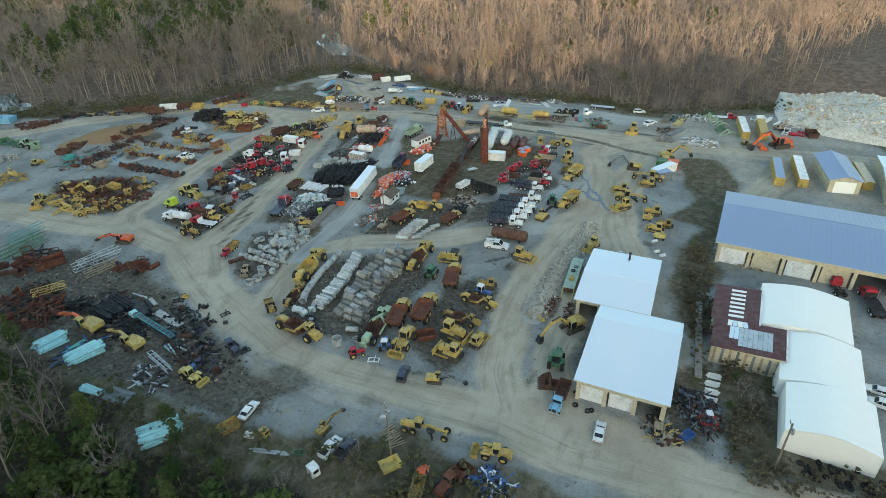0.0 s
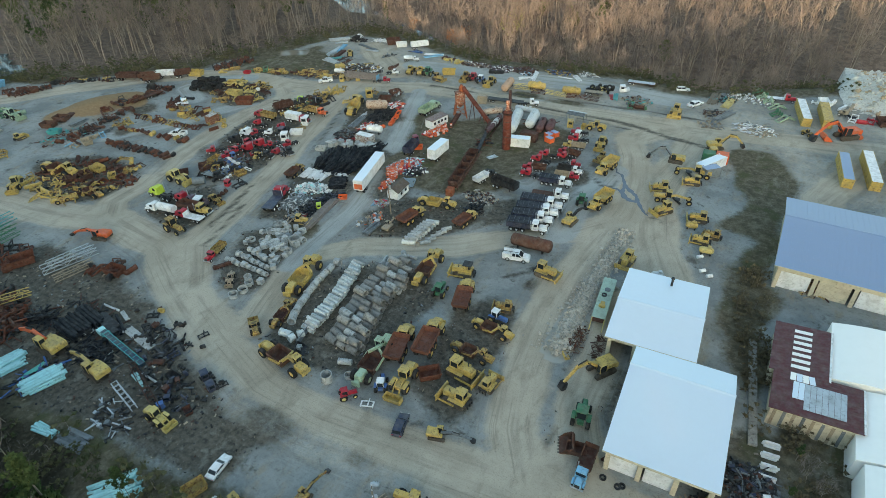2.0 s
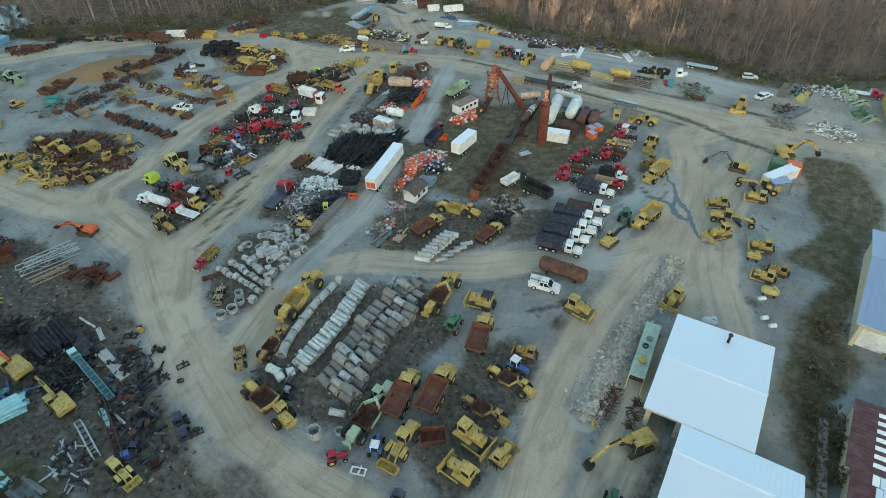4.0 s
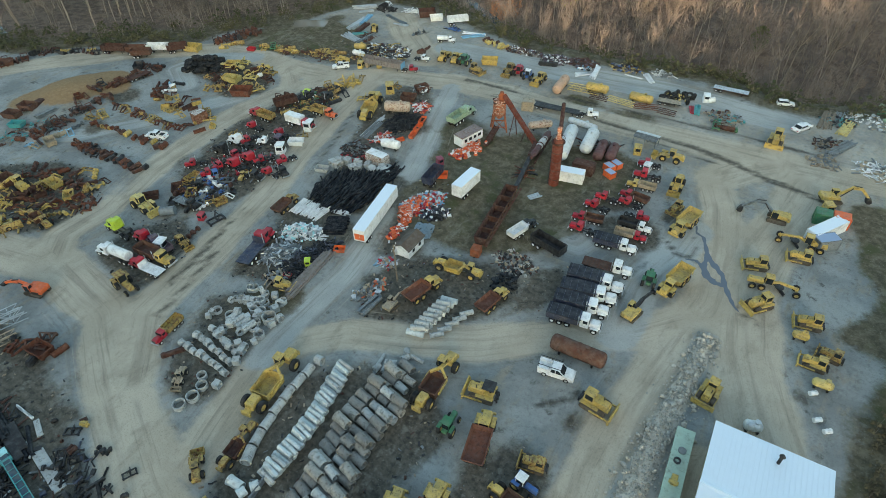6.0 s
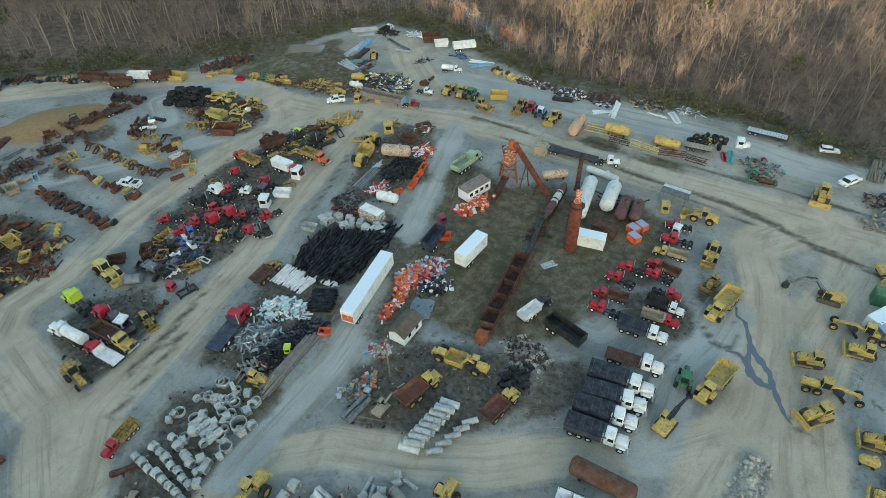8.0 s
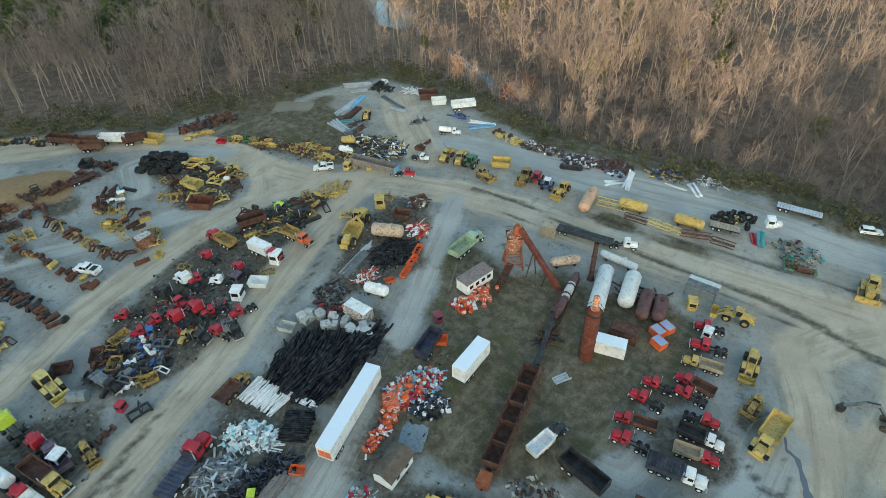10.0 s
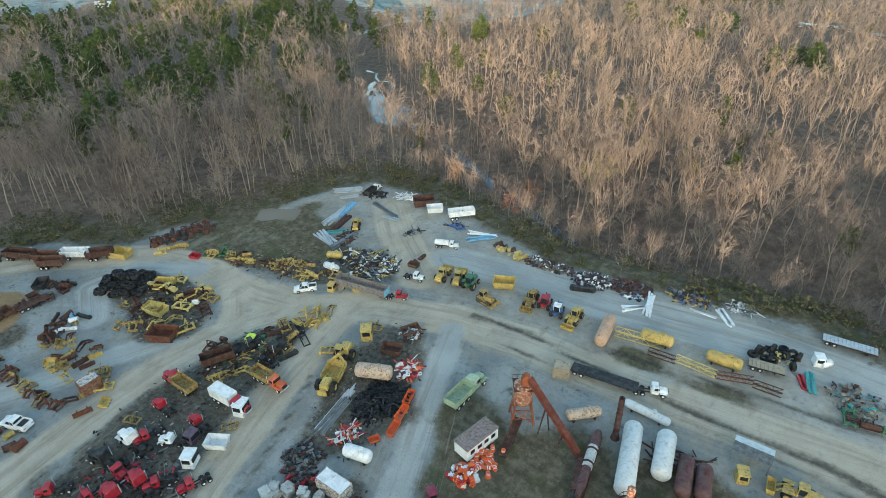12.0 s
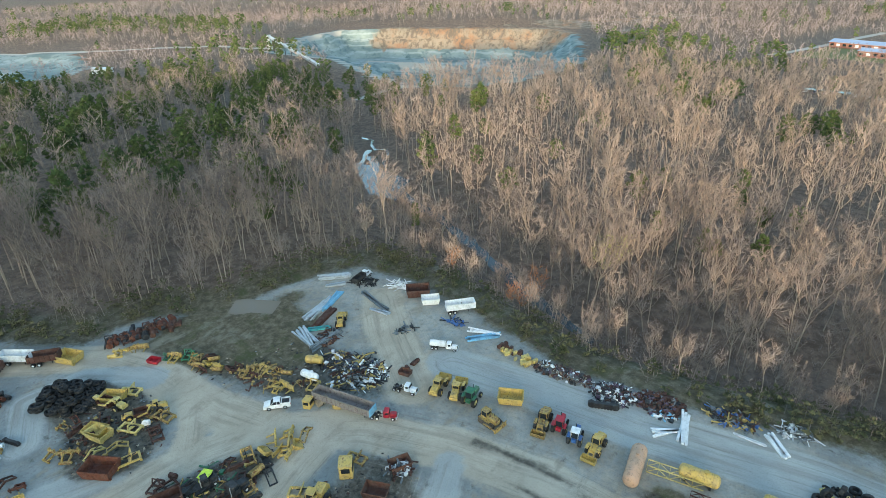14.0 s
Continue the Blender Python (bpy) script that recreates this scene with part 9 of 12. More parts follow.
truss(-80.7, 201.1, 7, 8.8, 1.4, CREAM_YELLOW, "yellow lattice conveyor frame on the ground", 0.1)
tank(-77.4, 202.3, 3, 6.3, 1.15, YELLOW, "bright yellow tank lying on trestles")
tank(-65.2, 202.8, 1, 6.3, 1.15, YELLOW, "bright yellow tank lying on trestles")
truss(-69.1, 198.5, -4, 7.2, 1.0, CREAM_YELLOW, "yellow conveyor frame on wooden trestles", 0.8)
truss(-62.6, 199.3, 19, 6.2, 1.0, ORANGE_RUST, "rusted conveyor frame on trestles", 0.8)
truss(-75.1, 198.2, 3, 5.1, 1.0, BROWN_RUST, "rusted conveyor frame on trestles", 0.6)
truss(-57.3, 200.0, 1, 4.7, 1.0, BROWN_RUST, "rusted conveyor frame on trestles", 0.5)
flatbed_trailer(-58.5, 205.8, 8, 6.5, DARK, TAN)
tyre(-61.3, 208.9, 0.9, 0.7, tilt=0, rz=0)
tyre(-60.6, 210.4, 0.9, 0.7, tilt=90, rz=37)
tyre(-58.7, 212.1, 0.9, 0.7, tilt=90, rz=74)
tyre(-57.8, 211.6, 0.9, 0.7, tilt=0, rz=111)
tyre(-56.4, 210.6, 0.9, 0.7, tilt=90, rz=148)
tyre(-55.1, 211.9, 0.9, 0.7, tilt=90, rz=185)
tyre(-56.7, 213.5, 0.9, 0.7, tilt=0, rz=222)
tyre(-53.6, 211.9, 0.9, 0.7, tilt=90, rz=259)
tyre(-54.2, 208.6, 0.9, 0.7, tilt=90, rz=296)
tyre(-59.1, 208.8, 0.9, 0.7, tilt=0, rz=333)
tyre(-57.9, 208.8, 0.9, 0.7, tilt=90, rz=370)
heap(194, "tyre_heap", "black machine tyres and pale rims", -57.5, 211.0, 4.0, 2.0, 5, 60, [RUBBER,RUBBER,CREAM_YELLOW], 1.0, 1.0, 0.1)
stack(195, "beam_stack", "red and white steel sections", -52.5, 205.9, -69, 4.0, 1.0, 1, 4, 0.20, RED, "beams", 4.0, True)
stack(196, "beam_stack", "teal steel sections lying on gravel", -51.3, 206.7, -80, 5.5, 1.4, 1, 4, 0.22, TEAL, "beams", 4.0, True)
scrap("cab", -50.9, 212.7, 20, WHITE, 1.20)
scrap("drum", -49.7, 212.8, 50, WHITE, 1.10)
heap(197, "scrap_heap", "scrap and timber by the track", -44.1, 206.1, 4.6, 4.0, -8, 130, [BROWN_RUST,TEAL,IRON_GREY,WOOD,TAN], 0.5, 1.3, 0.3)
scrap_row(198, -45.9, 201.0, -39.2, 201.3, 4, ["frame", "ripper", "arm", "engine", "axle", "bucket", "roller", "skip"], [BROWN_RUST, GREEN], 1.00, 0.7)
car(-32.9, 221.2, 18, 4.0, WHITE, "suv")
flatbed_trailer(-46.6, 220.7, 3, 9.0, BROWN_RUST, SILVER)
car(-27.1, 210.3, 63, 6.2, WHITE)
bulldozer(-31.1, 200.6, -87, 6.6, YELLOW)
stack(199, "timber_stack", "weathered timber baulks stacked on gravel", -22.6, 218.1, 89, 10.1, 3.2, 2, 8, 0.14, WOOD, "timber", 5.0, True)
stack(200, "beam_stack", "grey steel sections stacked on gravel", -20.6, 220.5, 85, 8.2, 2.2, 1, 6, 0.14, IRON_GREY, "beams", 5.0, True)
stack(201, "beam_stack", "pale yellow beams stacked on gravel", -18.1, 216.3, 83, 8.0, 2.6, 2, 6, 0.16, CREAM_YELLOW, "beams", 5.0, True)
heap(202, "scrap_heap", "small dark scrap among the beams", -20.0, 219.0, 4.1, 3.0, 11, 120, [BROWN_RUST,IRON_GREY,DARK,DARK,TEAL], 0.5, 1.2, 0.3)
stack(203, "beam_stack", "grey steel bars laid side by side", -17.8, 205.7, 67, 9.8, 2.6, 2, 7, 0.15, IRON_GREY, "beams", 8.0, True)
heap(204, "scrap_heap", "rusted bars and timber strewn on gravel", -20.3, 205.7, 3.4, 4.0, -17, 110, [BROWN_RUST,WOOD,IRON_GREY,DARK], 0.4, 1.2, 0.3)
heap(205, "scrap_heap", "pale rubbish on gravel", -20.3, 197.5, 3.3, 3.0, -13, 70, [TAN,IRON_GREY,WOOD], 0.2, 2.2, 0.3)
heap(206, "scrap_heap", "pale rubble and rubbish beside the track", -12.3, 223.0, 7.2, 4.0, -16, 140, [WHITE,IRON_GREY,TAN,SILVER], 0.4, 1.0, 0.3)


# ---- far right: containers, shredded trucks and the stone heap ----
container(35.3, 187.0, 98, 14.0, YELLOW, WALL_CREAM)
container(14.0, 181.6, 95, 15.3, YELLOW, ROOF_BLUE)
container(19.6, 184.0, 96, 17.6, YELLOW, WHITE)
container(2.7, 215.6, 100, 15.6, YELLOW, WHITE)
container(8.5, 216.1, 97, 14.4, YELLOW, YELLOW)
excavator(14.2, 204.8, -142, 14.1, ORANGE, ORANGE, "reach")
scrap("bucket", 9.5, 201.4, 20, ORANGE, 1.30)
scrap("roller", 15.9, 205.1, 10, ORANGE, 1.20)
scrap_row(207, -12.0, 235.1, -1.0, 208.1, 7, ["frame", "ripper", "arm", "blade", "bucket"], [MINT, MINT, GREEN, MINT], 1.30, 0.8)
flat_truck(-3.9, 225.0, 9, 8.4, RED, WHITE)
scrap_row(208, 4.8, 228.3, 17.4, 225.9, 5, ["frame", "ripper", "arm", "engine", "axle", "bucket", "roller", "skip"], [TAN, BROWN_RUST, WHITE], 1.20, 1.5)
wheel_loader(4.8, 201.8, -31, 3.0, DULL_YELLOW)
road_tractor(14.2, 220.3, 146, 5.2, TAN)
scrap_row(209, 15.7, 217.7, 24.1, 218.3, 4, ["frame", "ripper", "arm", "engine", "axle", "bucket", "roller", "skip"], [RED, BROWN_RUST, WHITE], 1.20, 1.2)
heap(210, "scrap_heap", "pale rubbish strewn by the track", -8.5, 199.4, 5.9, 4.0, -11, 160, [WHITE,IRON_GREY,TAN,SILVER], 0.3, 2.2, 0.3)


# ---- scrap field by the left-hand trees ----
excavator(-132.9, 75.4, -162, 9.6, ORANGE, ORANGE, "low")
truss(-130.4, 66.0, 72, 11.1, 1.6, SILVER, "pale lattice boom section lying on soil", 0.1)
truss(-131.8, 66.9, 76, 9.0, 1.4, SILVER, "pale lattice boom section lying on soil", 0.1)
truss(-126.4, 64.2, 76, 7.9, 1.2, TAN, "lattice boom section lying on soil", 0.1)
scrap_patch(211, -120.5, 68.0, 5.1, 4.0, -1, 7, ["frame", "ripper", "arm", "engine", "axle", "bucket", "roller", "skip"], [BROWN_RUST, ORANGE_RUST, BED_RUST, DARK], 1.10)
truss(-154.6, 62.4, 87, 11.3, 2.2, GREEN, "green lattice frames heaped together", 0.1)
truss(-150.2, 60.5, 90, 11.4, 2.0, GREEN, "green lattice frames heaped together", 1.6)
truss(-156.5, 65.0, 92, 9.1, 1.6, TEAL, "teal lattice frame on top of others", 2.0)
scrap_patch(212, -144.4, 59.0, 7.2, 5.0, 56, 12, ["frame", "ripper", "arm", "engine", "axle", "bucket", "roller", "skip"], [BROWN_RUST, ORANGE_RUST, BED_RUST, DARK], 1.30)
scrap_patch(213, -128.1, 47.9, 5.3, 8.0, 74, 26, ["frame", "ripper", "arm", "engine", "axle", "bucket", "roller", "skip"], [BROWN_RUST, ORANGE_RUST, BED_RUST, DARK], 1.30)
truss(-127.5, 52.3, 59, 6.6, 1.2, YELLOW, "yellow lattice frame on the rusty heap", 1.5)
heap(214, "scrap_heap", "great heap of rusted steel", -127.2, 47.6, 6.2, 9.0, 78, 260, [BROWN_RUST,ORANGE_RUST,BED_RUST,DARK], 2.2, 4.0, 0.3)
heap(215, "scrap_heap", "dark steel and pipe strewn on soil", -112.0, 55.6, 5.3, 7.0, 73, 90, [DARK,RUBBER,BROWN_RUST,DARK], 0.4, 2.6, 0.5)
stack(216, "pipe_stack", "stack of large black pipes on dark soil", -109.9, 54.9, -6, 7.6, 7.0, 2, 10, 0.36, BLACK_PIPE, "pipes", 4.0, False)
stack(217, "pipe_stack", "black pipes sliding off their stack", -103.6, 57.4, -14, 6.4, 3.0, 1, 5, 0.3, BLACK_PIPE, "pipes", 9.0, False)
heap(237, "scrap_heap", "black belting and bars heaped on the soil", -118.6, 52.2, 3.0, 1.8, 10, 130, [DARK, RUBBER, BLACK_PIPE], 1.2, 2.4, 0.4)
heap(238, "scrap_heap", "black steel bars and plates below the boom", -101.0, 51.6, 5.5, 2.4, -12, 130, [DARK, BLACK_PIPE, RUBBER], 0.7, 3.2, 0.5)
heap(239, "scrap_heap", "black cast parts strewn on pale gravel", -91.4, 57.6, 7.0, 3.4, -35, 40, [DARK, RUBBER, NAVY], 0.6, 1.5, 0.3, 1.3)
scrap_patch(242, -92.6, 59.4, 8.0, 3.6, -32, 11, ["engine", "axle", "roller", "arm", "frame"], [DARK, RUBBER, NAVY, DARK], 0.8)
heap(240, "scrap_heap", "dark machine parts along the track", -80.8, 51.8, 4.6, 3.0, -20, 40, [DARK, NAVY, RUBBER], 0.6, 1.4, 0.3, 1.2)
scrap_patch(243, -80.2, 52.0, 5.4, 3.4, -20, 9, ["engine", "axle", "cab", "skip"], [NAVY, DARK, BROWN_RUST, BLUE], 0.62)
scrap("drum", -88.0, 55.2, 30, BROWN_RUST, 0.9)
crane_boom(-97.2, 54.4, -7.5, 14.0)
concrete_slab(-96.8, 57.7, -8, 8.6, 1.7)
concrete_slab(-106.6, 54.6, 62, 2.6, 1.3)
concrete_slab(-104.6, 60.4, -18, 3.4, 0.8)
for x_, y_, z_ in ((-111.4, 57.4, -6), (-110.4, 55.9, -9), (-109.2, 54.3, -4), (-105.4, 57.9, -10), (-104.4, 56.7, -7), (-111.0, 52.9, -12)):
    put(("dark_box_beam",), make_box_beam, x_, y_, z_, 1.0)
stack(245, "pole_stack", "white steel pole lying on the soil", -109.0, 60.7, 4, 4.4, 0.3, 1, 1, 0.2, WHITE, "poles", 2.0, False)
stack(246, "pole_stack", "white steel pole lying on the soil", -86.2, 52.1, -4, 5.4, 0.3, 1, 1, 0.2, WHITE, "poles", 2.0, False)
scrap("engine", -99.1, 64.6, 20, YELLOW, 0.8)
scrap("cab", -78.4, 56.8, 65, NAVY, 0.9)
scrap("cab", -75.6, 55.6, 70, NAVY, 0.9)
truss(-91.0, 52.6, -14, 9.0, 0.7, DARK, "dark boom section lying on scrap", 0.1)
stack(236, "pipe_stack", "white pipes dropped on the dark soil", -88.4, 51.0, -18, 4.2, 0.8, 1, 3, 0.16, CYAN, "pipes", 6.0, False)
truss(-85.2, 50.1, -20, 13.4, 1.0, BROWN_RUST, "rusted boom section lying on gravel", 0.1)
heap(218, "scrap_heap", "dark scrap and slabs strewn on soil", -97.9, 55.9, 10.2, 6.0, -8, 40, [DARK,BROWN_RUST,IRON_GREY,CONCRETE,WOOD], 0.4, 2.2, 0.3)
heap(219, "scrap_heap", "scattered dark scrap parts on the gravel", -80.5, 52.9, 8.0, 5.0, -14, 36, [DARK,RUBBER,DARK,IRON_GREY], 0.5, 1.8, 0.3)
heap(220, "scrap_heap", "scattered dark scrap", -91.3, 60.2, 5.3, 3.2, -20, 26, [DARK,RUBBER,NAVY], 0.4, 2.2, 0.3)
scrap_row(221, -92.1, 60.0, -72.5, 53.4, 12, ["engine", "axle", "roller", "drum", "frame"], [DARK, NAVY, DARK], 0.60, 4.0)
scrap_row(222, -103.1, 63.7, -87.8, 62.0, 7, ["engine", "axle", "roller", "drum", "frame"], [DARK, BROWN_RUST], 0.60, 3.0)
excavator(-108.6, 48.4, -179, 12.6, YELLOW, ORANGE, "low")
excavator(-95.8, 48.6, 176, 10.9, YELLOW, YELLOW, "low")
truss(-87.0, 47.4, -13, 7.5, 0.9, SILVER, "pale boom section lying on soil", 0.1)
wheel_loader(-78.3, 47.1, -3, 6.1, CREAM_YELLOW)
stack(223, "pipe_stack", "pale cyan plastic pipes stacked at the trees", -113.0, 42.4, 79, 6.2, 2.8, 2, 8, 0.24, CYAN, "pipes", 4.0, False)
stack(224, "pipe_stack", "pale cyan plastic pipes stacked at the trees", -110.7, 41.5, 75, 5.4, 1.4, 2, 5, 0.20, CYAN, "pipes", 4.0, False)
stack(225, "pipe_stack", "pale cyan plastic pipes stacked at the trees", -102.6, 42.9, 72, 6.6, 4.0, 3, 10, 0.24, CYAN, "pipes", 4.0, False)
stack(226, "pipe_stack", "turquoise plastic pipes lying on gravel", -106.5, 43.6, 85, 4.2, 1.0, 1, 4, 0.20, paint("bright_turquoise_pipe", (0.12, 0.55, 0.45), 0.05, 0.4), "pipes", 3.0, False)
stack(227, "pipe_stack", "pale plastic pipes by the trees", -92.7, 37.1, 3, 4.8, 1.6, 1, 5, 0.20, CYAN, "pipes", 6.0, False)
stack(228, "pipe_stack", "pale cyan plastic pipes under the trees", -73.2, 35.8, 55, 6.6, 5.0, 3, 11, 0.22, CYAN, "pipes", 9.0, False)
heap(229, "scrap_heap", "pale scrap by the trees", -85.6, 43.5, 4.3, 2.5, -17, 60, [SILVER,IRON_GREY,DARK], 0.3, 2.2, 0.3)
heap(230, "scrap_heap", "blue tarp and dark scrap", -104.6, 43.1, 4.2, 3.0, 76, 60, [BLUE,DARK], 0.5, 2.2, 0.3)
stack(231, "board_stack", "grey boards lying by the trees", -86.8, 38.2, 1, 5.6, 3.0, 1, 8, 0.20, IRON_GREY, "boards", 5.0, True)
wheel_loader(-223.7, 106.2, 2, 18.8, MINT)
scrap_patch(232, -230.6, 105.9, 12.0, 4.0, -5, 7, ["frame", "ripper", "arm", "blade", "bucket"], [MINT, GREEN, DULL_YELLOW], 1.20)
scrap("skip", -259.7, 119.4, 20, LIGHT_BLUE, 1.80)
scrap_row(233, -251.2, 116.2, -241.0, 129.2, 8, ["frame", "ripper", "arm", "engine", "axle", "bucket", "roller", "skip"], [BROWN_RUST, ORANGE_RUST, BED_RUST, DARK], 1.10, 1.5)
bulldozer(-205.0, 97.7, 92, 4.0, YELLOW)
scrap_patch(234, -201.9, 86.3, 4.4, 4.0, 1, 6, ["frame", "ripper", "arm", "blade", "bucket"], [YELLOW, YELLOW, DULL_YELLOW], 1.20)
heap(235, "stone_heap", "low heap of pale stone", -220.9, 95.9, 5.4, 4.0, 28, 80, [STONE,GREY_STONE], 1.5, 1.0, 0.0)


# ---- concrete pipes of the front yard ----
rp = random.Random(41)
PALE_PIPE = paint("pale_bluish_concrete", (0.6, 0.65, 0.65), 0.2, 0.9, under=(0.4, 0.4, 0.38), vary=0.2)
GREY_CONCRETE = paint("dark_grey_concrete", (0.23, 0.225, 0.21), 0.35, 0.9, under=(0.14, 0.13, 0.115), vary=0.35)


def along(pts, y):
    """x at y on a bent line."""
    for (ax, ay), (bx, by) in zip(pts, pts[1:]):
        if y <= by:
            break
    return ax + (bx - ax) * (y - ay) / (by - ay)


# one line of large pipes end to end
line_ = [(-73.9, 73.2), (-76.3, 79.2), (-77.2, 84.3), (-78.0, 90.6)]
y_ = 73.6
while y_ < 90.4:
    L_ = rp.choice((2.0, 2.4, 2.4))
    slope_ = math.degrees(math.atan2(1.0, along(line_, y_ + 1) - along(line_, y_)))
    pipe(along(line_, y_ + L_ / 2) + rp.uniform(-0.15, 0.15), y_ + L_ / 2, slope_ + rp.uniform(-5, 5), L_, rp.choice((0.72, 0.78)), rp.choice((CONCRETE, PALE_PIPE, CONCRETE)))
    y_ += L_ * 1.07
ring(along(line_, 92.2), 92.2, 0.85, 1.3, tilt=100)
for x, y, rz in ((-72.9, 71.0, 5), (-71.2, 70.6, 75), (-70.4, 72.2, 60)):
    pipe(x, y, rz, 2.4 if rz < 50 else 1.2, 0.7, PALE_PIPE)
# a long low stack of slender pipes, laid across
for i in range(27):
    y = 73.9 + 19.6 * i / 26
    x = along([(-69.9, 73.0), (-71.0, 83.9), (-73.5, 94.0)], y)
    for layer in range(3):
        if layer < 2 or i % 4:
            pipe(x + 0.2 * layer - 0.2 + rp.uniform(-0.22, 0.22), y + 0.12 * layer, rp.uniform(-10, 2), 3.0 - 0.4 * (i % 2), 0.32, PALE_PIPE if rp.random() < 0.75 else CONCRETE, z=height_at(x, y) + 0.54 * layer)
# a broad stock of large pipes in columns, two high
left_, right_ = [(-65.6, 73.0), (-66.3, 79.0), (-68.0, 85.0), (-68.6, 90.4), (-66.4, 99.5)], [(-58.0, 73.0), (-58.8, 82.5), (-60.6, 90.5), (-63.2, 99.5)]
for i in range(17):
    y = 73.8 + 25.4 * i / 16
    x, end, col = along(left_, y) + rp.uniform(-0.2, 0.2), along(right_, y), 0
    while x < end - 1.2:
        L_ = (2.6, 2.0, 2.4)[col % 3]
        r_ = (0.74, 0.6, 0.7)[col % 3]
        mat = ((GREY_CONCRETE, CONCRETE_TAN, GREY_CONCRETE), (CONCRETE_TAN, GREY_CONCRETE, CONCRETE), (GREY_CONCRETE, CONCRETE_TAN, CONCRETE))[col % 3][rp.randrange(3)]
        yy = y + rp.uniform(-0.1, 0.1) - 0.12 * (x - along(left_, y))
        if rp.random() < 0.95:
            pipe(x + L_ / 2, yy, -8 + rp.uniform(-5, 5), L_, r_, mat)
            if (col + i) % 5 and i < 16 and rp.random() < 0.62:
                pipe(x + L_ / 2 + rp.uniform(-0.2, 0.2), yy + 0.8, -8 + rp.uniform(-5, 5), L_, r_, (CONCRETE, CONCRETE_TAN, GREY_CONCRETE)[rp.randrange(3)], z=height_at(x, y) + r_ * 1.72)
        x += L_ + rp.choice((0.1, 0.16, 0.35))
        col += 1
for x, y, rz in ((-66.4, 100.6, 70), (-68.4, 97.6, 110), (-67.4, 98.6, 30), (-69.0, 96.6, 80), (-64.8, 101.6, 0), (-66.9, 101.6, 130), (-69.6, 98.2, 100)):
    pipe(x, y, rz, 2.4 if rz in (0, 110, 100) else 1.2, 0.3 if rz in (110, 100, 0) else 0.55)
pipe(-59.1, 70.6, 20, 2.4, 0.55)
ring(-59.6, 66.2, 1.0, 1.6)
ring(-56.8, 68.5, 0.7, 0.8)
culvert(-68.6, 69.6, 20, 0.7)

# ---- manhole rings and pipes of the middle stock ----
for row_i, (x0, y0, x1, y1, n) in enumerate(((-99.6, 82.6, -88.8, 82.5, 8), (-98.8, 84.9, -89.8, 84.2, 7), (-97.9, 87.3, -90.4, 85.9, 5))):
    for i in range(n):
        k = i / (n - 1)
        pipe(x0 + (x1 - x0) * k, y0 + (y1 - y0) * k + rp.uniform(-0.2, 0.2), rp.uniform(-14, 10), 1.05, rp.choice((0.55, 0.66)))
for i in range(48):
    x = -95.4 + rp.uniform(-6, 6.4)
    y = 92.0 + rp.uniform(-4.6, 6.8)
    if rp.random() < 0.6:
        ring(x, y, rp.choice((0.6, 0.75, 0.9)), rp.choice((0.6, 0.9)), tilt=rp.choice((0, 0, rp.uniform(1, 179))))
    else:
        culvert(x, y, rp.uniform(0, 90), rp.uniform(0.7, 1.0))
for i in range(4):
    pipe(-97.0 + i * 1.35, 91.2 - i * 0.05, 84, 2.6, 0.6)
for x, y, r, h in ((-91.2, 94.3, 1.25, 1.5), (-90.2, 90.9, 0.95, 0.9), (-92.3, 91.5, 0.85, 0.8), (-90.0, 74.6, 1.0, 0.9), (-89.5, 76.7, 1.0, 0.9), (-89.9, 78.8, 0.9, 0.9), (-91.4, 80.0, 0.8, 0.9), (-96.0, 96.6, 0.8, 0.9), (-99.4, 95.0, 0.8, 0.8)):
    ring(x, y, r, h)
for x, y, rz in ((-90.0, 86.9, 20), (-91.6, 87.6, 60), (-88.0, 80.2, 10), (-89.0, 85.0, 40), (-93.4, 86.6, 0), (-92.2, 96.6, 70)):
    culvert(x, y, rz, 0.95)

# ---- pipes beside the rust-bedded haulers ----
for i in range(9):
    k = i / 8
    pipe(-68.2 + 0.6 * k, 105.6 + 9.4 * k, rp.uniform(12, 28), 3.0, 0.54, PALE_PIPE)
    if i < 7:
        pipe(-68.0 + 0.6 * k, 106.2 + 9.2 * k, rp.uniform(12, 28), 2.6, 0.5, z=0.86)
for i in range(5):
    pipe(-65.0 + 0.4 * i, 107.4 + i * 1.7, rp.uniform(40, 60), 2.4, 0.45)

# ---- black plastic pipes, in a wide low pile ----
BLACK_AREA = [(-112.3, 124.6), (-113.6, 133.0), (-107.0, 137.0), (-103.2, 142.0), (-100.0, 145.0), (-98.4, 139.2), (-98.2, 132.2), (-97.2, 125.5), (-101.8, 123.8), (-105.4, 123.0)]


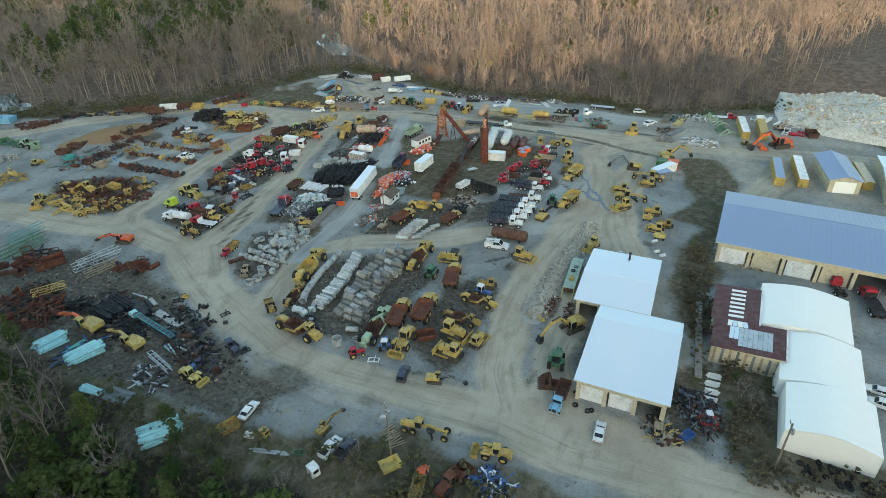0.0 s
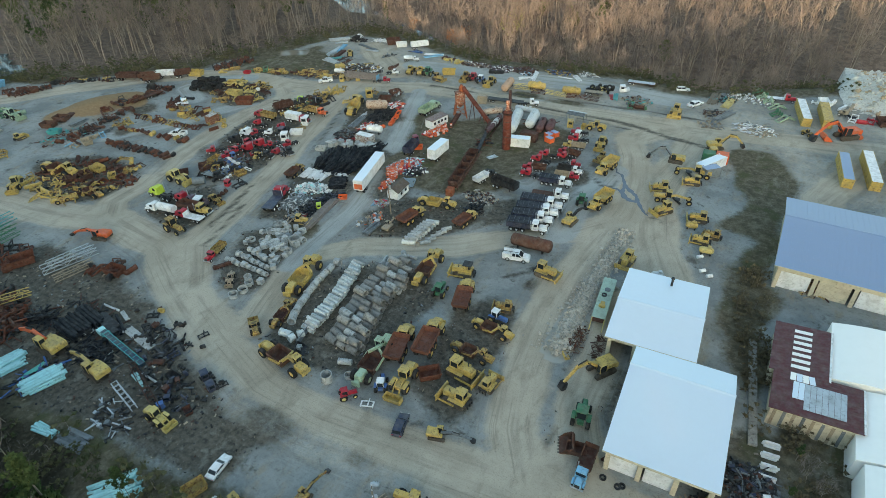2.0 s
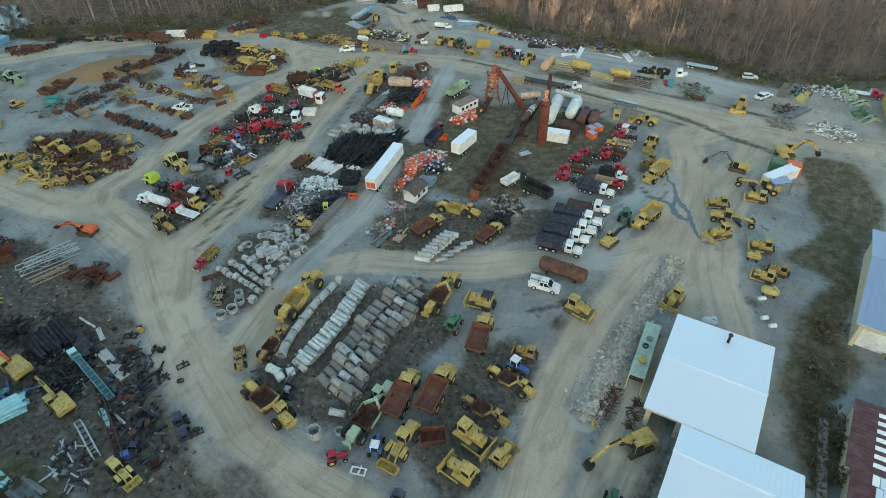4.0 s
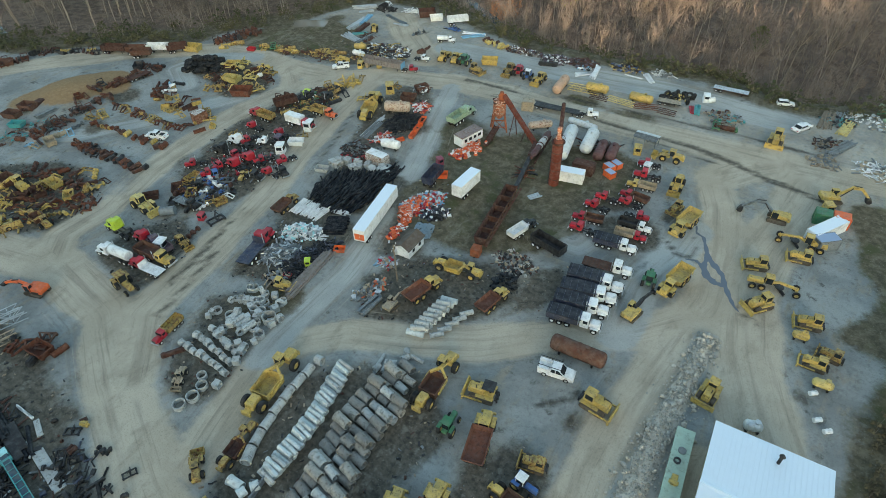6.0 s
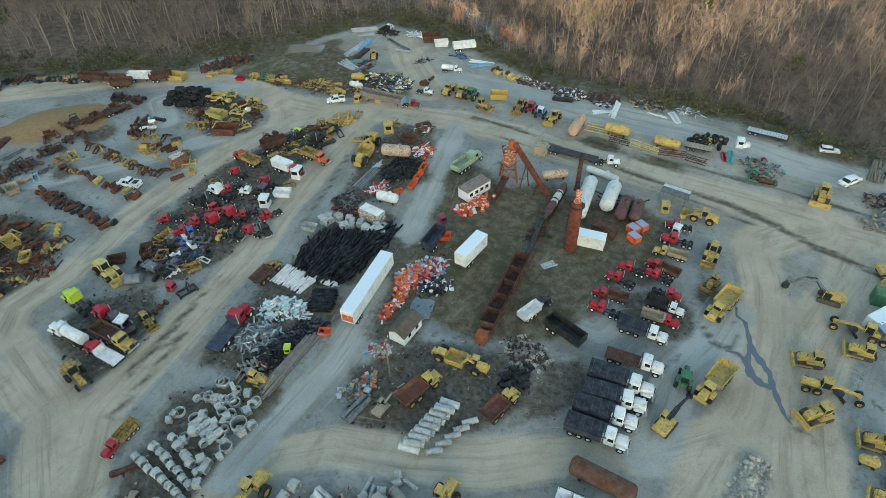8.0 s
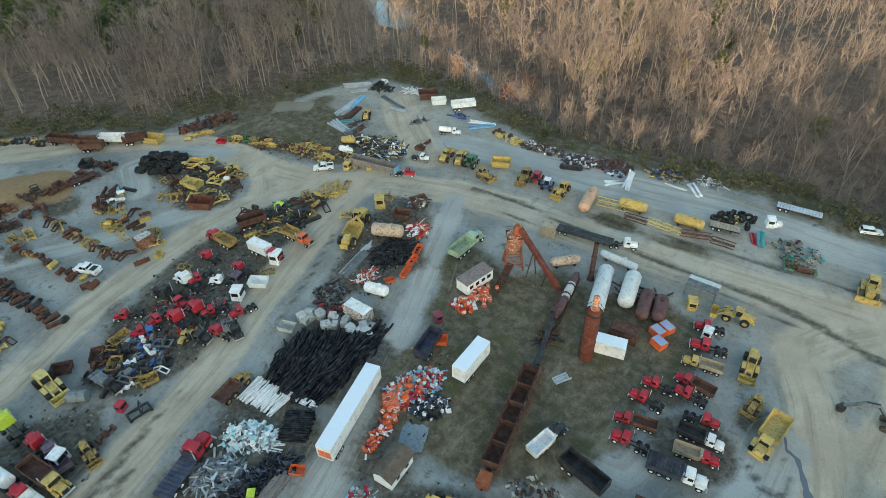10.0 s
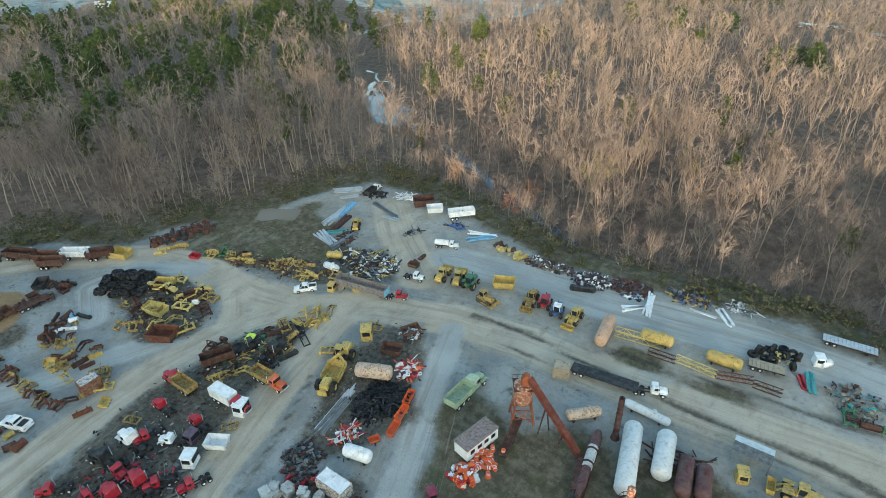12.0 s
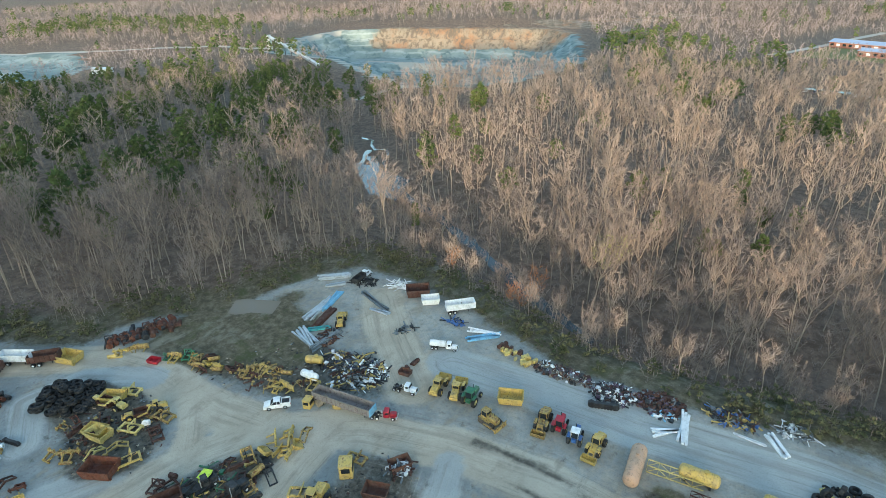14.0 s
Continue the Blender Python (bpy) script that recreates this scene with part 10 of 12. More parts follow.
def black_pipes():
    ob = thing("black_pipe_pile", "wide low pile of bent black plastic pipes", "pipes")
    r = random.Random(77)
    shapes = []
    for k in range(4):
        bm = B()
        L, sag = 8.6 - 0.9 * k, (0.5, -0.35, 0.8, -0.7)[k]
        for i in range(4):
            ends = [(-L / 2 + j * L / 4, sag * math.sin(j * math.pi / 4 + 0.4 * k), 0.08 * math.sin(j * 1.6 + k)) for j in (i, i + 1)]
            tube(bm, ends[0], ends[1], 0.19, 0.04, 8)
        shapes.append(part("pipe", bm, BLACK_PIPE, ob))
    n = 0
    while n < 296:
        x, y = r.uniform(-114, -97), r.uniform(122, 146)
        d = float(inside(np.array([x]), np.array([y]), BLACK_AREA)[0])
        if d < (0.7 if n % 4 else 2.0):
            continue
        src = shapes[n % 4]
        o = src if n < 4 else new("pipe", src.data)
        o.parent = ob
        o.matrix_basis = pose(x, y, 0.2 + r.random() * min(1.2, 0.33 * d), r.uniform(-180, 180), r.uniform(-3, 3), 101 + 4.5 * (x + 105.5) * -0.35 + r.gauss(0, 6)) @ Matrix.Diagonal((min(1.0, 0.45 + 0.17 * d), 1, 1, 1))
        n += 1
    return ob


black_pipes()
stack(801, "pipe_stack", "white plastic pipes fanned beside the black pile", -107.4, 120.9, 96, 5.0, 7.6, 2, 22, 0.14, WHITE, "pipes", 10.0)
stack(802, "pipe_stack", "white plastic pipes on top of black ones", -102.2, 123.6, 12, 6.6, 1.3, 2, 6, 0.14, WHITE, "pipes", 4.0)
stack(803, "pipe_stack", "short black plastic pipes stacked by the trailer", -99.0, 119.9, 30, 4.6, 5.6, 3, 15, 0.17, BLACK_PIPE, "pipes", 5.0)
stack(804, "pipe_stack", "white plastic tubes lying on the fittings", -99.6, 115.6, 32, 3.4, 2.4, 1, 6, 0.12, WHITE, "pipes", 12.0)
heap(805, "fittings_heap", "heap of white and pale blue pipe fittings", -103.6, 114.4, 4.6, 2.6, 28, 330, [WHITE, WHITE, SILVER, CYAN, IRON_GREY], 1.3, 1.1, 0.35, 1.0)
heap(806, "fittings_heap", "rows of grey cast pipe fittings", -102.4, 107.6, 4.2, 3.0, 40, 240, [IRON_GREY, SILVER, IRON_GREY], 1.2, 1.9, 0.7, 1.5)
heap(807, "black_offcuts", "low bank of navy and black plastic pieces", -97.2, 110.4, 6.6, 2.0, 68, 300, [NAVY, BLACK_PIPE, NAVY, DARK], 1.0, 1.3, 0.5, 1.0)


# ---- asphalt plant ----
def rusted_silo():
    ob = thing("rusted_silo", "tall rusted steel silo with a cone top and ladder", "silo")
    bm = B()
    lathe(bm, [(0.01, 0.0), (1.35, 0.0), (1.35, 9.6), (1.2, 9.9), (0.9, 10.4), (0.01, 10.4)], 22)
    part("shell", bm, SILO_RUST, ob, smooth_angle=40)
    bm = B()
    for z in (1.5, 3.5, 5.5, 7.5, 9.3):
        lathe(bm, [(1.36, z - 0.08), (1.44, z), (1.36, z + 0.08)], 22)
    part("hoops", bm, BROWN_RUST, ob)
    bm = B()
    lathe(bm, [(0.9, 10.4), (0.5, 11.0), (0.45, 11.7), (0.6, 11.75), (0.6, 12.6), (0.01, 12.7)], 18)
    part("cap", bm, paint("patchy_rust_white", (0.36, 0.1, 0.04), 0.5, 0.8, under=(0.6, 0.5, 0.42)), ob, "cone cap in patchy rust and white", smooth_angle=40)
    bm = B()
    for s in (-0.2, 0.2):
        beam(bm, (-1.5, s, 0.1), (-1.5, s, 10.2), 0.06)
    for i in range(30):
        beam(bm, (-1.5, -0.2, 0.4 + i * 0.33), (-1.5, 0.2, 0.4 + i * 0.33), 0.04)
    part("ladder", bm, DARK, ob)
    bm = B()
    for i in range(10):
        a0 = i * 0.628
        beam(bm, (1.6 * math.cos(a0), 1.6 * math.sin(a0), 9.6), (1.6 * math.cos(a0), 1.6 * math.sin(a0), 10.5), 0.05)
        beam(bm, (1.6 * math.cos(a0), 1.6 * math.sin(a0), 10.5), (1.6 * math.cos(a0 + 0.628), 1.6 * math.sin(a0 + 0.628), 10.5), 0.05)
    lathe(bm, [(1.3, 9.55), (1.75, 9.55), (1.75, 9.65), (1.3, 9.65)], 20)
    part("railing", bm, BROWN_RUST, ob)
    ob.matrix_basis = pose(-68.2, 157.3, 0, 0, 0, 30) @ Matrix.Diagonal((0.85, 0.85, 1.12, 1))
    return ob


def batch_tower():
    ob = thing("batch_tower", "rust-red batch tower on four splayed legs", "plant tower")
    for sx in (-1, 1):
        for sy in (-1, 1):
            bm = B()
            beam(bm, (sx * 1.9, sy * 1.6, 0), (sx * 1.2, sy * 1.1, 5.2), 0.3)
            part("leg", bm, PLANT_RUST, ob)
    bm = B()
    for z, a0 in ((1.6, 1.75), (3.4, 1.45)):
        for s in (-1, 1):
            beam(bm, (-a0, s * a0 * 0.88, z), (a0, s * a0 * 0.88, z), 0.16)
            beam(bm, (s * a0, -a0 * 0.88, z), (s * a0, a0 * 0.88, z), 0.16)
    beam(bm, (-1.75, -1.5, 0.6), (1.4, -1.2, 3.6), 0.12)
    beam(bm, (1.75, -1.5, 0.6), (-1.4, -1.2, 3.6), 0.12)
    part("bracing", bm, PLANT_RUST, ob)
    bm = B()
    lathe(bm, [(0.01, 3.3), (0.4, 3.3), (1.6, 4.6), (1.6, 8.0), (1.3, 8.3), (0.01, 8.3)], 20)
    for z in (4.7, 6.3, 7.9):
        lathe(bm, [(1.61, z - 0.07), (1.7, z), (1.61, z + 0.07)], 20)
    part("bin", bm, paint("patchy_rust_white", (0.36, 0.1, 0.04), 0.5, 0.8, under=(0.6, 0.5, 0.42)), ob)
    bm = B()
    box(bm, (0.4, 0, 8.6), (1.5, 1.3, 1.4), bev=0.05, taper=0.8)
    prism(bm, [(-0.4, 9.2), (1.2, 9.2), (0.9, 10.2), (0.2, 10.4)], 1.0)
    part("head_house", bm, PLANT_RUST, ob)
    bm = B()
    for s in (-1.5, 1.5):
        for i in range(5):
            beam(bm, (-1.6 + i * 0.8, s, 8.0), (-1.6 + i * 0.8, s, 8.9), 0.05)
        beam(bm, (-1.6, s, 8.9), (1.6, s, 8.9), 0.05)
    box(bm, (0, 0, 7.98), (3.3, 3.1, 0.08))
    part("walkway", bm, BROWN_RUST, ob)
    m = pose(-90.2, 170.9, 0, 0, 0, 35).inverted()
    bm = B()
    beam(bm, m @ Vector((-90.0, 169.6, 1.5)), m @ Vector((-88.9, 162.2, 0.45)), 1.3, 0.4)
    part("discharge_chute", bm, BROWN_RUST, ob, "dark rusted inclined chute")
    bm = B()
    for s in (-0.6, 0.6):
        beam(bm, m @ Vector((-90.0 + s, 169.6, 1.8)), m @ Vector((-88.9 + s, 162.2, 0.75)), 0.1, 0.4)
    part("chute_sides", bm, BROWN_RUST, ob)
    bm = B()
    for s in (-0.6, 0.6):
        beam(bm, m @ Vector((-89.4 + s, 165.5, 0)), m @ Vector((-89.4 + s, 165.5, 0.9)), 0.16)
    part("chute_props", bm, BROWN_RUST, ob)
    ob.matrix_basis = pose(-90.2, 170.9, 0, 0, 0, 35)
    return ob


def incline_conveyor():
    ob = thing("incline_conveyor", "steep rusted bucket conveyor leaning on the tower", "conveyor")
    a0, b0 = Vector((-89.4, 171.3, 9.6)), Vector((-78.6, 168.6, 0.8))
    bm = B()
    beam(bm, a0, b0, 1.0, 0.8)
    part("casing", bm, SILO_RUST, ob)
    bm = B()
    for i in range(12):
        p0 = a0.lerp(b0, (i + 0.5) / 12)
        box(bm, p0, (0.12, 0.95, 1.0), ry=40, rz=-14)
    part("flanges", bm, BROWN_RUST, ob)
    for k in (0.35, 0.7):
        p0 = a0.lerp(b0, k)
        bm = B()
        beam(bm, (p0.x - 0.8, p0.y - 0.8, 0), p0, 0.18)
        beam(bm, (p0.x + 0.4, p0.y + 0.9, 0), p0, 0.18)
        part("prop", bm, BROWN_RUST, ob)
    return ob


def hopper_line():
    """The long rusted feed trough over a belt, open at the top and divided into bays."""
    ob = thing("feed_hopper_line", "long dark rusted feed trough on a frame", "hopper")
    a0, b0 = Vector((-70.6, 130.2, 0)), Vector((-74.0, 148.6, 0))
    rz = math.degrees(math.atan2(b0.y - a0.y, b0.x - a0.x))
    mid, half = (a0 + b0) / 2, (b0 - a0).length / 2
    m = pose(mid.x, mid.y, 0, 0, 0, rz)
    bm = B()
    trough(bm, -half, half, 2.0, 0.9, 2.7, 0.09, 0.35)
    part("trough", bm, BROWN_RUST, ob, "dark rusted open trough").matrix_basis = m
    for i in range(1, 5):
        bm = B()
        prism(bm, [(-0.05, 0.95), (0.05, 0.95), (0.05, 2.3), (-0.05, 2.3)], 2.3)
        part("divider", bm, BED_RUST, ob).matrix_basis = m @ pose(-half + i * half * 0.4, 0, 0)
    rib, leg = None, None
    for i in range(9):
        x = -half + 0.6 + i * (2 * half - 1.2) / 8
        for sy in (-1, 1):
            if rib is None:
                bm = B()
                beam(bm, (0, 1.05, 0.95), (0, 1.42, 2.7), 0.12)
                rib = part("rib", bm, BED_RUST, ob)
                bm = B()
                beam(bm, (0, 1.1, 0), (0, 1.1, 1.3), 0.15)
                leg = part("leg", bm, BROWN_RUST, ob)
                o, q = rib, leg
            else:
                o, q = new("rib", rib.data), new("leg", leg.data)
                o.parent = q.parent = ob
            o.matrix_basis = q.matrix_basis = m @ pose(x, 0, 0, 0, 0, 0 if sy > 0 else 180)
    bm = B()
    beam(bm, a0 + Vector((0.3, -2.2, 0.75)), b0 + Vector((-0.6, 4, 0.75)), 0.8, 0.3)
    part("belt", bm, DARK, ob)
    bm = B()
    beam(bm, b0 + Vector((0, 2, 0.7)), (-76.6, 162.0, 1.6), 0.9, 0.6)
    part("transfer_belt", bm, DARK, ob)
    bm = B()
    beam(bm, (-76.6, 162.0, 1.6), (-78.0, 167.5, 1.4), 1.2, 1.2)
    part("transfer_chute", bm, BROWN_RUST, ob)
    bm = B()
    beam(bm, a0 + Vector((1.55, -0.5, 1.5)), b0 + Vector((1.55, 1.5, 1.5)), 0.5, 0.08)
    part("catwalk", bm, BED_RUST, ob, "rusted grating along the trough")
    bm = B()
    box(bm, (-70.3, 128.3, 0.9), (2.0, 1.8, 1.8), rz=rz, bev=0.06)
    part("drive_end", bm, PLANT_RUST, ob)
    return ob


def dryer():
    ob = thing("dryer_drum", "long slender rotary dryer with a pale middle on a frame", "dryer")
    m = pose(0, 0, 1.7, 0, 87, 0)
    maroon = paint("maroon_oxide_paint", (0.1, 0.034, 0.036), 0.3, 0.7, under=(0.07, 0.03, 0.028), dust=0.25)
    for nm, mat, prof in (("feed_end", maroon, [(0.01, -6.8), (0.5, -6.8), (0.85, -5.4), (0.85, -3.4), (0.7, -3.2), (0.01, -3.2)]), ("drum", paint("grey_drum_with_rust", (0.6, 0.6, 0.58), 0.25, 0.6, under=(0.25, 0.14, 0.09)), [(0.01, -3.2), (0.8, -3.2), (0.8, 1.2), (0.01, 1.2)]),
                          ("burner_end", maroon, [(0.01, 1.2), (0.7, 1.2), (0.75, 5.0), (0.45, 5.6), (0.4, 6.8), (0.01, 6.8)])):
        bm = B()
        lathe(bm, prof, 18, m)
        part(nm, bm, mat, ob, smooth_angle=45)
    for z in (-2.4, 0.4):
        bm = B()
        lathe(bm, [(0.81, z - 0.15), (0.94, z - 0.15), (0.94, z + 0.15), (0.81, z + 0.15)], 18, m)
        part("tyre_ring", bm, BROWN_RUST, ob)
    bm = B()
    for s in (-0.7, 0.7):
        beam(bm, (-6.5, s, 0.5), (6.5, s, 0.5), 0.22, 0.35)
        for k in (-5.5, -2, 2, 5.5):
            beam(bm, (k, s, 0), (k, s, 0.6), 0.25)
    part("cradle", bm, BROWN_RUST, ob)
    ob.matrix_basis = pose(-76.9, 167.7, 0, 0, 0, -81)
    return ob


def exhaust_stack():
    ob = thing("exhaust_stack", "tall dark rusted exhaust stack", "chimney")
    bm = B()
    lathe(bm, [(0.01, 0), (0.75, 0), (0.6, 0.8), (0.5, 1.2), (0.45, 9.2), (0.38, 9.2), (0.38, 8.6), (0.01, 8.6)], 16)
    part("pipe", bm, paint("dark_red_stack_rust", (0.075, 0.026, 0.024), 0.3, 0.85, under=(0.05, 0.02, 0.018), dust=0.2, spec=0.2), ob, smooth_angle=40)
    bm = B()
    for z in (3.0, 5.6):
        lathe(bm, [(0.5, z - 0.06), (0.58, z), (0.5, z + 0.06)], 16)
    part("flanges", bm, ORANGE_RUST, ob)
    ob.matrix_basis = pose(-75.6, 175.8, 0)
    return ob


rusted_silo()
batch_tower()
incline_conveyor()
hopper_line()
dryer()
exhaust_stack()
heap(901, "scrap_heap", "rusted plant parts lying in the grass", -75.6, 157.6, 2.4, 1.0, 95, 40, [BROWN_RUST, ORANGE_RUST, DARK], 0.5, 3.0, 0.4)
heap(902, "scrap_heap", "rusted bars by the tanks", -66.0, 177.0, 4.0, 2.0, 20, 50, [BROWN_RUST, ORANGE_RUST, DARK], 0.4, 3.0, 0.5)
stack(903, "board_stack", "grey boards lying in the grass", -69.5, 150.8, 60, 3.0, 1.6, 1, 4, 0.14, SILVER, "boards", 3.0, True)


# ---- stones ----
def stone_mesh(seed, r):
    bm = B()
    bmesh.ops.create_icosphere(bm, subdivisions=1, radius=r)
    rr = random.Random(seed)
    sx, sy, sz = rr.uniform(0.7, 1.3), rr.uniform(0.7, 1.2), rr.uniform(0.5, 0.9)
    for v in bm.verts:
        v.co = Vector((v.co.x * sx, v.co.y * sy, v.co.z * sz)) * rr.uniform(0.78, 1.2)
    return bm


def stone_heap(name, label, seed, count, spot, mats):
    """A bank of loose stones: the larger ones are parts, the rest joined."""
    ob = thing(name, label, "stone heap")
    r = random.Random(seed)
    shapes = [part("stone", stone_mesh(seed + k, 0.5), mats[k % len(mats)], ob, smooth_angle=20) for k in range(6)]
    for i in range(count):
        x, y, z, s = spot(r)
        src = shapes[i % 6]
        o = src if i < 6 else new("stone", src.data)
        o.parent = ob
        o.matrix_basis = pose(x, y, z, r.uniform(0, 360), r.uniform(-30, 30), r.uniform(0, 360)) @ Matrix.Scale(s, 4)
    so = Soup()
    ico = [tuple(v.co) for v in shapes[0].data.vertices]
    fcs = [tuple(p.vertices) for p in shapes[0].data.polygons]
    for i in range(count * 6):
        x, y, z, s = spot(r)
        m = pose(x, y, z - 0.1, r.uniform(0, 360), 0, r.uniform(0, 360)) @ Matrix.Scale(s * 0.5, 4)
        so.add([m @ Vector(p) for p in ico], fcs, mats[i % len(mats)])
    rest = so.link("rubble", "smaller stones between the boulders", "stones", smooth_it=False)
    rest.parent = ob
    del rest["category"]
    return ob


def riprap_spot(r):
    k = r.random()
    u = r.gauss(0, 0.38)
    x, y = -28.1 + 0.9 * k * k + u * (2.8 - 1.0 * k) * 1.7, 89.6 + 42.6 * k
    return x, y, 0.1 + max(0.0, 0.8 - abs(u)) * (0.5 + 0.6 * r.random()), r.uniform(0.35, 0.95)


def rubble_spot(r):
    u, v = r.uniform(-1, 1), r.uniform(-1, 1)
    x, y = 41 + u * 26, 241 + v * 21 - u * 5
    z = 7.5 * max(0.0, 1 - (u * u + v * v) * 0.62) * (0.75 + 0.25 * math.sin(u * 5 + v * 3))
    return x, y, z, r.uniform(0.8, 2.1)


def stone_bed():
    """The low bank of crushed stone under the boulders."""
    bm = B()
    rows = []
    for i in range(60):
        k = i / 59
        x, y, w = -28.1 + 0.9 * k * k, 89.0 + 43.6 * k, (2.3 - 0.8 * k) * (0.9 + 0.2 * noise.noise(Vector((0, i * 0.5, 3))))
        w *= min(1.0, 0.25 + 8 * k, 0.25 + 8 * (1 - k))
        rows.append([bm.verts.new((x + u * w, y, height_at(x, y) - 0.08 + (1 - u * u) * (0.62 + 0.3 * noise.noise(Vector((u * 2, i * 0.45, 5)))))) for u in (-1.15, -0.8, -0.4, 0, 0.4, 0.8, 1.15)])
    for a, b in zip(rows, rows[1:]):
        for j in range(6):
            bm.faces.new((a[j], a[j + 1], b[j + 1], b[j]))
    return tagged(part("stone_bed", bm, STONE, smooth_angle=80), "low bank of crushed pale stone beside the track", "mound")


stone_bed()
stone_heap("stone_row", "long row of pale broken stones beside the track", 61, 250, riprap_spot, [STONE, GREY_STONE, STONE])
stone_heap("rubble_heap", "great heap of pale broken rock at the yard's edge", 62, 250, rubble_spot, [PALE_RUBBLE, STONE, PALE_RUBBLE, TAN_STONE, PALE_RUBBLE, PALE_RUBBLE])


def rubble_core():
    bm = B()
    n = 26
    grid = []
    for j in range(n):
        row_ = []
        for i in range(n):
            u, v = -1.15 + 2.3 * i / (n - 1), -1.15 + 2.3 * j / (n - 1)
            z = 7.5 * max(0.0, 1 - (u * u + v * v) * 0.62) * (0.75 + 0.25 * math.sin(u * 5 + v * 3)) - 0.2 + 0.6 * noise.noise(Vector((u * 5, v * 5, 2)))
            x, y = 41 + u * 26, 241 + v * 21 - u * 5
            edge = max(abs(u), abs(v)) > 1.08
            row_.append(bm.verts.new((x, y, height_at(x, y) - 1.0 if edge else max(z, height_at(x, y) - 0.3))))
        grid.append(row_)
    for j in range(n - 1):
        for i in range(n - 1):
            bm.faces.new((grid[j][i], grid[j][i + 1], grid[j + 1][i + 1], grid[j + 1][i]))
    return tagged(part("rubble_mound", bm, PALE_RUBBLE, smooth_angle=60), "mound of crushed pale rock", "mound")


rubble_core()

# ---- drums among the barriers, loose tyres ----
rq = random.Random(52)
for i in range(46):
    barrel(-89.2 + rq.gauss(0, 0.9), 131.8 + rq.gauss(0, 1.8), rq.uniform(0, 360), rq.choice((0, 0, 88)))
for i in range(26):
    barrel(-90.6 + rq.gauss(0, 1.1), 160.5 + rq.gauss(0, 1.2), rq.uniform(0, 360), rq.choice((0, 88, 88)))
for i in range(44):
    k = rq.random()
    tyre(20 + 13 * k + rq.gauss(0, 0.6), 73.0 + 0.3 * k + rq.gauss(0, 1.0), 0.5, 0.3, tilt=rq.choice((0, 0, 60, 90)), rz=rq.uniform(0, 180))
wall_r = random.Random(53)
for i in range(120):
    u, v = wall_r.uniform(-1, 1), wall_r.uniform(-1, 1)
    tyre(-185.6 + 4.6 * u + 2.6 * v, 155.0 + 3.0 * u - 3.2 * v, 0.9, 0.6, z=max(0.0, wall_r.choice((0.0, 0.6, 1.2, 1.8, 2.2)) * (1.15 - max(abs(u), abs(v)) ** 3)), tilt=0)


# ---- water: a puddle on the track, the creek, a pond ----
def water(name, label, pts, w, z=None, mat=None, lift=0.14):
    """A flat, uneven strip of water along pts."""
    bm = B()
    r = random.Random(name)
    left, right = [], []
    dense = []
    for (ax, ay), (bx, by) in zip(pts, pts[1:]):
        n = max(2, int(math.hypot(bx - ax, by - ay) / 2.0))
        dense += [(ax + (bx - ax) * i / n, ay + (by - ay) * i / n) for i in range(n)]
    dense.append(pts[-1])
    for i, (x, y) in enumerate(dense):
        a0, b0 = dense[max(0, i - 1)], dense[min(len(dense) - 1, i + 1)]
        d = Vector((b0[0] - a0[0], b0[1] - a0[1], 0)).normalized()
        ww = w * (0.85 + 0.3 * math.sin(i * 0.9) * math.cos(i * 0.37)) * r.uniform(0.9, 1.1)
        zz = height_at(x, y) + lift if z is None else z
        left.append(bm.verts.new((x - d.y * ww, y + d.x * ww, zz)))
        right.append(bm.verts.new((x + d.y * ww, y - d.x * ww, zz)))
    for i in range(len(dense) - 1):
        bm.faces.new((left[i], left[i + 1], right[i + 1], right[i]))
    return tagged(part(name, bm, mat or WATER), label, "water", kind="structure")


WATER, _nt, _b = nodes_of("still_water", 0.06)
_b.inputs["Base Color"].default_value = (0.05, 0.07, 0.08, 1)
# the sky's reflection on the puddle is put into its bluish base colour
PUDDLE, _nt, _b = nodes_of("shallow_muddy_water", 0.1)
_b.inputs["Base Color"].default_value = (0.12, 0.14, 0.17, 1)


def braided_puddle(label, strands):
    """Shallow water running in strands of uneven width that part and join; each strand is (x, y, half width) by point."""
    bm = B()
    for k, pts in enumerate(strands):
        rows = []
        for i in range((len(pts) - 1) * 4 + 1):
            a0, b0, u = pts[min(i // 4, len(pts) - 2)], pts[min(i // 4, len(pts) - 2) + 1], (i - 4 * min(i // 4, len(pts) - 2)) / 4
            x, y, w = [a0[c] + (b0[c] - a0[c]) * u for c in range(3)]
            d = Vector((b0[0] - a0[0], b0[1] - a0[1], 0)).normalized()
            w *= 0.78 + 0.2 * math.sin(i * 1.7 + k)
            rows.append([bm.verts.new((x - d.y * q, y + d.x * q, height_at(x, y) + 0.03 + 0.005 * k)) for q in (-w, w)])
        for ra, rb in zip(rows, rows[1:]):
            bm.faces.new((ra[0], ra[1], rb[1], rb[0]))
    return tagged(part("puddle", bm, PUDDLE), label, "water", kind="structure")


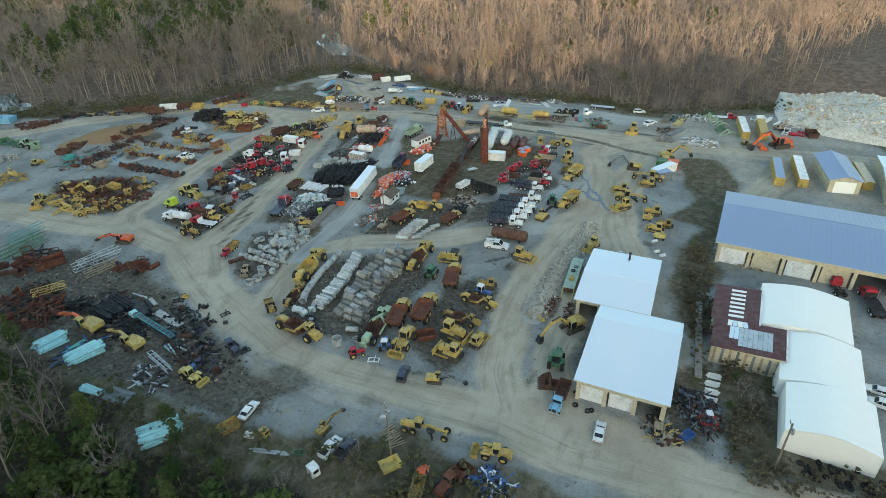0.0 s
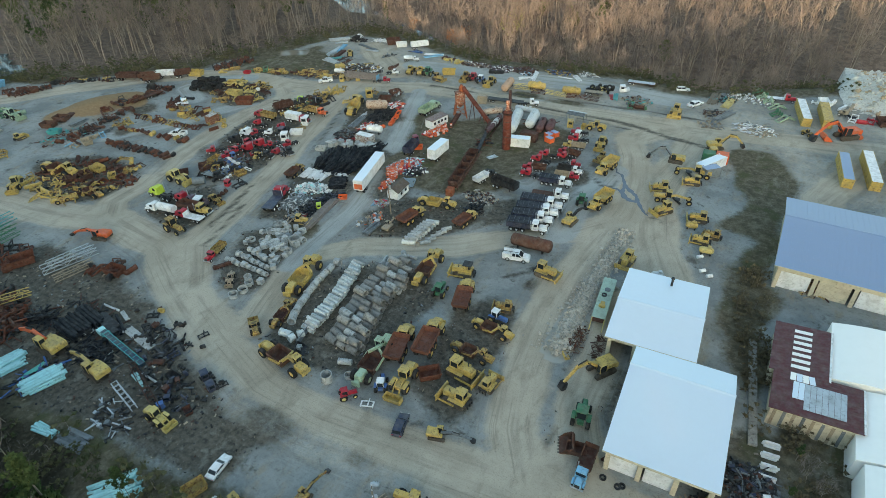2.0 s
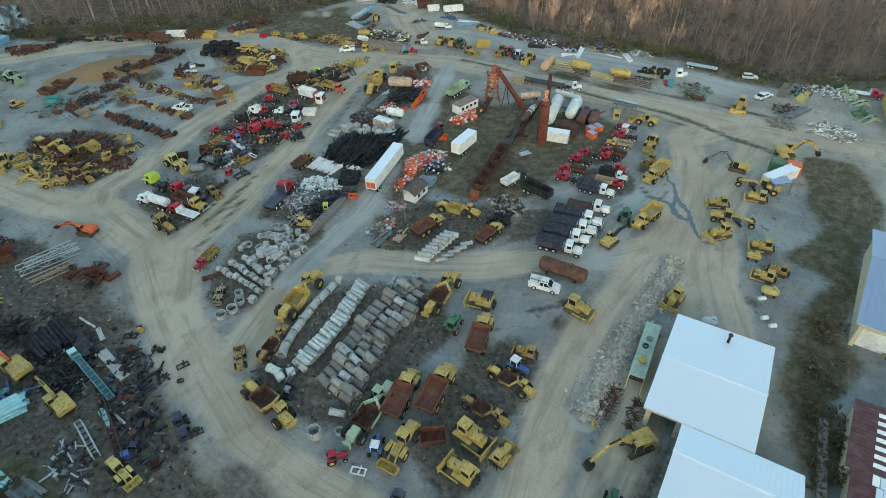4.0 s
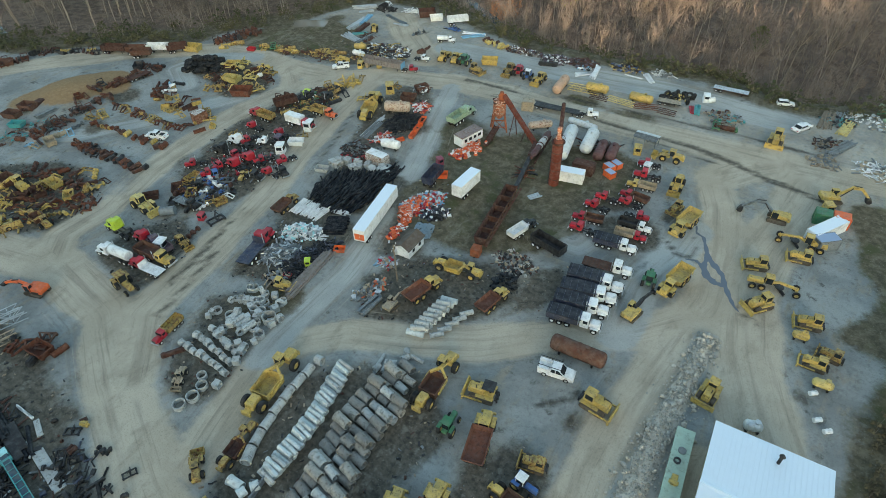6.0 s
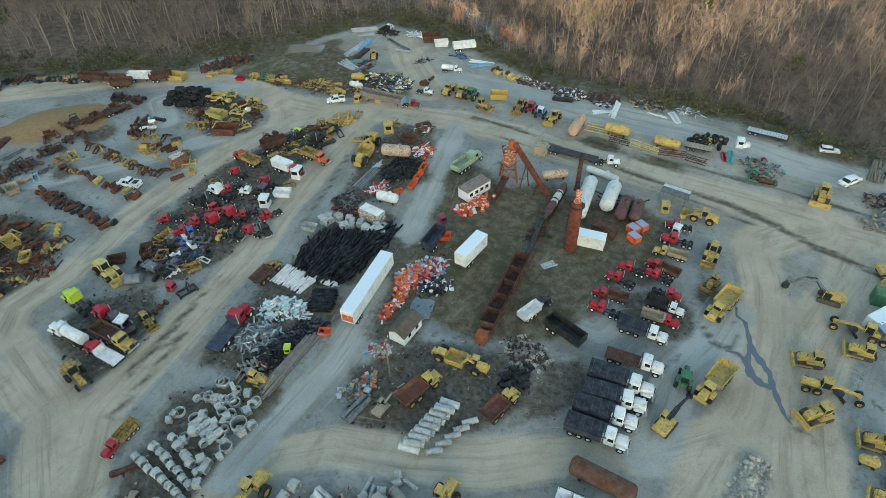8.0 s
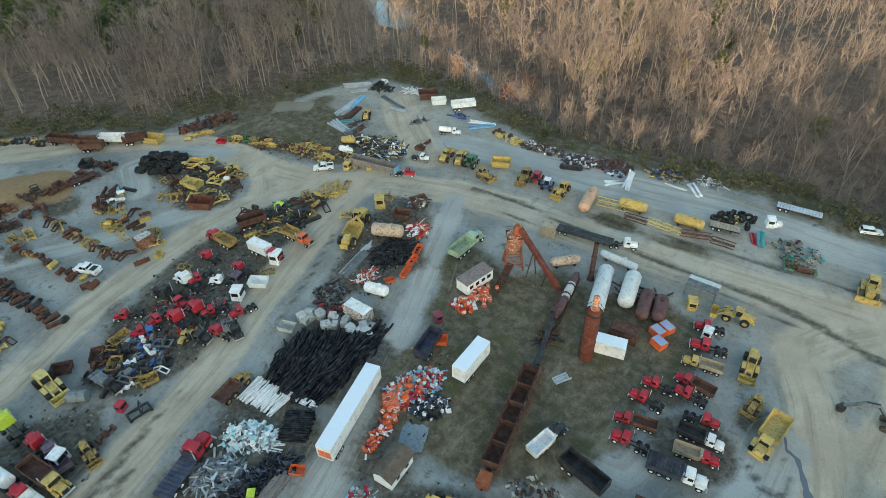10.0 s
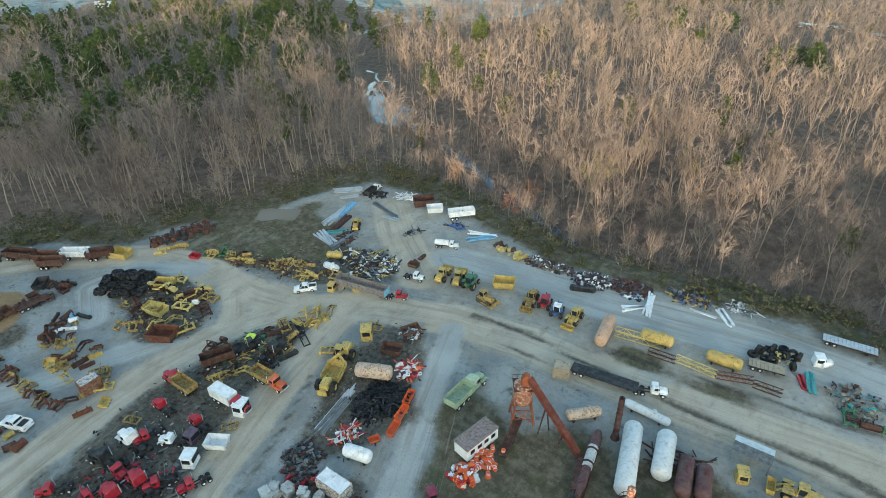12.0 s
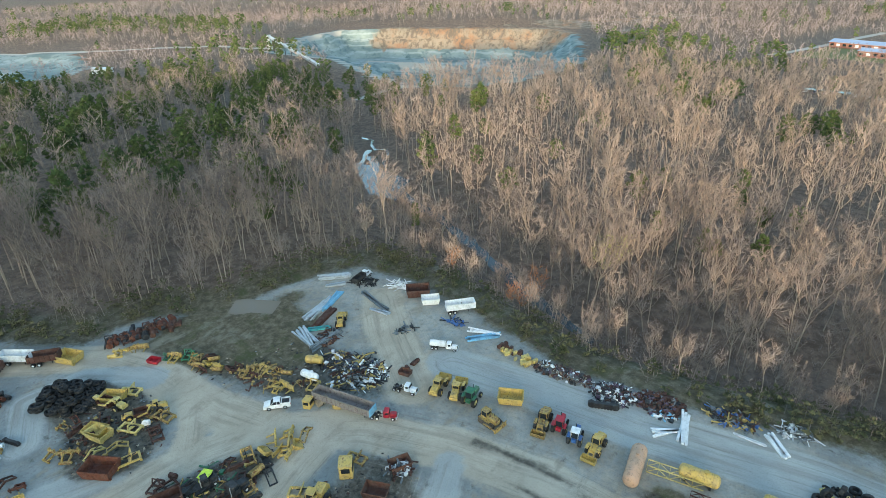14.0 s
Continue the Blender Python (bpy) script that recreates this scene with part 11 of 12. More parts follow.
braided_puddle("shallow water tinted sky blue running in strands over the track",
               [[(-37.4, 159.5, 0.2), (-36.8, 157.4, 0.3), (-35.2, 156.7, 0.4), (-33.9, 153.8, 0.45), (-32.8, 151.2, 0.8), (-30.8, 149.4, 0.75), (-29.3, 147.9, 0.55), (-28.3, 145.6, 0.6), (-26.8, 143.0, 0.5), (-25.5, 141.1, 0.3), (-24.4, 140.3, 0.1)],
                [(-36.3, 148.6, 0.15), (-34.5, 149.2, 0.35), (-33.1, 148.4, 0.6), (-31.6, 146.1, 0.9), (-29.9, 145.2, 0.8), (-28.3, 145.3, 0.5)],
                [(-33.0, 151.0, 0.5), (-32.8, 148.6, 0.6), (-31.8, 146.6, 0.6)]])
water("water_creek", "shallow creek shining between bare trees", [(-262, 332), (-246, 318), (-222, 302), (-191, 290), (-164, 276), (-140, 262), (-112, 247)], 2.5, lift=0.5)
water("water_creek", "narrow winding stream in a brown meadow", [(-292, 358), (-282, 356), (-276, 348), (-268, 342), (-262, 344), (-256, 338), (-250, 327), (-243, 321), (-238, 315)], 0.9, lift=0.35)
water("water_creek", "small side channel above the pool", [(-270, 340), (-266, 332), (-263, 329), (-259, 322), (-256, 317)], 1.5, lift=0.45)

water("water_creek", "far bend of the creek shining among the woods", [(-110, 570), (-98, 566), (-81, 563), (-66, 554), (-50, 545), (-30, 536)], 3.2, lift=0.8)


def water_pool():
    """A wide shallow pool with an uneven shore."""
    bm = B()
    r = random.Random(17)
    z = height_at(-236, 305) + 0.9
    shore = []
    for (ax, ay), (bx, by) in zip(POOL, POOL[1:] + POOL[:1]):
        for i in range(5):
            shore.append(bm.verts.new((ax + (bx - ax) * i / 5 + r.uniform(-0.9, 0.9), ay + (by - ay) * i / 5 + r.uniform(-0.9, 0.9), z)))
    bm.faces.new(shore)
    return tagged(part("water_pool", bm, WATER), "pale shallow pool reflecting the sky in the creek bed", "water", kind="structure")


water_pool()
MUD, _nt, _b = nodes_of("muddy_water", 0.12)
_b.inputs["Base Color"].default_value = (0.2, 0.17, 0.13, 1)
water("water_pond", "muddy brown puddle at the yard's far edge", [(-187, 195), (-182, 198.5), (-177, 201)], 3.4, z=height_at(-182, 198.5) + 0.03, mat=MUD)
water("water_pond", "small pond at the yard's far corner", [(-300, 139), (-285, 134), (-268, 131)], 6.0, z=0.4)


# ---- loose debris over the trodden soil ----
def debris():
    so = Soup()
    r = random.Random(91)
    mats = [DARK, BROWN_RUST, IRON_GREY, DARK, WOOD, DARK, TAN, RUBBER]
    for k, poly in enumerate(SOIL):
        xs_, ys_ = [p[0] for p in poly], [p[1] for p in poly]
        area = (max(xs_) - min(xs_)) * (max(ys_) - min(ys_))
        spots = [(r.uniform(min(xs_), max(xs_)), r.uniform(min(ys_), max(ys_))) for _ in range(int(area * 0.3))]
        sx_, sy_ = np.array([p[0] for p in spots]), np.array([p[1] for p in spots])
        keep = inside(sx_, sy_, poly) > 0
        for w_, line in ROADS + DUST_LANES:
            keep &= line_distance(sx_, sy_, line) > w_ * 0.85
        for (x, y), good in zip(spots, keep):
            if not good:
                continue
            a_, L = r.uniform(0, 6.28), r.uniform(0.15, 0.7) * (0.5 if k > 13 else 1.0)
            z = height_at(x, y) + 0.06
            so.bar((x, y, z), (x + L * math.cos(a_), y + L * math.sin(a_), z + r.uniform(0, 0.1)), r.uniform(0.08, 0.34) * (0.5 if k > 13 else 1.0), r.uniform(0.05, 0.2), r.choice(mats))
    return so.link("debris", "small loose scrap strewn over the soil", "debris")


debris()


def retaining_wall():
    bm = B()
    for i in range(11):
        box(bm, (3.75 - 0.115 * i * 2.0, 86.8 + i * 2.06, 0.2), (1.25, 2.02, 0.5 + 0.06 * (i % 3)), rz=6.3, bev=0.03)
    return tagged(part("trim_wall", bm, CONCRETE_TAN), "low grey concrete wall between sheds", "wall", kind="structure")


retaining_wall()


# ---- far off: quarry conveyor, white plant shed, brick school and its car park ----
def quarry_conveyor():
    ob = thing("quarry_conveyor", "long pale conveyor running down to the quarry", "conveyor")
    a0, b0 = Vector((-600, 556, height_at(-600, 556) + 14)), Vector((-450, 480, height_at(-450, 480) + 5))
    bm = B()
    beam(bm, a0, b0, 2.6, 2.0)
    part("gallery", bm, SILVER, ob)
    for i in range(7):
        p0 = a0.lerp(b0, (i + 0.5) / 7)
        bm = B()
        for s in (-1.5, 1.5):
            beam(bm, (p0.x + s, p0.y - s, height_at(p0.x, p0.y) - 0.5), (p0.x, p0.y, p0.z), 0.5)
        part("trestle", bm, DARK, ob)
    bm = B()
    box(bm, (-604, 558, height_at(-604, 558) + 8), (4, 4, 15), rz=25, bev=0.2)
    part("head_house", bm, SILVER, ob)
    return ob


def long_building(name, label, x, y, rz, L, W, h, wall_mat, roof_mat, n):
    ob = thing(name, label, "building")
    bm = B()
    box(bm, (0, 0, h / 2), (L, W, h))
    part("wall", bm, wall_mat, ob)
    for s in (-1, 1):
        bm = B()
        box(bm, (0, s * W * 0.26, h + 0.9), (L + 1.2, W * 0.58, 0.3), rx=-s * 12)
        part("roof_slope", bm, roof_mat, ob)
    for i in range(n):
        for s in (-1, 1):
            bm = B()
            box(bm, (-L / 2 + (i + 0.5) * L / n, s * (W / 2 + 0.03), h * 0.55), (L / n * 0.55, 0.12, h * 0.4))
            part("window", bm, GLASS if (i + s) % 3 else WHITE, ob)
    ob.matrix_basis = pose(x, y, height_at(x, y) - 0.3, 0, 0, rz)
    return ob


quarry_conveyor()
long_building("brick_school", "low red brick school with a blue-grey roof", -72, 772, -20, 60, 16, 5, BRICK_RED, ROOF_BLUE, 12)
long_building("brick_school", "red brick wing with white gables", -58, 722, -15, 40, 14, 5, BRICK_RED, ROOF_BLUE, 8)
long_building("plant_shed", "long white plant shed by the far pit", -606, 378, 30, 16, 6, 3.6, WHITE, ROOF_WHITE, 6)
lot = random.Random(93)
for i in range(9):
    car(-104 + i * 5.4 + lot.uniform(-0.4, 0.4), 560 - i * 1.1 + lot.choice((0, 6)), 75 + lot.uniform(-6, 6), 4.9, lot.choice((WHITE, SILVER, NAVY, WHITE)), lot.choice(("sedan", "suv")))


# ---- woods ----
def sliver(rng, p, d, length, w):
    """A thin triangle from p along d."""
    side = np.cross(d, rng.normal(size=3))
    side /= np.linalg.norm(side) + 1e-9
    return [p - side * w, p + side * w, p + d * length]


def tree_shape(seed, h, mains, subs, twigs, wide=0.24, fork=0.42, sides=4, w=0.03, low=2):
    """A bare tree at the origin: a straight trunk that forks into rising limbs, and a rounded crown of branches and fine twigs; triangles for wood and for twigs."""
    rng = np.random.RandomState(seed)
    wood, brush = [], []

    def cone(p, q, r0, r1, n):
        d = (q - p) / (np.linalg.norm(q - p) + 1e-9)
        if n < 3:
            wood.append(sliver(rng, p, d, np.linalg.norm(q - p) * 1.05, r0))
            return
        u = np.cross(d, [0.3, 0.9, 0.1])
        u /= np.linalg.norm(u)
        v = np.cross(d, u)
        a = [p + r0 * (u * math.cos(6.283 * i / n) + v * math.sin(6.283 * i / n)) for i in range(n)]
        b = [q + r1 * (u * math.cos(6.283 * i / n) + v * math.sin(6.283 * i / n)) for i in range(n)]
        for i in range(n):
            j = (i + 1) % n
            wood.append([a[i], a[j], b[j]])
            if r1 > 0.015:
                wood.append([a[i], b[j], b[i]])

    def unit(v):
        return v / (np.linalg.norm(v) + 1e-9)

    r0 = h * 0.0068 + 0.03
    lean = rng.normal(size=2) * 0.035
    top = np.array([lean[0] * h, lean[1] * h, h * fork])
    bend = top * 0.5 + np.array([rng.normal() * 0.2, rng.normal() * 0.2, 0])
    cone(np.zeros(3), bend, r0, r0 * 0.85, sides)
    cone(bend, top, r0 * 0.85, r0 * 0.7, sides)
    # the crown's outline: an egg about the upper trunk
    mid, tall, radius = np.array([top[0] * 1.4, top[1] * 1.4, h * (0.5 + fork * 0.55)]), h * (0.52 - fork * 0.5), h * wide
    thick = 3 if sides > 3 else 2
    for i in range(mains + low):
        a = 6.283 * i / mains + rng.uniform(-0.6, 0.6)
        if i < mains:
            up = 0.2 + 0.75 * ((i * 0.618) % 1.0)
            p = top
        else:
            up = rng.uniform(-0.6, -0.1)
            p = bend + (top - bend) * rng.uniform(0.3, 0.95)
        out = math.sqrt(max(0.05, 1 - up * up)) * rng.uniform(0.75, 1.0)
        tip = mid + np.array([math.cos(a) * out * radius, math.sin(a) * out * radius, up * tall])
        knee = p + (tip - p) * 0.5 + np.array([math.cos(a), math.sin(a), -0.25]) * radius * 0.1
        r = r0 * (0.42 if i < mains else 0.25)
        cone(p, knee, r, r * 0.6, thick)
        cone(knee, tip, r * 0.6, 0.0, thick)
        for j in range(subs):
            k = 0.3 + 0.7 * (j + rng.random()) / subs
            q = p + (knee - p) * k * 2 if k < 0.5 else knee + (tip - knee) * (k * 2 - 1)
            goal = mid + unit(rng.normal(size=3) * np.array([1, 1, 0.8]) + unit(q - mid) * 1.1) * np.array([radius, radius, tall]) * rng.uniform(0.7, 1.05)
            e = unit(unit(goal - q) + unit(tip - p) * 0.6 + np.array([0, 0, 0.3]))
            bl = min(np.linalg.norm(goal - q), h * 0.2) * rng.uniform(0.6, 1.0)
            brush.append(sliver(rng, q, e, bl, w * 1.15))
            for _ in range(twigs):
                f = unit(e * 0.75 + rng.normal(size=3) * 0.29 + np.array([0, 0, 0.45]))
                brush.append(sliver(rng, q + e * bl * rng.uniform(0.2, 1.0), f, h * rng.uniform(0.06, 0.13), w))
    return np.array(wood), np.array(brush)


def leafy_shape(seed, h, r, clumps, tufts, base, size, cone_like):
    """A crown of leaf clumps on a trunk, each a small lumpy core with loose tufts round it; narrower at the top for a pine."""
    rng = np.random.RandomState(seed)
    wood, brush = [], []
    for i in range(4):
        a, b = 6.283 * i / 4, 6.283 * (i + 1) / 4
        rr = h * 0.009 + 0.03
        wood.append([np.array([rr * math.cos(a), rr * math.sin(a), 0]), np.array([rr * math.cos(b), rr * math.sin(b), 0]), np.array([0, 0, h * 0.95])])
    axes = np.array([[1, 0, 0], [0, 1, 0], [-1, 0, 0], [0, -1, 0]], float)
    for c in range(clumps):
        k = base + (1 - base) * ((c + rng.uniform(0.1, 0.9)) / clumps)
        u = (k - base) / (1 - base)
        rad = r * (min(1.0, 0.55 + u * 1.6) * (1 - u * u * 0.85) if cone_like else math.sqrt(max(0.05, 1 - (2 * u - 1) ** 2)))
        a0 = c * 2.4 + rng.uniform(-0.5, 0.5)
        q = np.array([math.cos(a0), math.sin(a0), 0]) * rad * rng.uniform(0.35, 0.95) + np.array([0, 0, k * h])
        s = size * rng.uniform(0.75, 1.25)
        rim = [q + (ax * rng.uniform(0.5, 1.0) + rng.normal(size=3) * 0.15) * s for ax in axes]
        tips = [q + np.array([rng.normal() * 0.2, rng.normal() * 0.2, 0.75]) * s, q - np.array([0, 0, 0.5]) * s]
        for i in range(4):
            for tp in tips:
                brush.append([rim[i], rim[(i + 1) % 4], tp])
        for _ in range(tufts):
            d = rng.normal(size=3)
            d[2] = abs(d[2]) * 0.9 - 0.25
            d /= np.linalg.norm(d)
            side = np.cross(d, rng.normal(size=3))
            side /= np.linalg.norm(side) + 1e-9
            m = q + d * s * rng.uniform(0.45, 0.8)
            brush.append([m - side * s * 0.22, m + side * s * 0.22, m + (d + np.array([0, 0, 0.25])) * s * rng.uniform(0.35, 0.75)])
    return np.array(wood), np.array(brush)


def tri_mesh(name, tris, mat):
    """A mesh from an array of triangles (n, 3, 3)."""
    me = bpy.data.meshes.new(name)
    v = tris.reshape(-1, 3)
    me.vertices.add(len(v))
    me.vertices.foreach_set("co", v.astype(np.float32).ravel())
    me.loops.add(len(v))
    me.loops.foreach_set("vertex_index", np.arange(len(v)))
    me.polygons.add(len(tris))
    me.polygons.foreach_set("loop_start", np.arange(len(tris)) * 3)
    me.update(calc_edges=True)
    me.materials.append(mat)
    return me


def strew(shapes, places):
    """Copies of the shapes' triangles at places (x, y, z, turn, size, which)."""
    out = []
    for i, tri in enumerate(shapes):
        sel = places[places[:, 5].astype(int) == i]
        if not len(sel) or not len(tri):
            continue
        c, s = np.cos(sel[:, 3]), np.sin(sel[:, 3])
        p = tri[None] * sel[:, 4][:, None, None, None]
        x = p[..., 0] * c[:, None, None] - p[..., 1] * s[:, None, None] + sel[:, 0][:, None, None]
        y = p[..., 0] * s[:, None, None] + p[..., 1] * c[:, None, None] + sel[:, 1][:, None, None]
        z = p[..., 2] + sel[:, 2][:, None, None]
        out.append(np.stack([x, y, z], -1).reshape(-1, 3, 3))
    return np.concatenate(out) if out else np.zeros((0, 3, 3))


def woods(name, label, shapes, places, wood_mat, brush_mat):
    ob = tagged(new(name), label, "woods", kind="stuff")
    for nm, k, mat in (("trunks", 0, wood_mat), ("crowns", 1, brush_mat)):
        me = tri_mesh(nm, strew([s[k] for s in shapes], places), mat)
        o = new(nm, me)
        o.parent = ob
        tagged(o, kind="stuff")
    return ob


def wood_places(seed, r0, r1, step, a0, a1, cx=-60.0, cy=100.0, margin=12):
    """Jittered places on a ring about the yard, outside it, off the creek bed, quarry and lawn."""
    rng = np.random.RandomState(seed)
    g = np.arange(-r1, r1, step)
    gx, gy = np.meshgrid(g, g)
    x = gx.ravel() + rng.uniform(-0.48, 0.48, gx.size) * step + cx
    y = gy.ravel() + rng.uniform(-0.48, 0.48, gx.size) * step + cy
    d, a = np.hypot(x - cx, y - cy), np.degrees(np.arctan2(-(x - cx), y - cy))
    ok = (d > r0) & (d <= r1) & (a > a0) & (a < a1)
    x, y = x[ok], y[ok]
    ok = (inside(x, y, YARD) < -margin) & (line_distance(x, y, CREEK) > 3.5) & (inside(x, y, QUARRY) < np.where(y < 600, -34, -24)) & (np.min([line_distance(x, y, r_) for r_ in FAR_ROADS], 0) > 11) & (inside(x, y, PIT) < -6) & (inside(x, y, SCHOOL_LAWN) < 2)
    ok &= (line_distance(x, y, [(-330, 395), (-262, 332), (-224, 300)]) > 6) & (inside(x, y, POOL) < -5) & (line_distance(x, y, [(-238, 302), (-212, 274)]) > 7.5) & (line_distance(x, y, [(-106, 562), (-81, 560), (-40, 538)]) > 9) & (line_distance(x, y, [(-98, 540), (-60, 536), (-30, 520)]) > 8)
    x, y = x[ok], y[ok]
    return np.stack([x, y, height(x, y) - 0.1, rng.uniform(0, 6.28, len(x)), rng.uniform(0.65, 1.15, len(x)), np.zeros(len(x))], -1), rng


PINE_STANDS = [(-940, 500, 60), (-985, 560, 60), (-900, 610, 60), (-800, 590, 55), (-720, 575, 50), (-660, 575, 40), (-840, 530, 50), (-265, 650, 38), (-262, 725, 42), (-200, 690, 36), (-215, 610, 30), (-140, 585, 30), (-180, 555, 26), (-112, 618, 20),
               (-88, 414, 12), (-150, 458, 10), (-130, 420, 9), (-500, 470, 40), (-560, 500, 40), (-430, 440, 30)]


def pine_share(x, y):
    """Pines keep to the left-hand hill and a few stands."""
    left = smooth(-(x * 0.82 + y * 0.57), -60, 60) * smooth(np.hypot(x + 60, y - 100), 180, 260)
    stand = np.zeros(np.shape(x))
    for cx, cy, r in PINE_STANDS:
        stand = np.maximum(stand, smooth(r - np.hypot(x - cx, y - cy) + 14 * wavy(x, y, 30, 25), -8, 18))
    return np.clip(0.7 * stand + 0.02 + 0.75 * left * (wavy(x, y, 45, 21) > -0.3) * (np.hypot(x + 60, y - 100) < 560) + 0.45 * (wavy(x, y, 70, 23) > 0.55) * smooth(np.hypot(x + 60, y - 100), 330, 460), 0, 0.9)


near_shapes = [tree_shape(10 + i, (25, 28, 21, 26, 18, 24)[i], (5, 5, 6, 5, 6, 4)[i], 8, 13, (0.25, 0.2, 0.29, 0.22, 0.33, 0.19)[i], (0.42, 0.5, 0.34, 0.46, 0.28, 0.5)[i], 4, 0.034) for i in range(6)]
mid_shapes = [tree_shape(30 + i, (25, 28, 20, 24)[i], (5, 4, 5, 4)[i], 5, 9, (0.25, 0.21, 0.31, 0.24)[i], (0.42, 0.5, 0.35, 0.46)[i], 3, 0.066, 1) for i in range(4)]
far_shapes = [tree_shape(50 + i, (22, 19, 21)[i], 4, 3, 5, 0.34, 0.4, 2, 0.17, 0) for i in range(3)]
bush_shapes = [tree_shape(70 + i, (4.5, 3.2, 5.5)[i], 4, 3, 4, 0.42, 0.12, 2, 0.045, 0) for i in range(3)]
pine_near = [leafy_shape(80 + i, (19, 21, 15)[i], (3.2, 3.0, 3.1)[i], 40, 20, 0.5, 0.85, i == 1) for i in range(3)]
pine_far = [leafy_shape(90 + i, (21, 18, 20)[i], (3.9, 4.2, 3.5)[i], 22, 13, 0.52, 1.2, i == 2) for i in range(3)]
pine_dot = [leafy_shape(97 + i, (23, 20)[i], 3.9, 8, 3, 0.45, 2.5, False) for i in range(2)]
pine_ridge = [leafy_shape(93 + i, (17, 14)[i], 3.6, 4, 0, 0.15, 3.6, True) for i in range(2)]
scrub_leaf = [leafy_shape(95 + i, (2.4, 1.5)[i], (1.7, 1.3)[i], 7, 7, 0.05, 0.46, False) for i in range(2)]


def grow(seed, r0, r1, step, shapes, pines, label, a0=-22, a1=104):
    p, rng = wood_places(seed, r0, r1, step, a0, a1)
    p[:, 4] *= (1.0 + 0.12 * wavy(p[:, 0], p[:, 1], 25, 41)) * (1 - 0.28 * smooth(np.hypot(p[:, 0] + 60, p[:, 1] - 100), 330, 480))
    p[:, 4] *= 1 - 0.6 * smooth(p[:, 0], -185, -165) * (1 - smooth(-inside(p[:, 0], p[:, 1], YARD), 20, 42))
    is_pine = rng.random_sample(len(p)) < pine_share(p[:, 0], p[:, 1])
    # more grey near the yard and on the left hill: shade coloured into crowns
    grey = rng.random_sample(len(p)) < np.clip(0.3 + 0.4 * (r1 < 300) + 0.5 * smooth(-(p[:, 0] * 0.82 + p[:, 1] * 0.57), -80, 60), 0, 0.95)
    # woods beyond 400 to 500 m take the twig colour with haze in it
    for sel, sh, nm, lab, wm, bm_ in ((~is_pine & ~grey, shapes, "bare_woods", label, TRUNK, TWIG_HAZED if r0 > 500 else TWIG), (~is_pine & grey, shapes, "grey_woods", "bare grey-brown deciduous woods", TRUNK, TWIG_HAZED if r0 > 400 else TWIG_GREY),
                                      (is_pine, pines, "pine_woods", "dark green pines among the bare woods", TRUNK, NEEDLE)):
        q = p[sel].copy()
        q[:, 5] = rng.randint(0, len(sh), len(q))
        if len(q):
            woods(nm, lab, sh, q, wm, bm_)


grow(1, 0, 215, 7.1, near_shapes, pine_near, "bare brown deciduous woods round the yard")
grow(2, 215, 520, 9.0, mid_shapes, pine_far, "bare brown deciduous woods on the far hillside", -22, 80)
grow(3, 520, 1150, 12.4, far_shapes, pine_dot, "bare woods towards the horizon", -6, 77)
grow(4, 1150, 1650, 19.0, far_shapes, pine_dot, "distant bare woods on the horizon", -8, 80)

# undergrowth along the yard's edge
p_, rng_ = wood_places(7, 0, 250, 4.6, -22, 104, margin=5)
p_[:, 5] = rng_.randint(0, 3, len(p_))
woods("undergrowth", "bare brown brush at the woods' edge", bush_shapes, p_, TWIG_GREY, TWIG_GREY)
rng_ = np.random.RandomState(8)
n_ = 12000
qx, qy = rng_.uniform(-270, 30, n_), rng_.uniform(20, 260, n_)
yd = inside(qx, qy, YARD)
ok_ = (yd < 1.0) & (yd > -16) & (rng_.random_sample(n_) < 0.3 + 0.5 * (wavy(qx, qy, 12, 31) > 0))
q_ = np.stack([qx, qy, height(qx, qy), rng_.uniform(0, 6.28, n_), rng_.uniform(0.5, 1.6, n_), rng_.randint(0, 2, n_)], -1)[ok_]
woods("scrub", "low green and brown scrub on the yard's bank", scrub_leaf, q_, TWIG_GREY, SHRUB)
q_ = np.stack([qx, qy, height(qx, qy), rng_.uniform(0, 6.28, n_), rng_.uniform(0.5, 1.0, n_), rng_.randint(0, 3, n_)], -1)[(yd < -1) & (yd > -15) & (rng_.random_sample(n_) < 0.28)]
woods("scrub", "leafless brown brush on the yard's bank", bush_shapes, q_, TWIG_GREY, TWIG_GREY)

# evergreen thicket on the bank below the entrance
thicket_leaf = [leafy_shape(110 + i, (4.2, 3.0, 5.0)[i], (2.6, 2.2, 2.4)[i], 22, 11, 0.06, 0.72, False) for i in range(3)]
rng_ = np.random.RandomState(12)
qx, qy = rng_.uniform(-148, -36, 520), rng_.uniform(-2, 36, 520)
ok_ = (inside(qx, qy, BANK) > 3.5) & (np.hypot(qx + 70, qy - 38) > 6) & (wavy(qx, qy, 9, 33) > -0.25)
q_ = np.stack([qx, qy, height(qx, qy) - 0.2, rng_.uniform(0, 6.28, 520), rng_.uniform(0.6, 1.2, 520), rng_.randint(0, 3, 520)], -1)[ok_]
woods("thicket", "dense dark evergreen shrubs on the bank", thicket_leaf, q_, TRUNK, NEEDLE)
# brush between the sheds and halls
qx, qy = rng_.uniform(-6, 34, 900), rng_.uniform(62, 134, 900)
ok_ = np.zeros(900, bool)
for poly_ in GRASS[-3:-1]:
    ok_ |= inside(qx, qy, poly_) > 0.6
ok_ &= ~((qx > 15.5) & (qy > 74)) & ~((qx > 8) & (qy > 92))
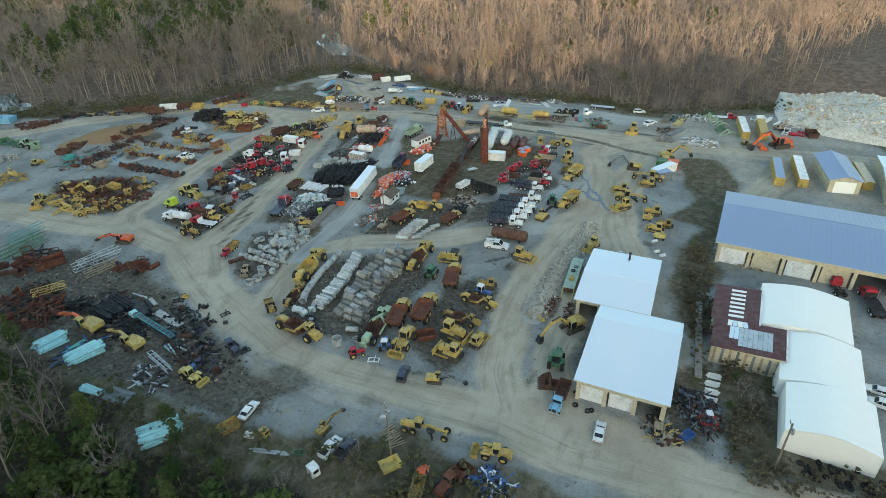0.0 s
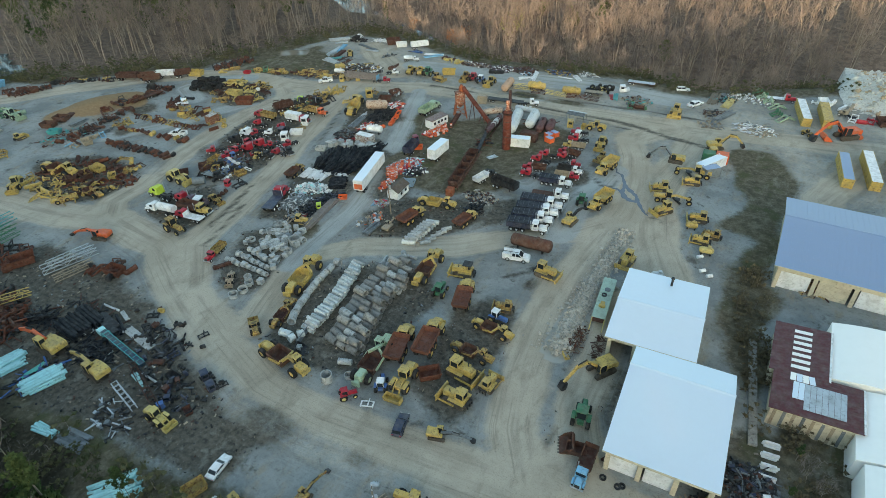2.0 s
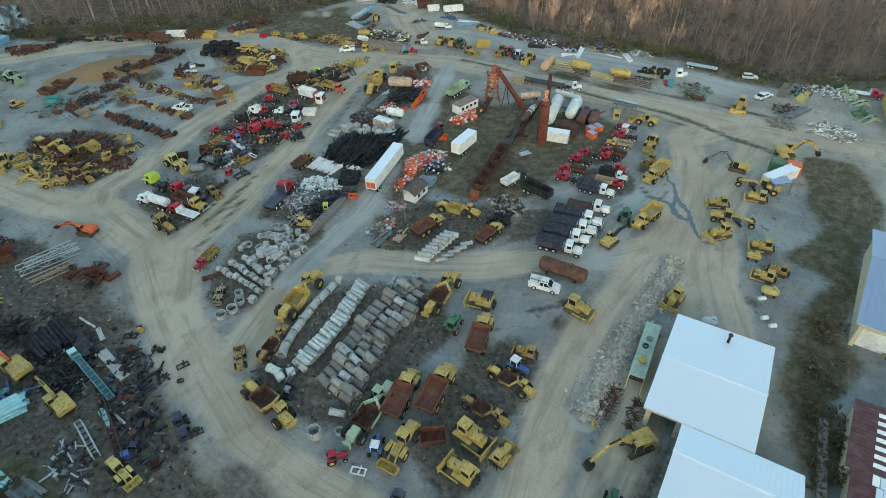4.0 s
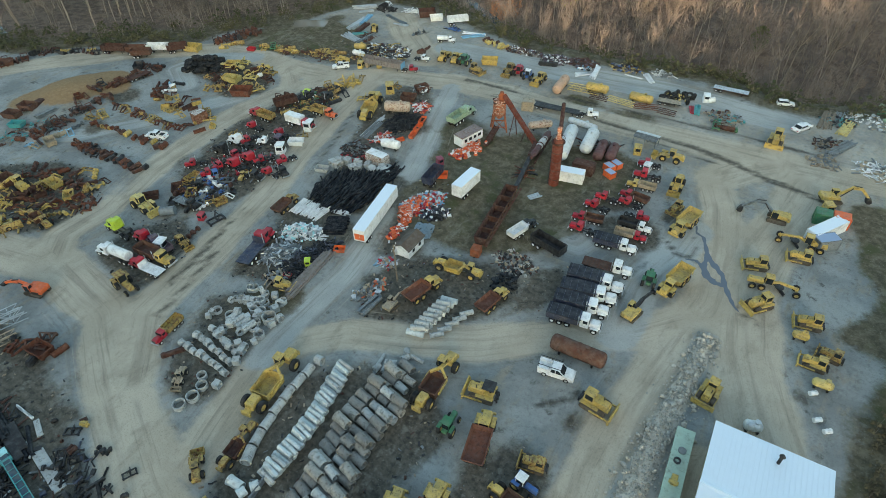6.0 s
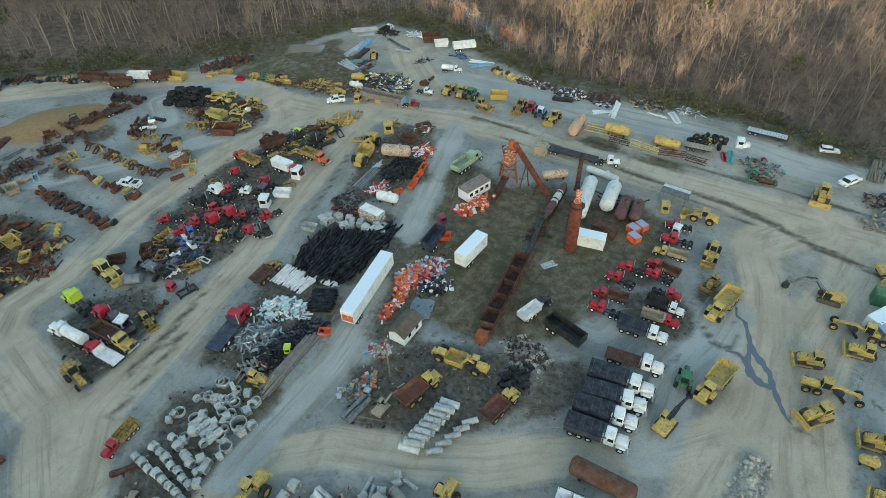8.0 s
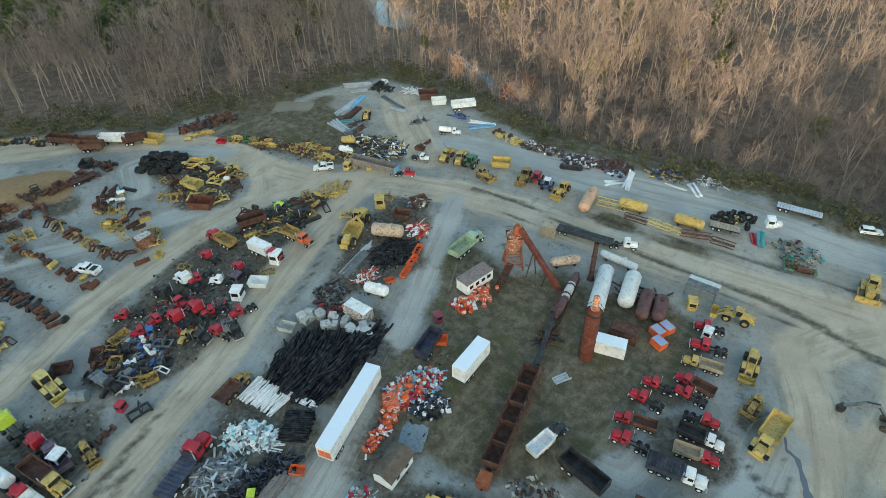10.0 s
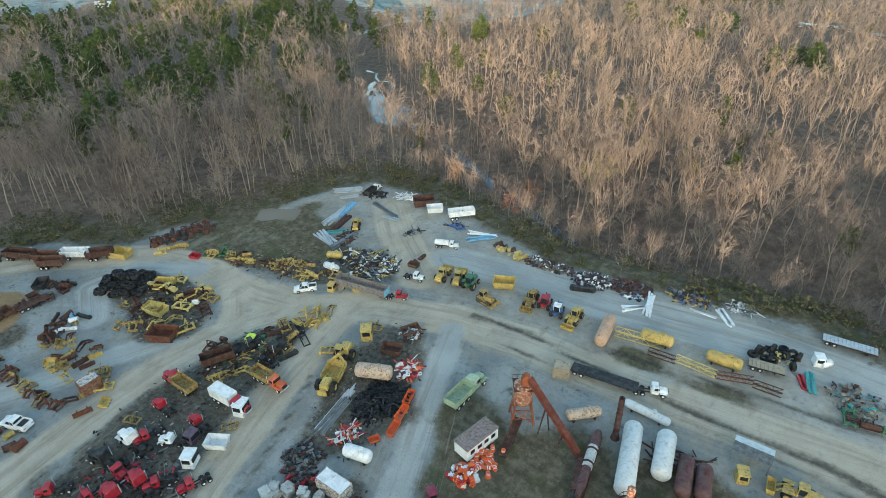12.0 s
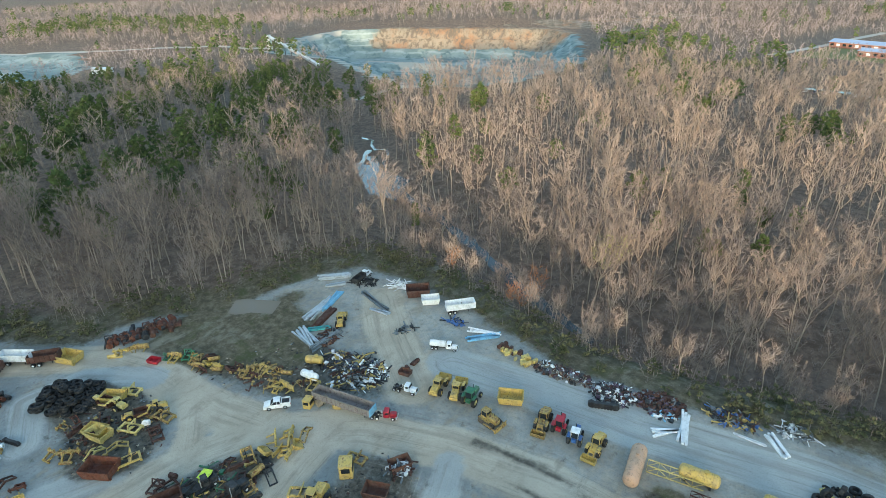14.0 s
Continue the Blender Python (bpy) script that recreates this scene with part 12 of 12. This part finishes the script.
q_ = np.stack([qx, qy, height(qx, qy), rng_.uniform(0, 6.28, 900), rng_.uniform(0.4, 1.1, 900), rng_.randint(0, 2, 900)], -1)[ok_]
woods("scrub", "dry brown brush between the sheds", scrub_leaf, q_, TWIG_GREY, WEED)

# unseen ridge added behind the camera, which throws the yard into shade
rng_ = np.random.RandomState(9)
n_ = 2600
back_, side_ = rng_.uniform(105, 190, n_), rng_.uniform(-420, 420, n_)
qx, qy = SUN_TO.x * back_ - SUN_TO.y * side_, SUN_TO.y * back_ + SUN_TO.x * side_
q_ = np.stack([qx, qy, height(qx, qy) - 0.2, rng_.uniform(0, 6.28, n_), rng_.uniform(0.8, 1.1, n_), rng_.randint(0, 2, n_)], -1)
woods("ridge_woods", "dense pines on the unseen ridge added for shade", pine_ridge, q_, TRUNK, NEEDLE)


# ---- single trees that stand out ----
def tree(x, y, s=1.0, which=0, kind="bare", rz=0):
    table = {"bare": (near_shapes, TRUNK, TWIG, "bare tree with pale bark and brown twigs"), "grey": (near_shapes, TRUNK, TWIG_GREY, "bare grey tree leaning over the scrub"),
             "pine": (pine_near, TRUNK, NEEDLE, "dark green pine at the yard's edge"), "russet": (near_shapes, TRUNK, RUSSET, "tree with russet withered leaves"), "bud": (near_shapes, TRUNK, BUDS, "tree in pale green bud")}
    shapes, wm, bm_, lab = table[kind]

    def make():
        ob = thing("tree", lab, "tree", "trees at the yard's edge")
        for nm, k, mat in (("trunk", 0, wm), ("crown", 1, bm_)):
            o = new(nm, tri_mesh(nm, shapes[which][k], mat))
            o.parent = ob
        return ob
    return put(("tree", kind, which), make, x, y, rz, s * 0.76, height_at(x, y) - 0.1)


# trees at the entrance bank, the shed and along the edge
for x_, y_, s_, w_, k_ in ((-104, 29, 0.9, 0, "grey"), (-96, 26, 0.8, 2, "pine"), (-84, 25, 0.9, 3, "grey"), (-84, 19, 1.0, 1, "grey"), (-72, 28, 0.8, 4, "grey"), (-70, 36, 0.55, 0, "pine"),
                           (-66, 34, 0.5, 1, "pine"), (-62, 30, 0.6, 2, "pine"), (-56, 33, 0.45, 0, "pine"), (-110, 36, 0.75, 1, "pine"), (-118, 32, 0.8, 0, "pine"), (-92, 18, 0.9, 1, "pine"),
                           (-76, 20, 0.8, 2, "pine"), (-100, 35, 0.7, 4, "grey"), (-90, 31, 0.6, 5, "grey"), (-112, 27, 0.9, 2, "grey"), (-122, 38, 0.7, 3, "grey"), (-66, 24, 0.6, 0, "pine"),
                           (-47, 36, 0.4, 4, "grey"), (-38, 41, 0.35, 2, "grey"), (11, 83, 0.4, 4, "grey"), (12.5, 80.5, 0.35, 2, "grey"), (9.5, 86, 0.25, 1, "pine"), (9, 79, 0.22, 0, "pine"),
                           (-126, 28, 0.9, 0, "pine"), (-134, 36, 0.8, 1, "pine"), (-80, 30, 0.7, 1, "pine"), (-103, 22, 0.9, 0, "pine"), (-58, 26, 0.6, 1, "pine"), (-88, 12, 0.9, 3, "grey"),
                           (-126, 236, 0.55, 4, "russet"), (-128, 233, 0.5, 2, "russet"), (-118, 276, 0.9, 3, "bud"), (-119, 279, 0.8, 0, "bud"), (-205, 190, 0.6, 4, "bare"), (-150, 240, 0.55, 2, "russet"),
                           (-222, 239, 1.2, 1, "pine"), (-238, 221, 1.15, 0, "pine"), (-241, 224, 1.0, 1, "pine"), (-229, 230, 1.2, 2, "pine"), (-97, 290, 1.0, 0, "pine"), (-94, 292, 0.95, 2, "pine"), (-113, 298, 0.9, 0, "pine"),
                           (-86, 315, 1.1, 2, "pine"), (-122, 274, 0.85, 0, "bud"), (-129, 247, 0.7, 3, "russet"), (-190, 228, 0.7, 2, "bare"), (-178, 236, 0.8, 5, "bare")):
    tree(x_, y_, s_, w_, k_, rz=37 * s_ * 10 % 360)
bank_rng = random.Random(72)
for i_ in range(64):
    px_, py_ = bank_rng.uniform(-132, -56), bank_rng.uniform(8, 38)
    if py_ > 34 - 0.32 * (px_ + 90) * (1 if px_ > -90 else 0) - (6 if px_ > -80 else 0):
        continue
    kind_ = "pine" if bank_rng.random() < 0.68 else "grey"
    tree(px_, py_, bank_rng.uniform(0.45, 0.85), bank_rng.randrange(3), kind_, bank_rng.uniform(0, 360))
edge_rng = random.Random(71)
for i_ in range(150):
    k_ = edge_rng.randrange(13, len(YARD) - 7)
    (ax_, ay_), (bx_, by_) = YARD[k_], YARD[k_ + 1]
    t_ = edge_rng.random()
    px_, py_ = ax_ + (bx_ - ax_) * t_, ay_ + (by_ - ay_) * t_
    nx_, ny_ = -(by_ - ay_), bx_ - ax_
    q_len = math.hypot(nx_, ny_)
    off_ = edge_rng.uniform(6, 22)
    side_ = -1 if float(inside(np.array([px_ + nx_ / q_len * 4]), np.array([py_ + ny_ / q_len * 4]), YARD)[0]) > 0 else 1
    px_, py_ = px_ + side_ * nx_ / q_len * off_, py_ + side_ * ny_ / q_len * off_
    # mostly grey twigs, which put the yard edge's shade into their colour
    tree(px_, py_, edge_rng.uniform(0.3, 0.62), edge_rng.randrange(6), "bare" if edge_rng.random() < 0.15 else "grey", edge_rng.uniform(0, 360))
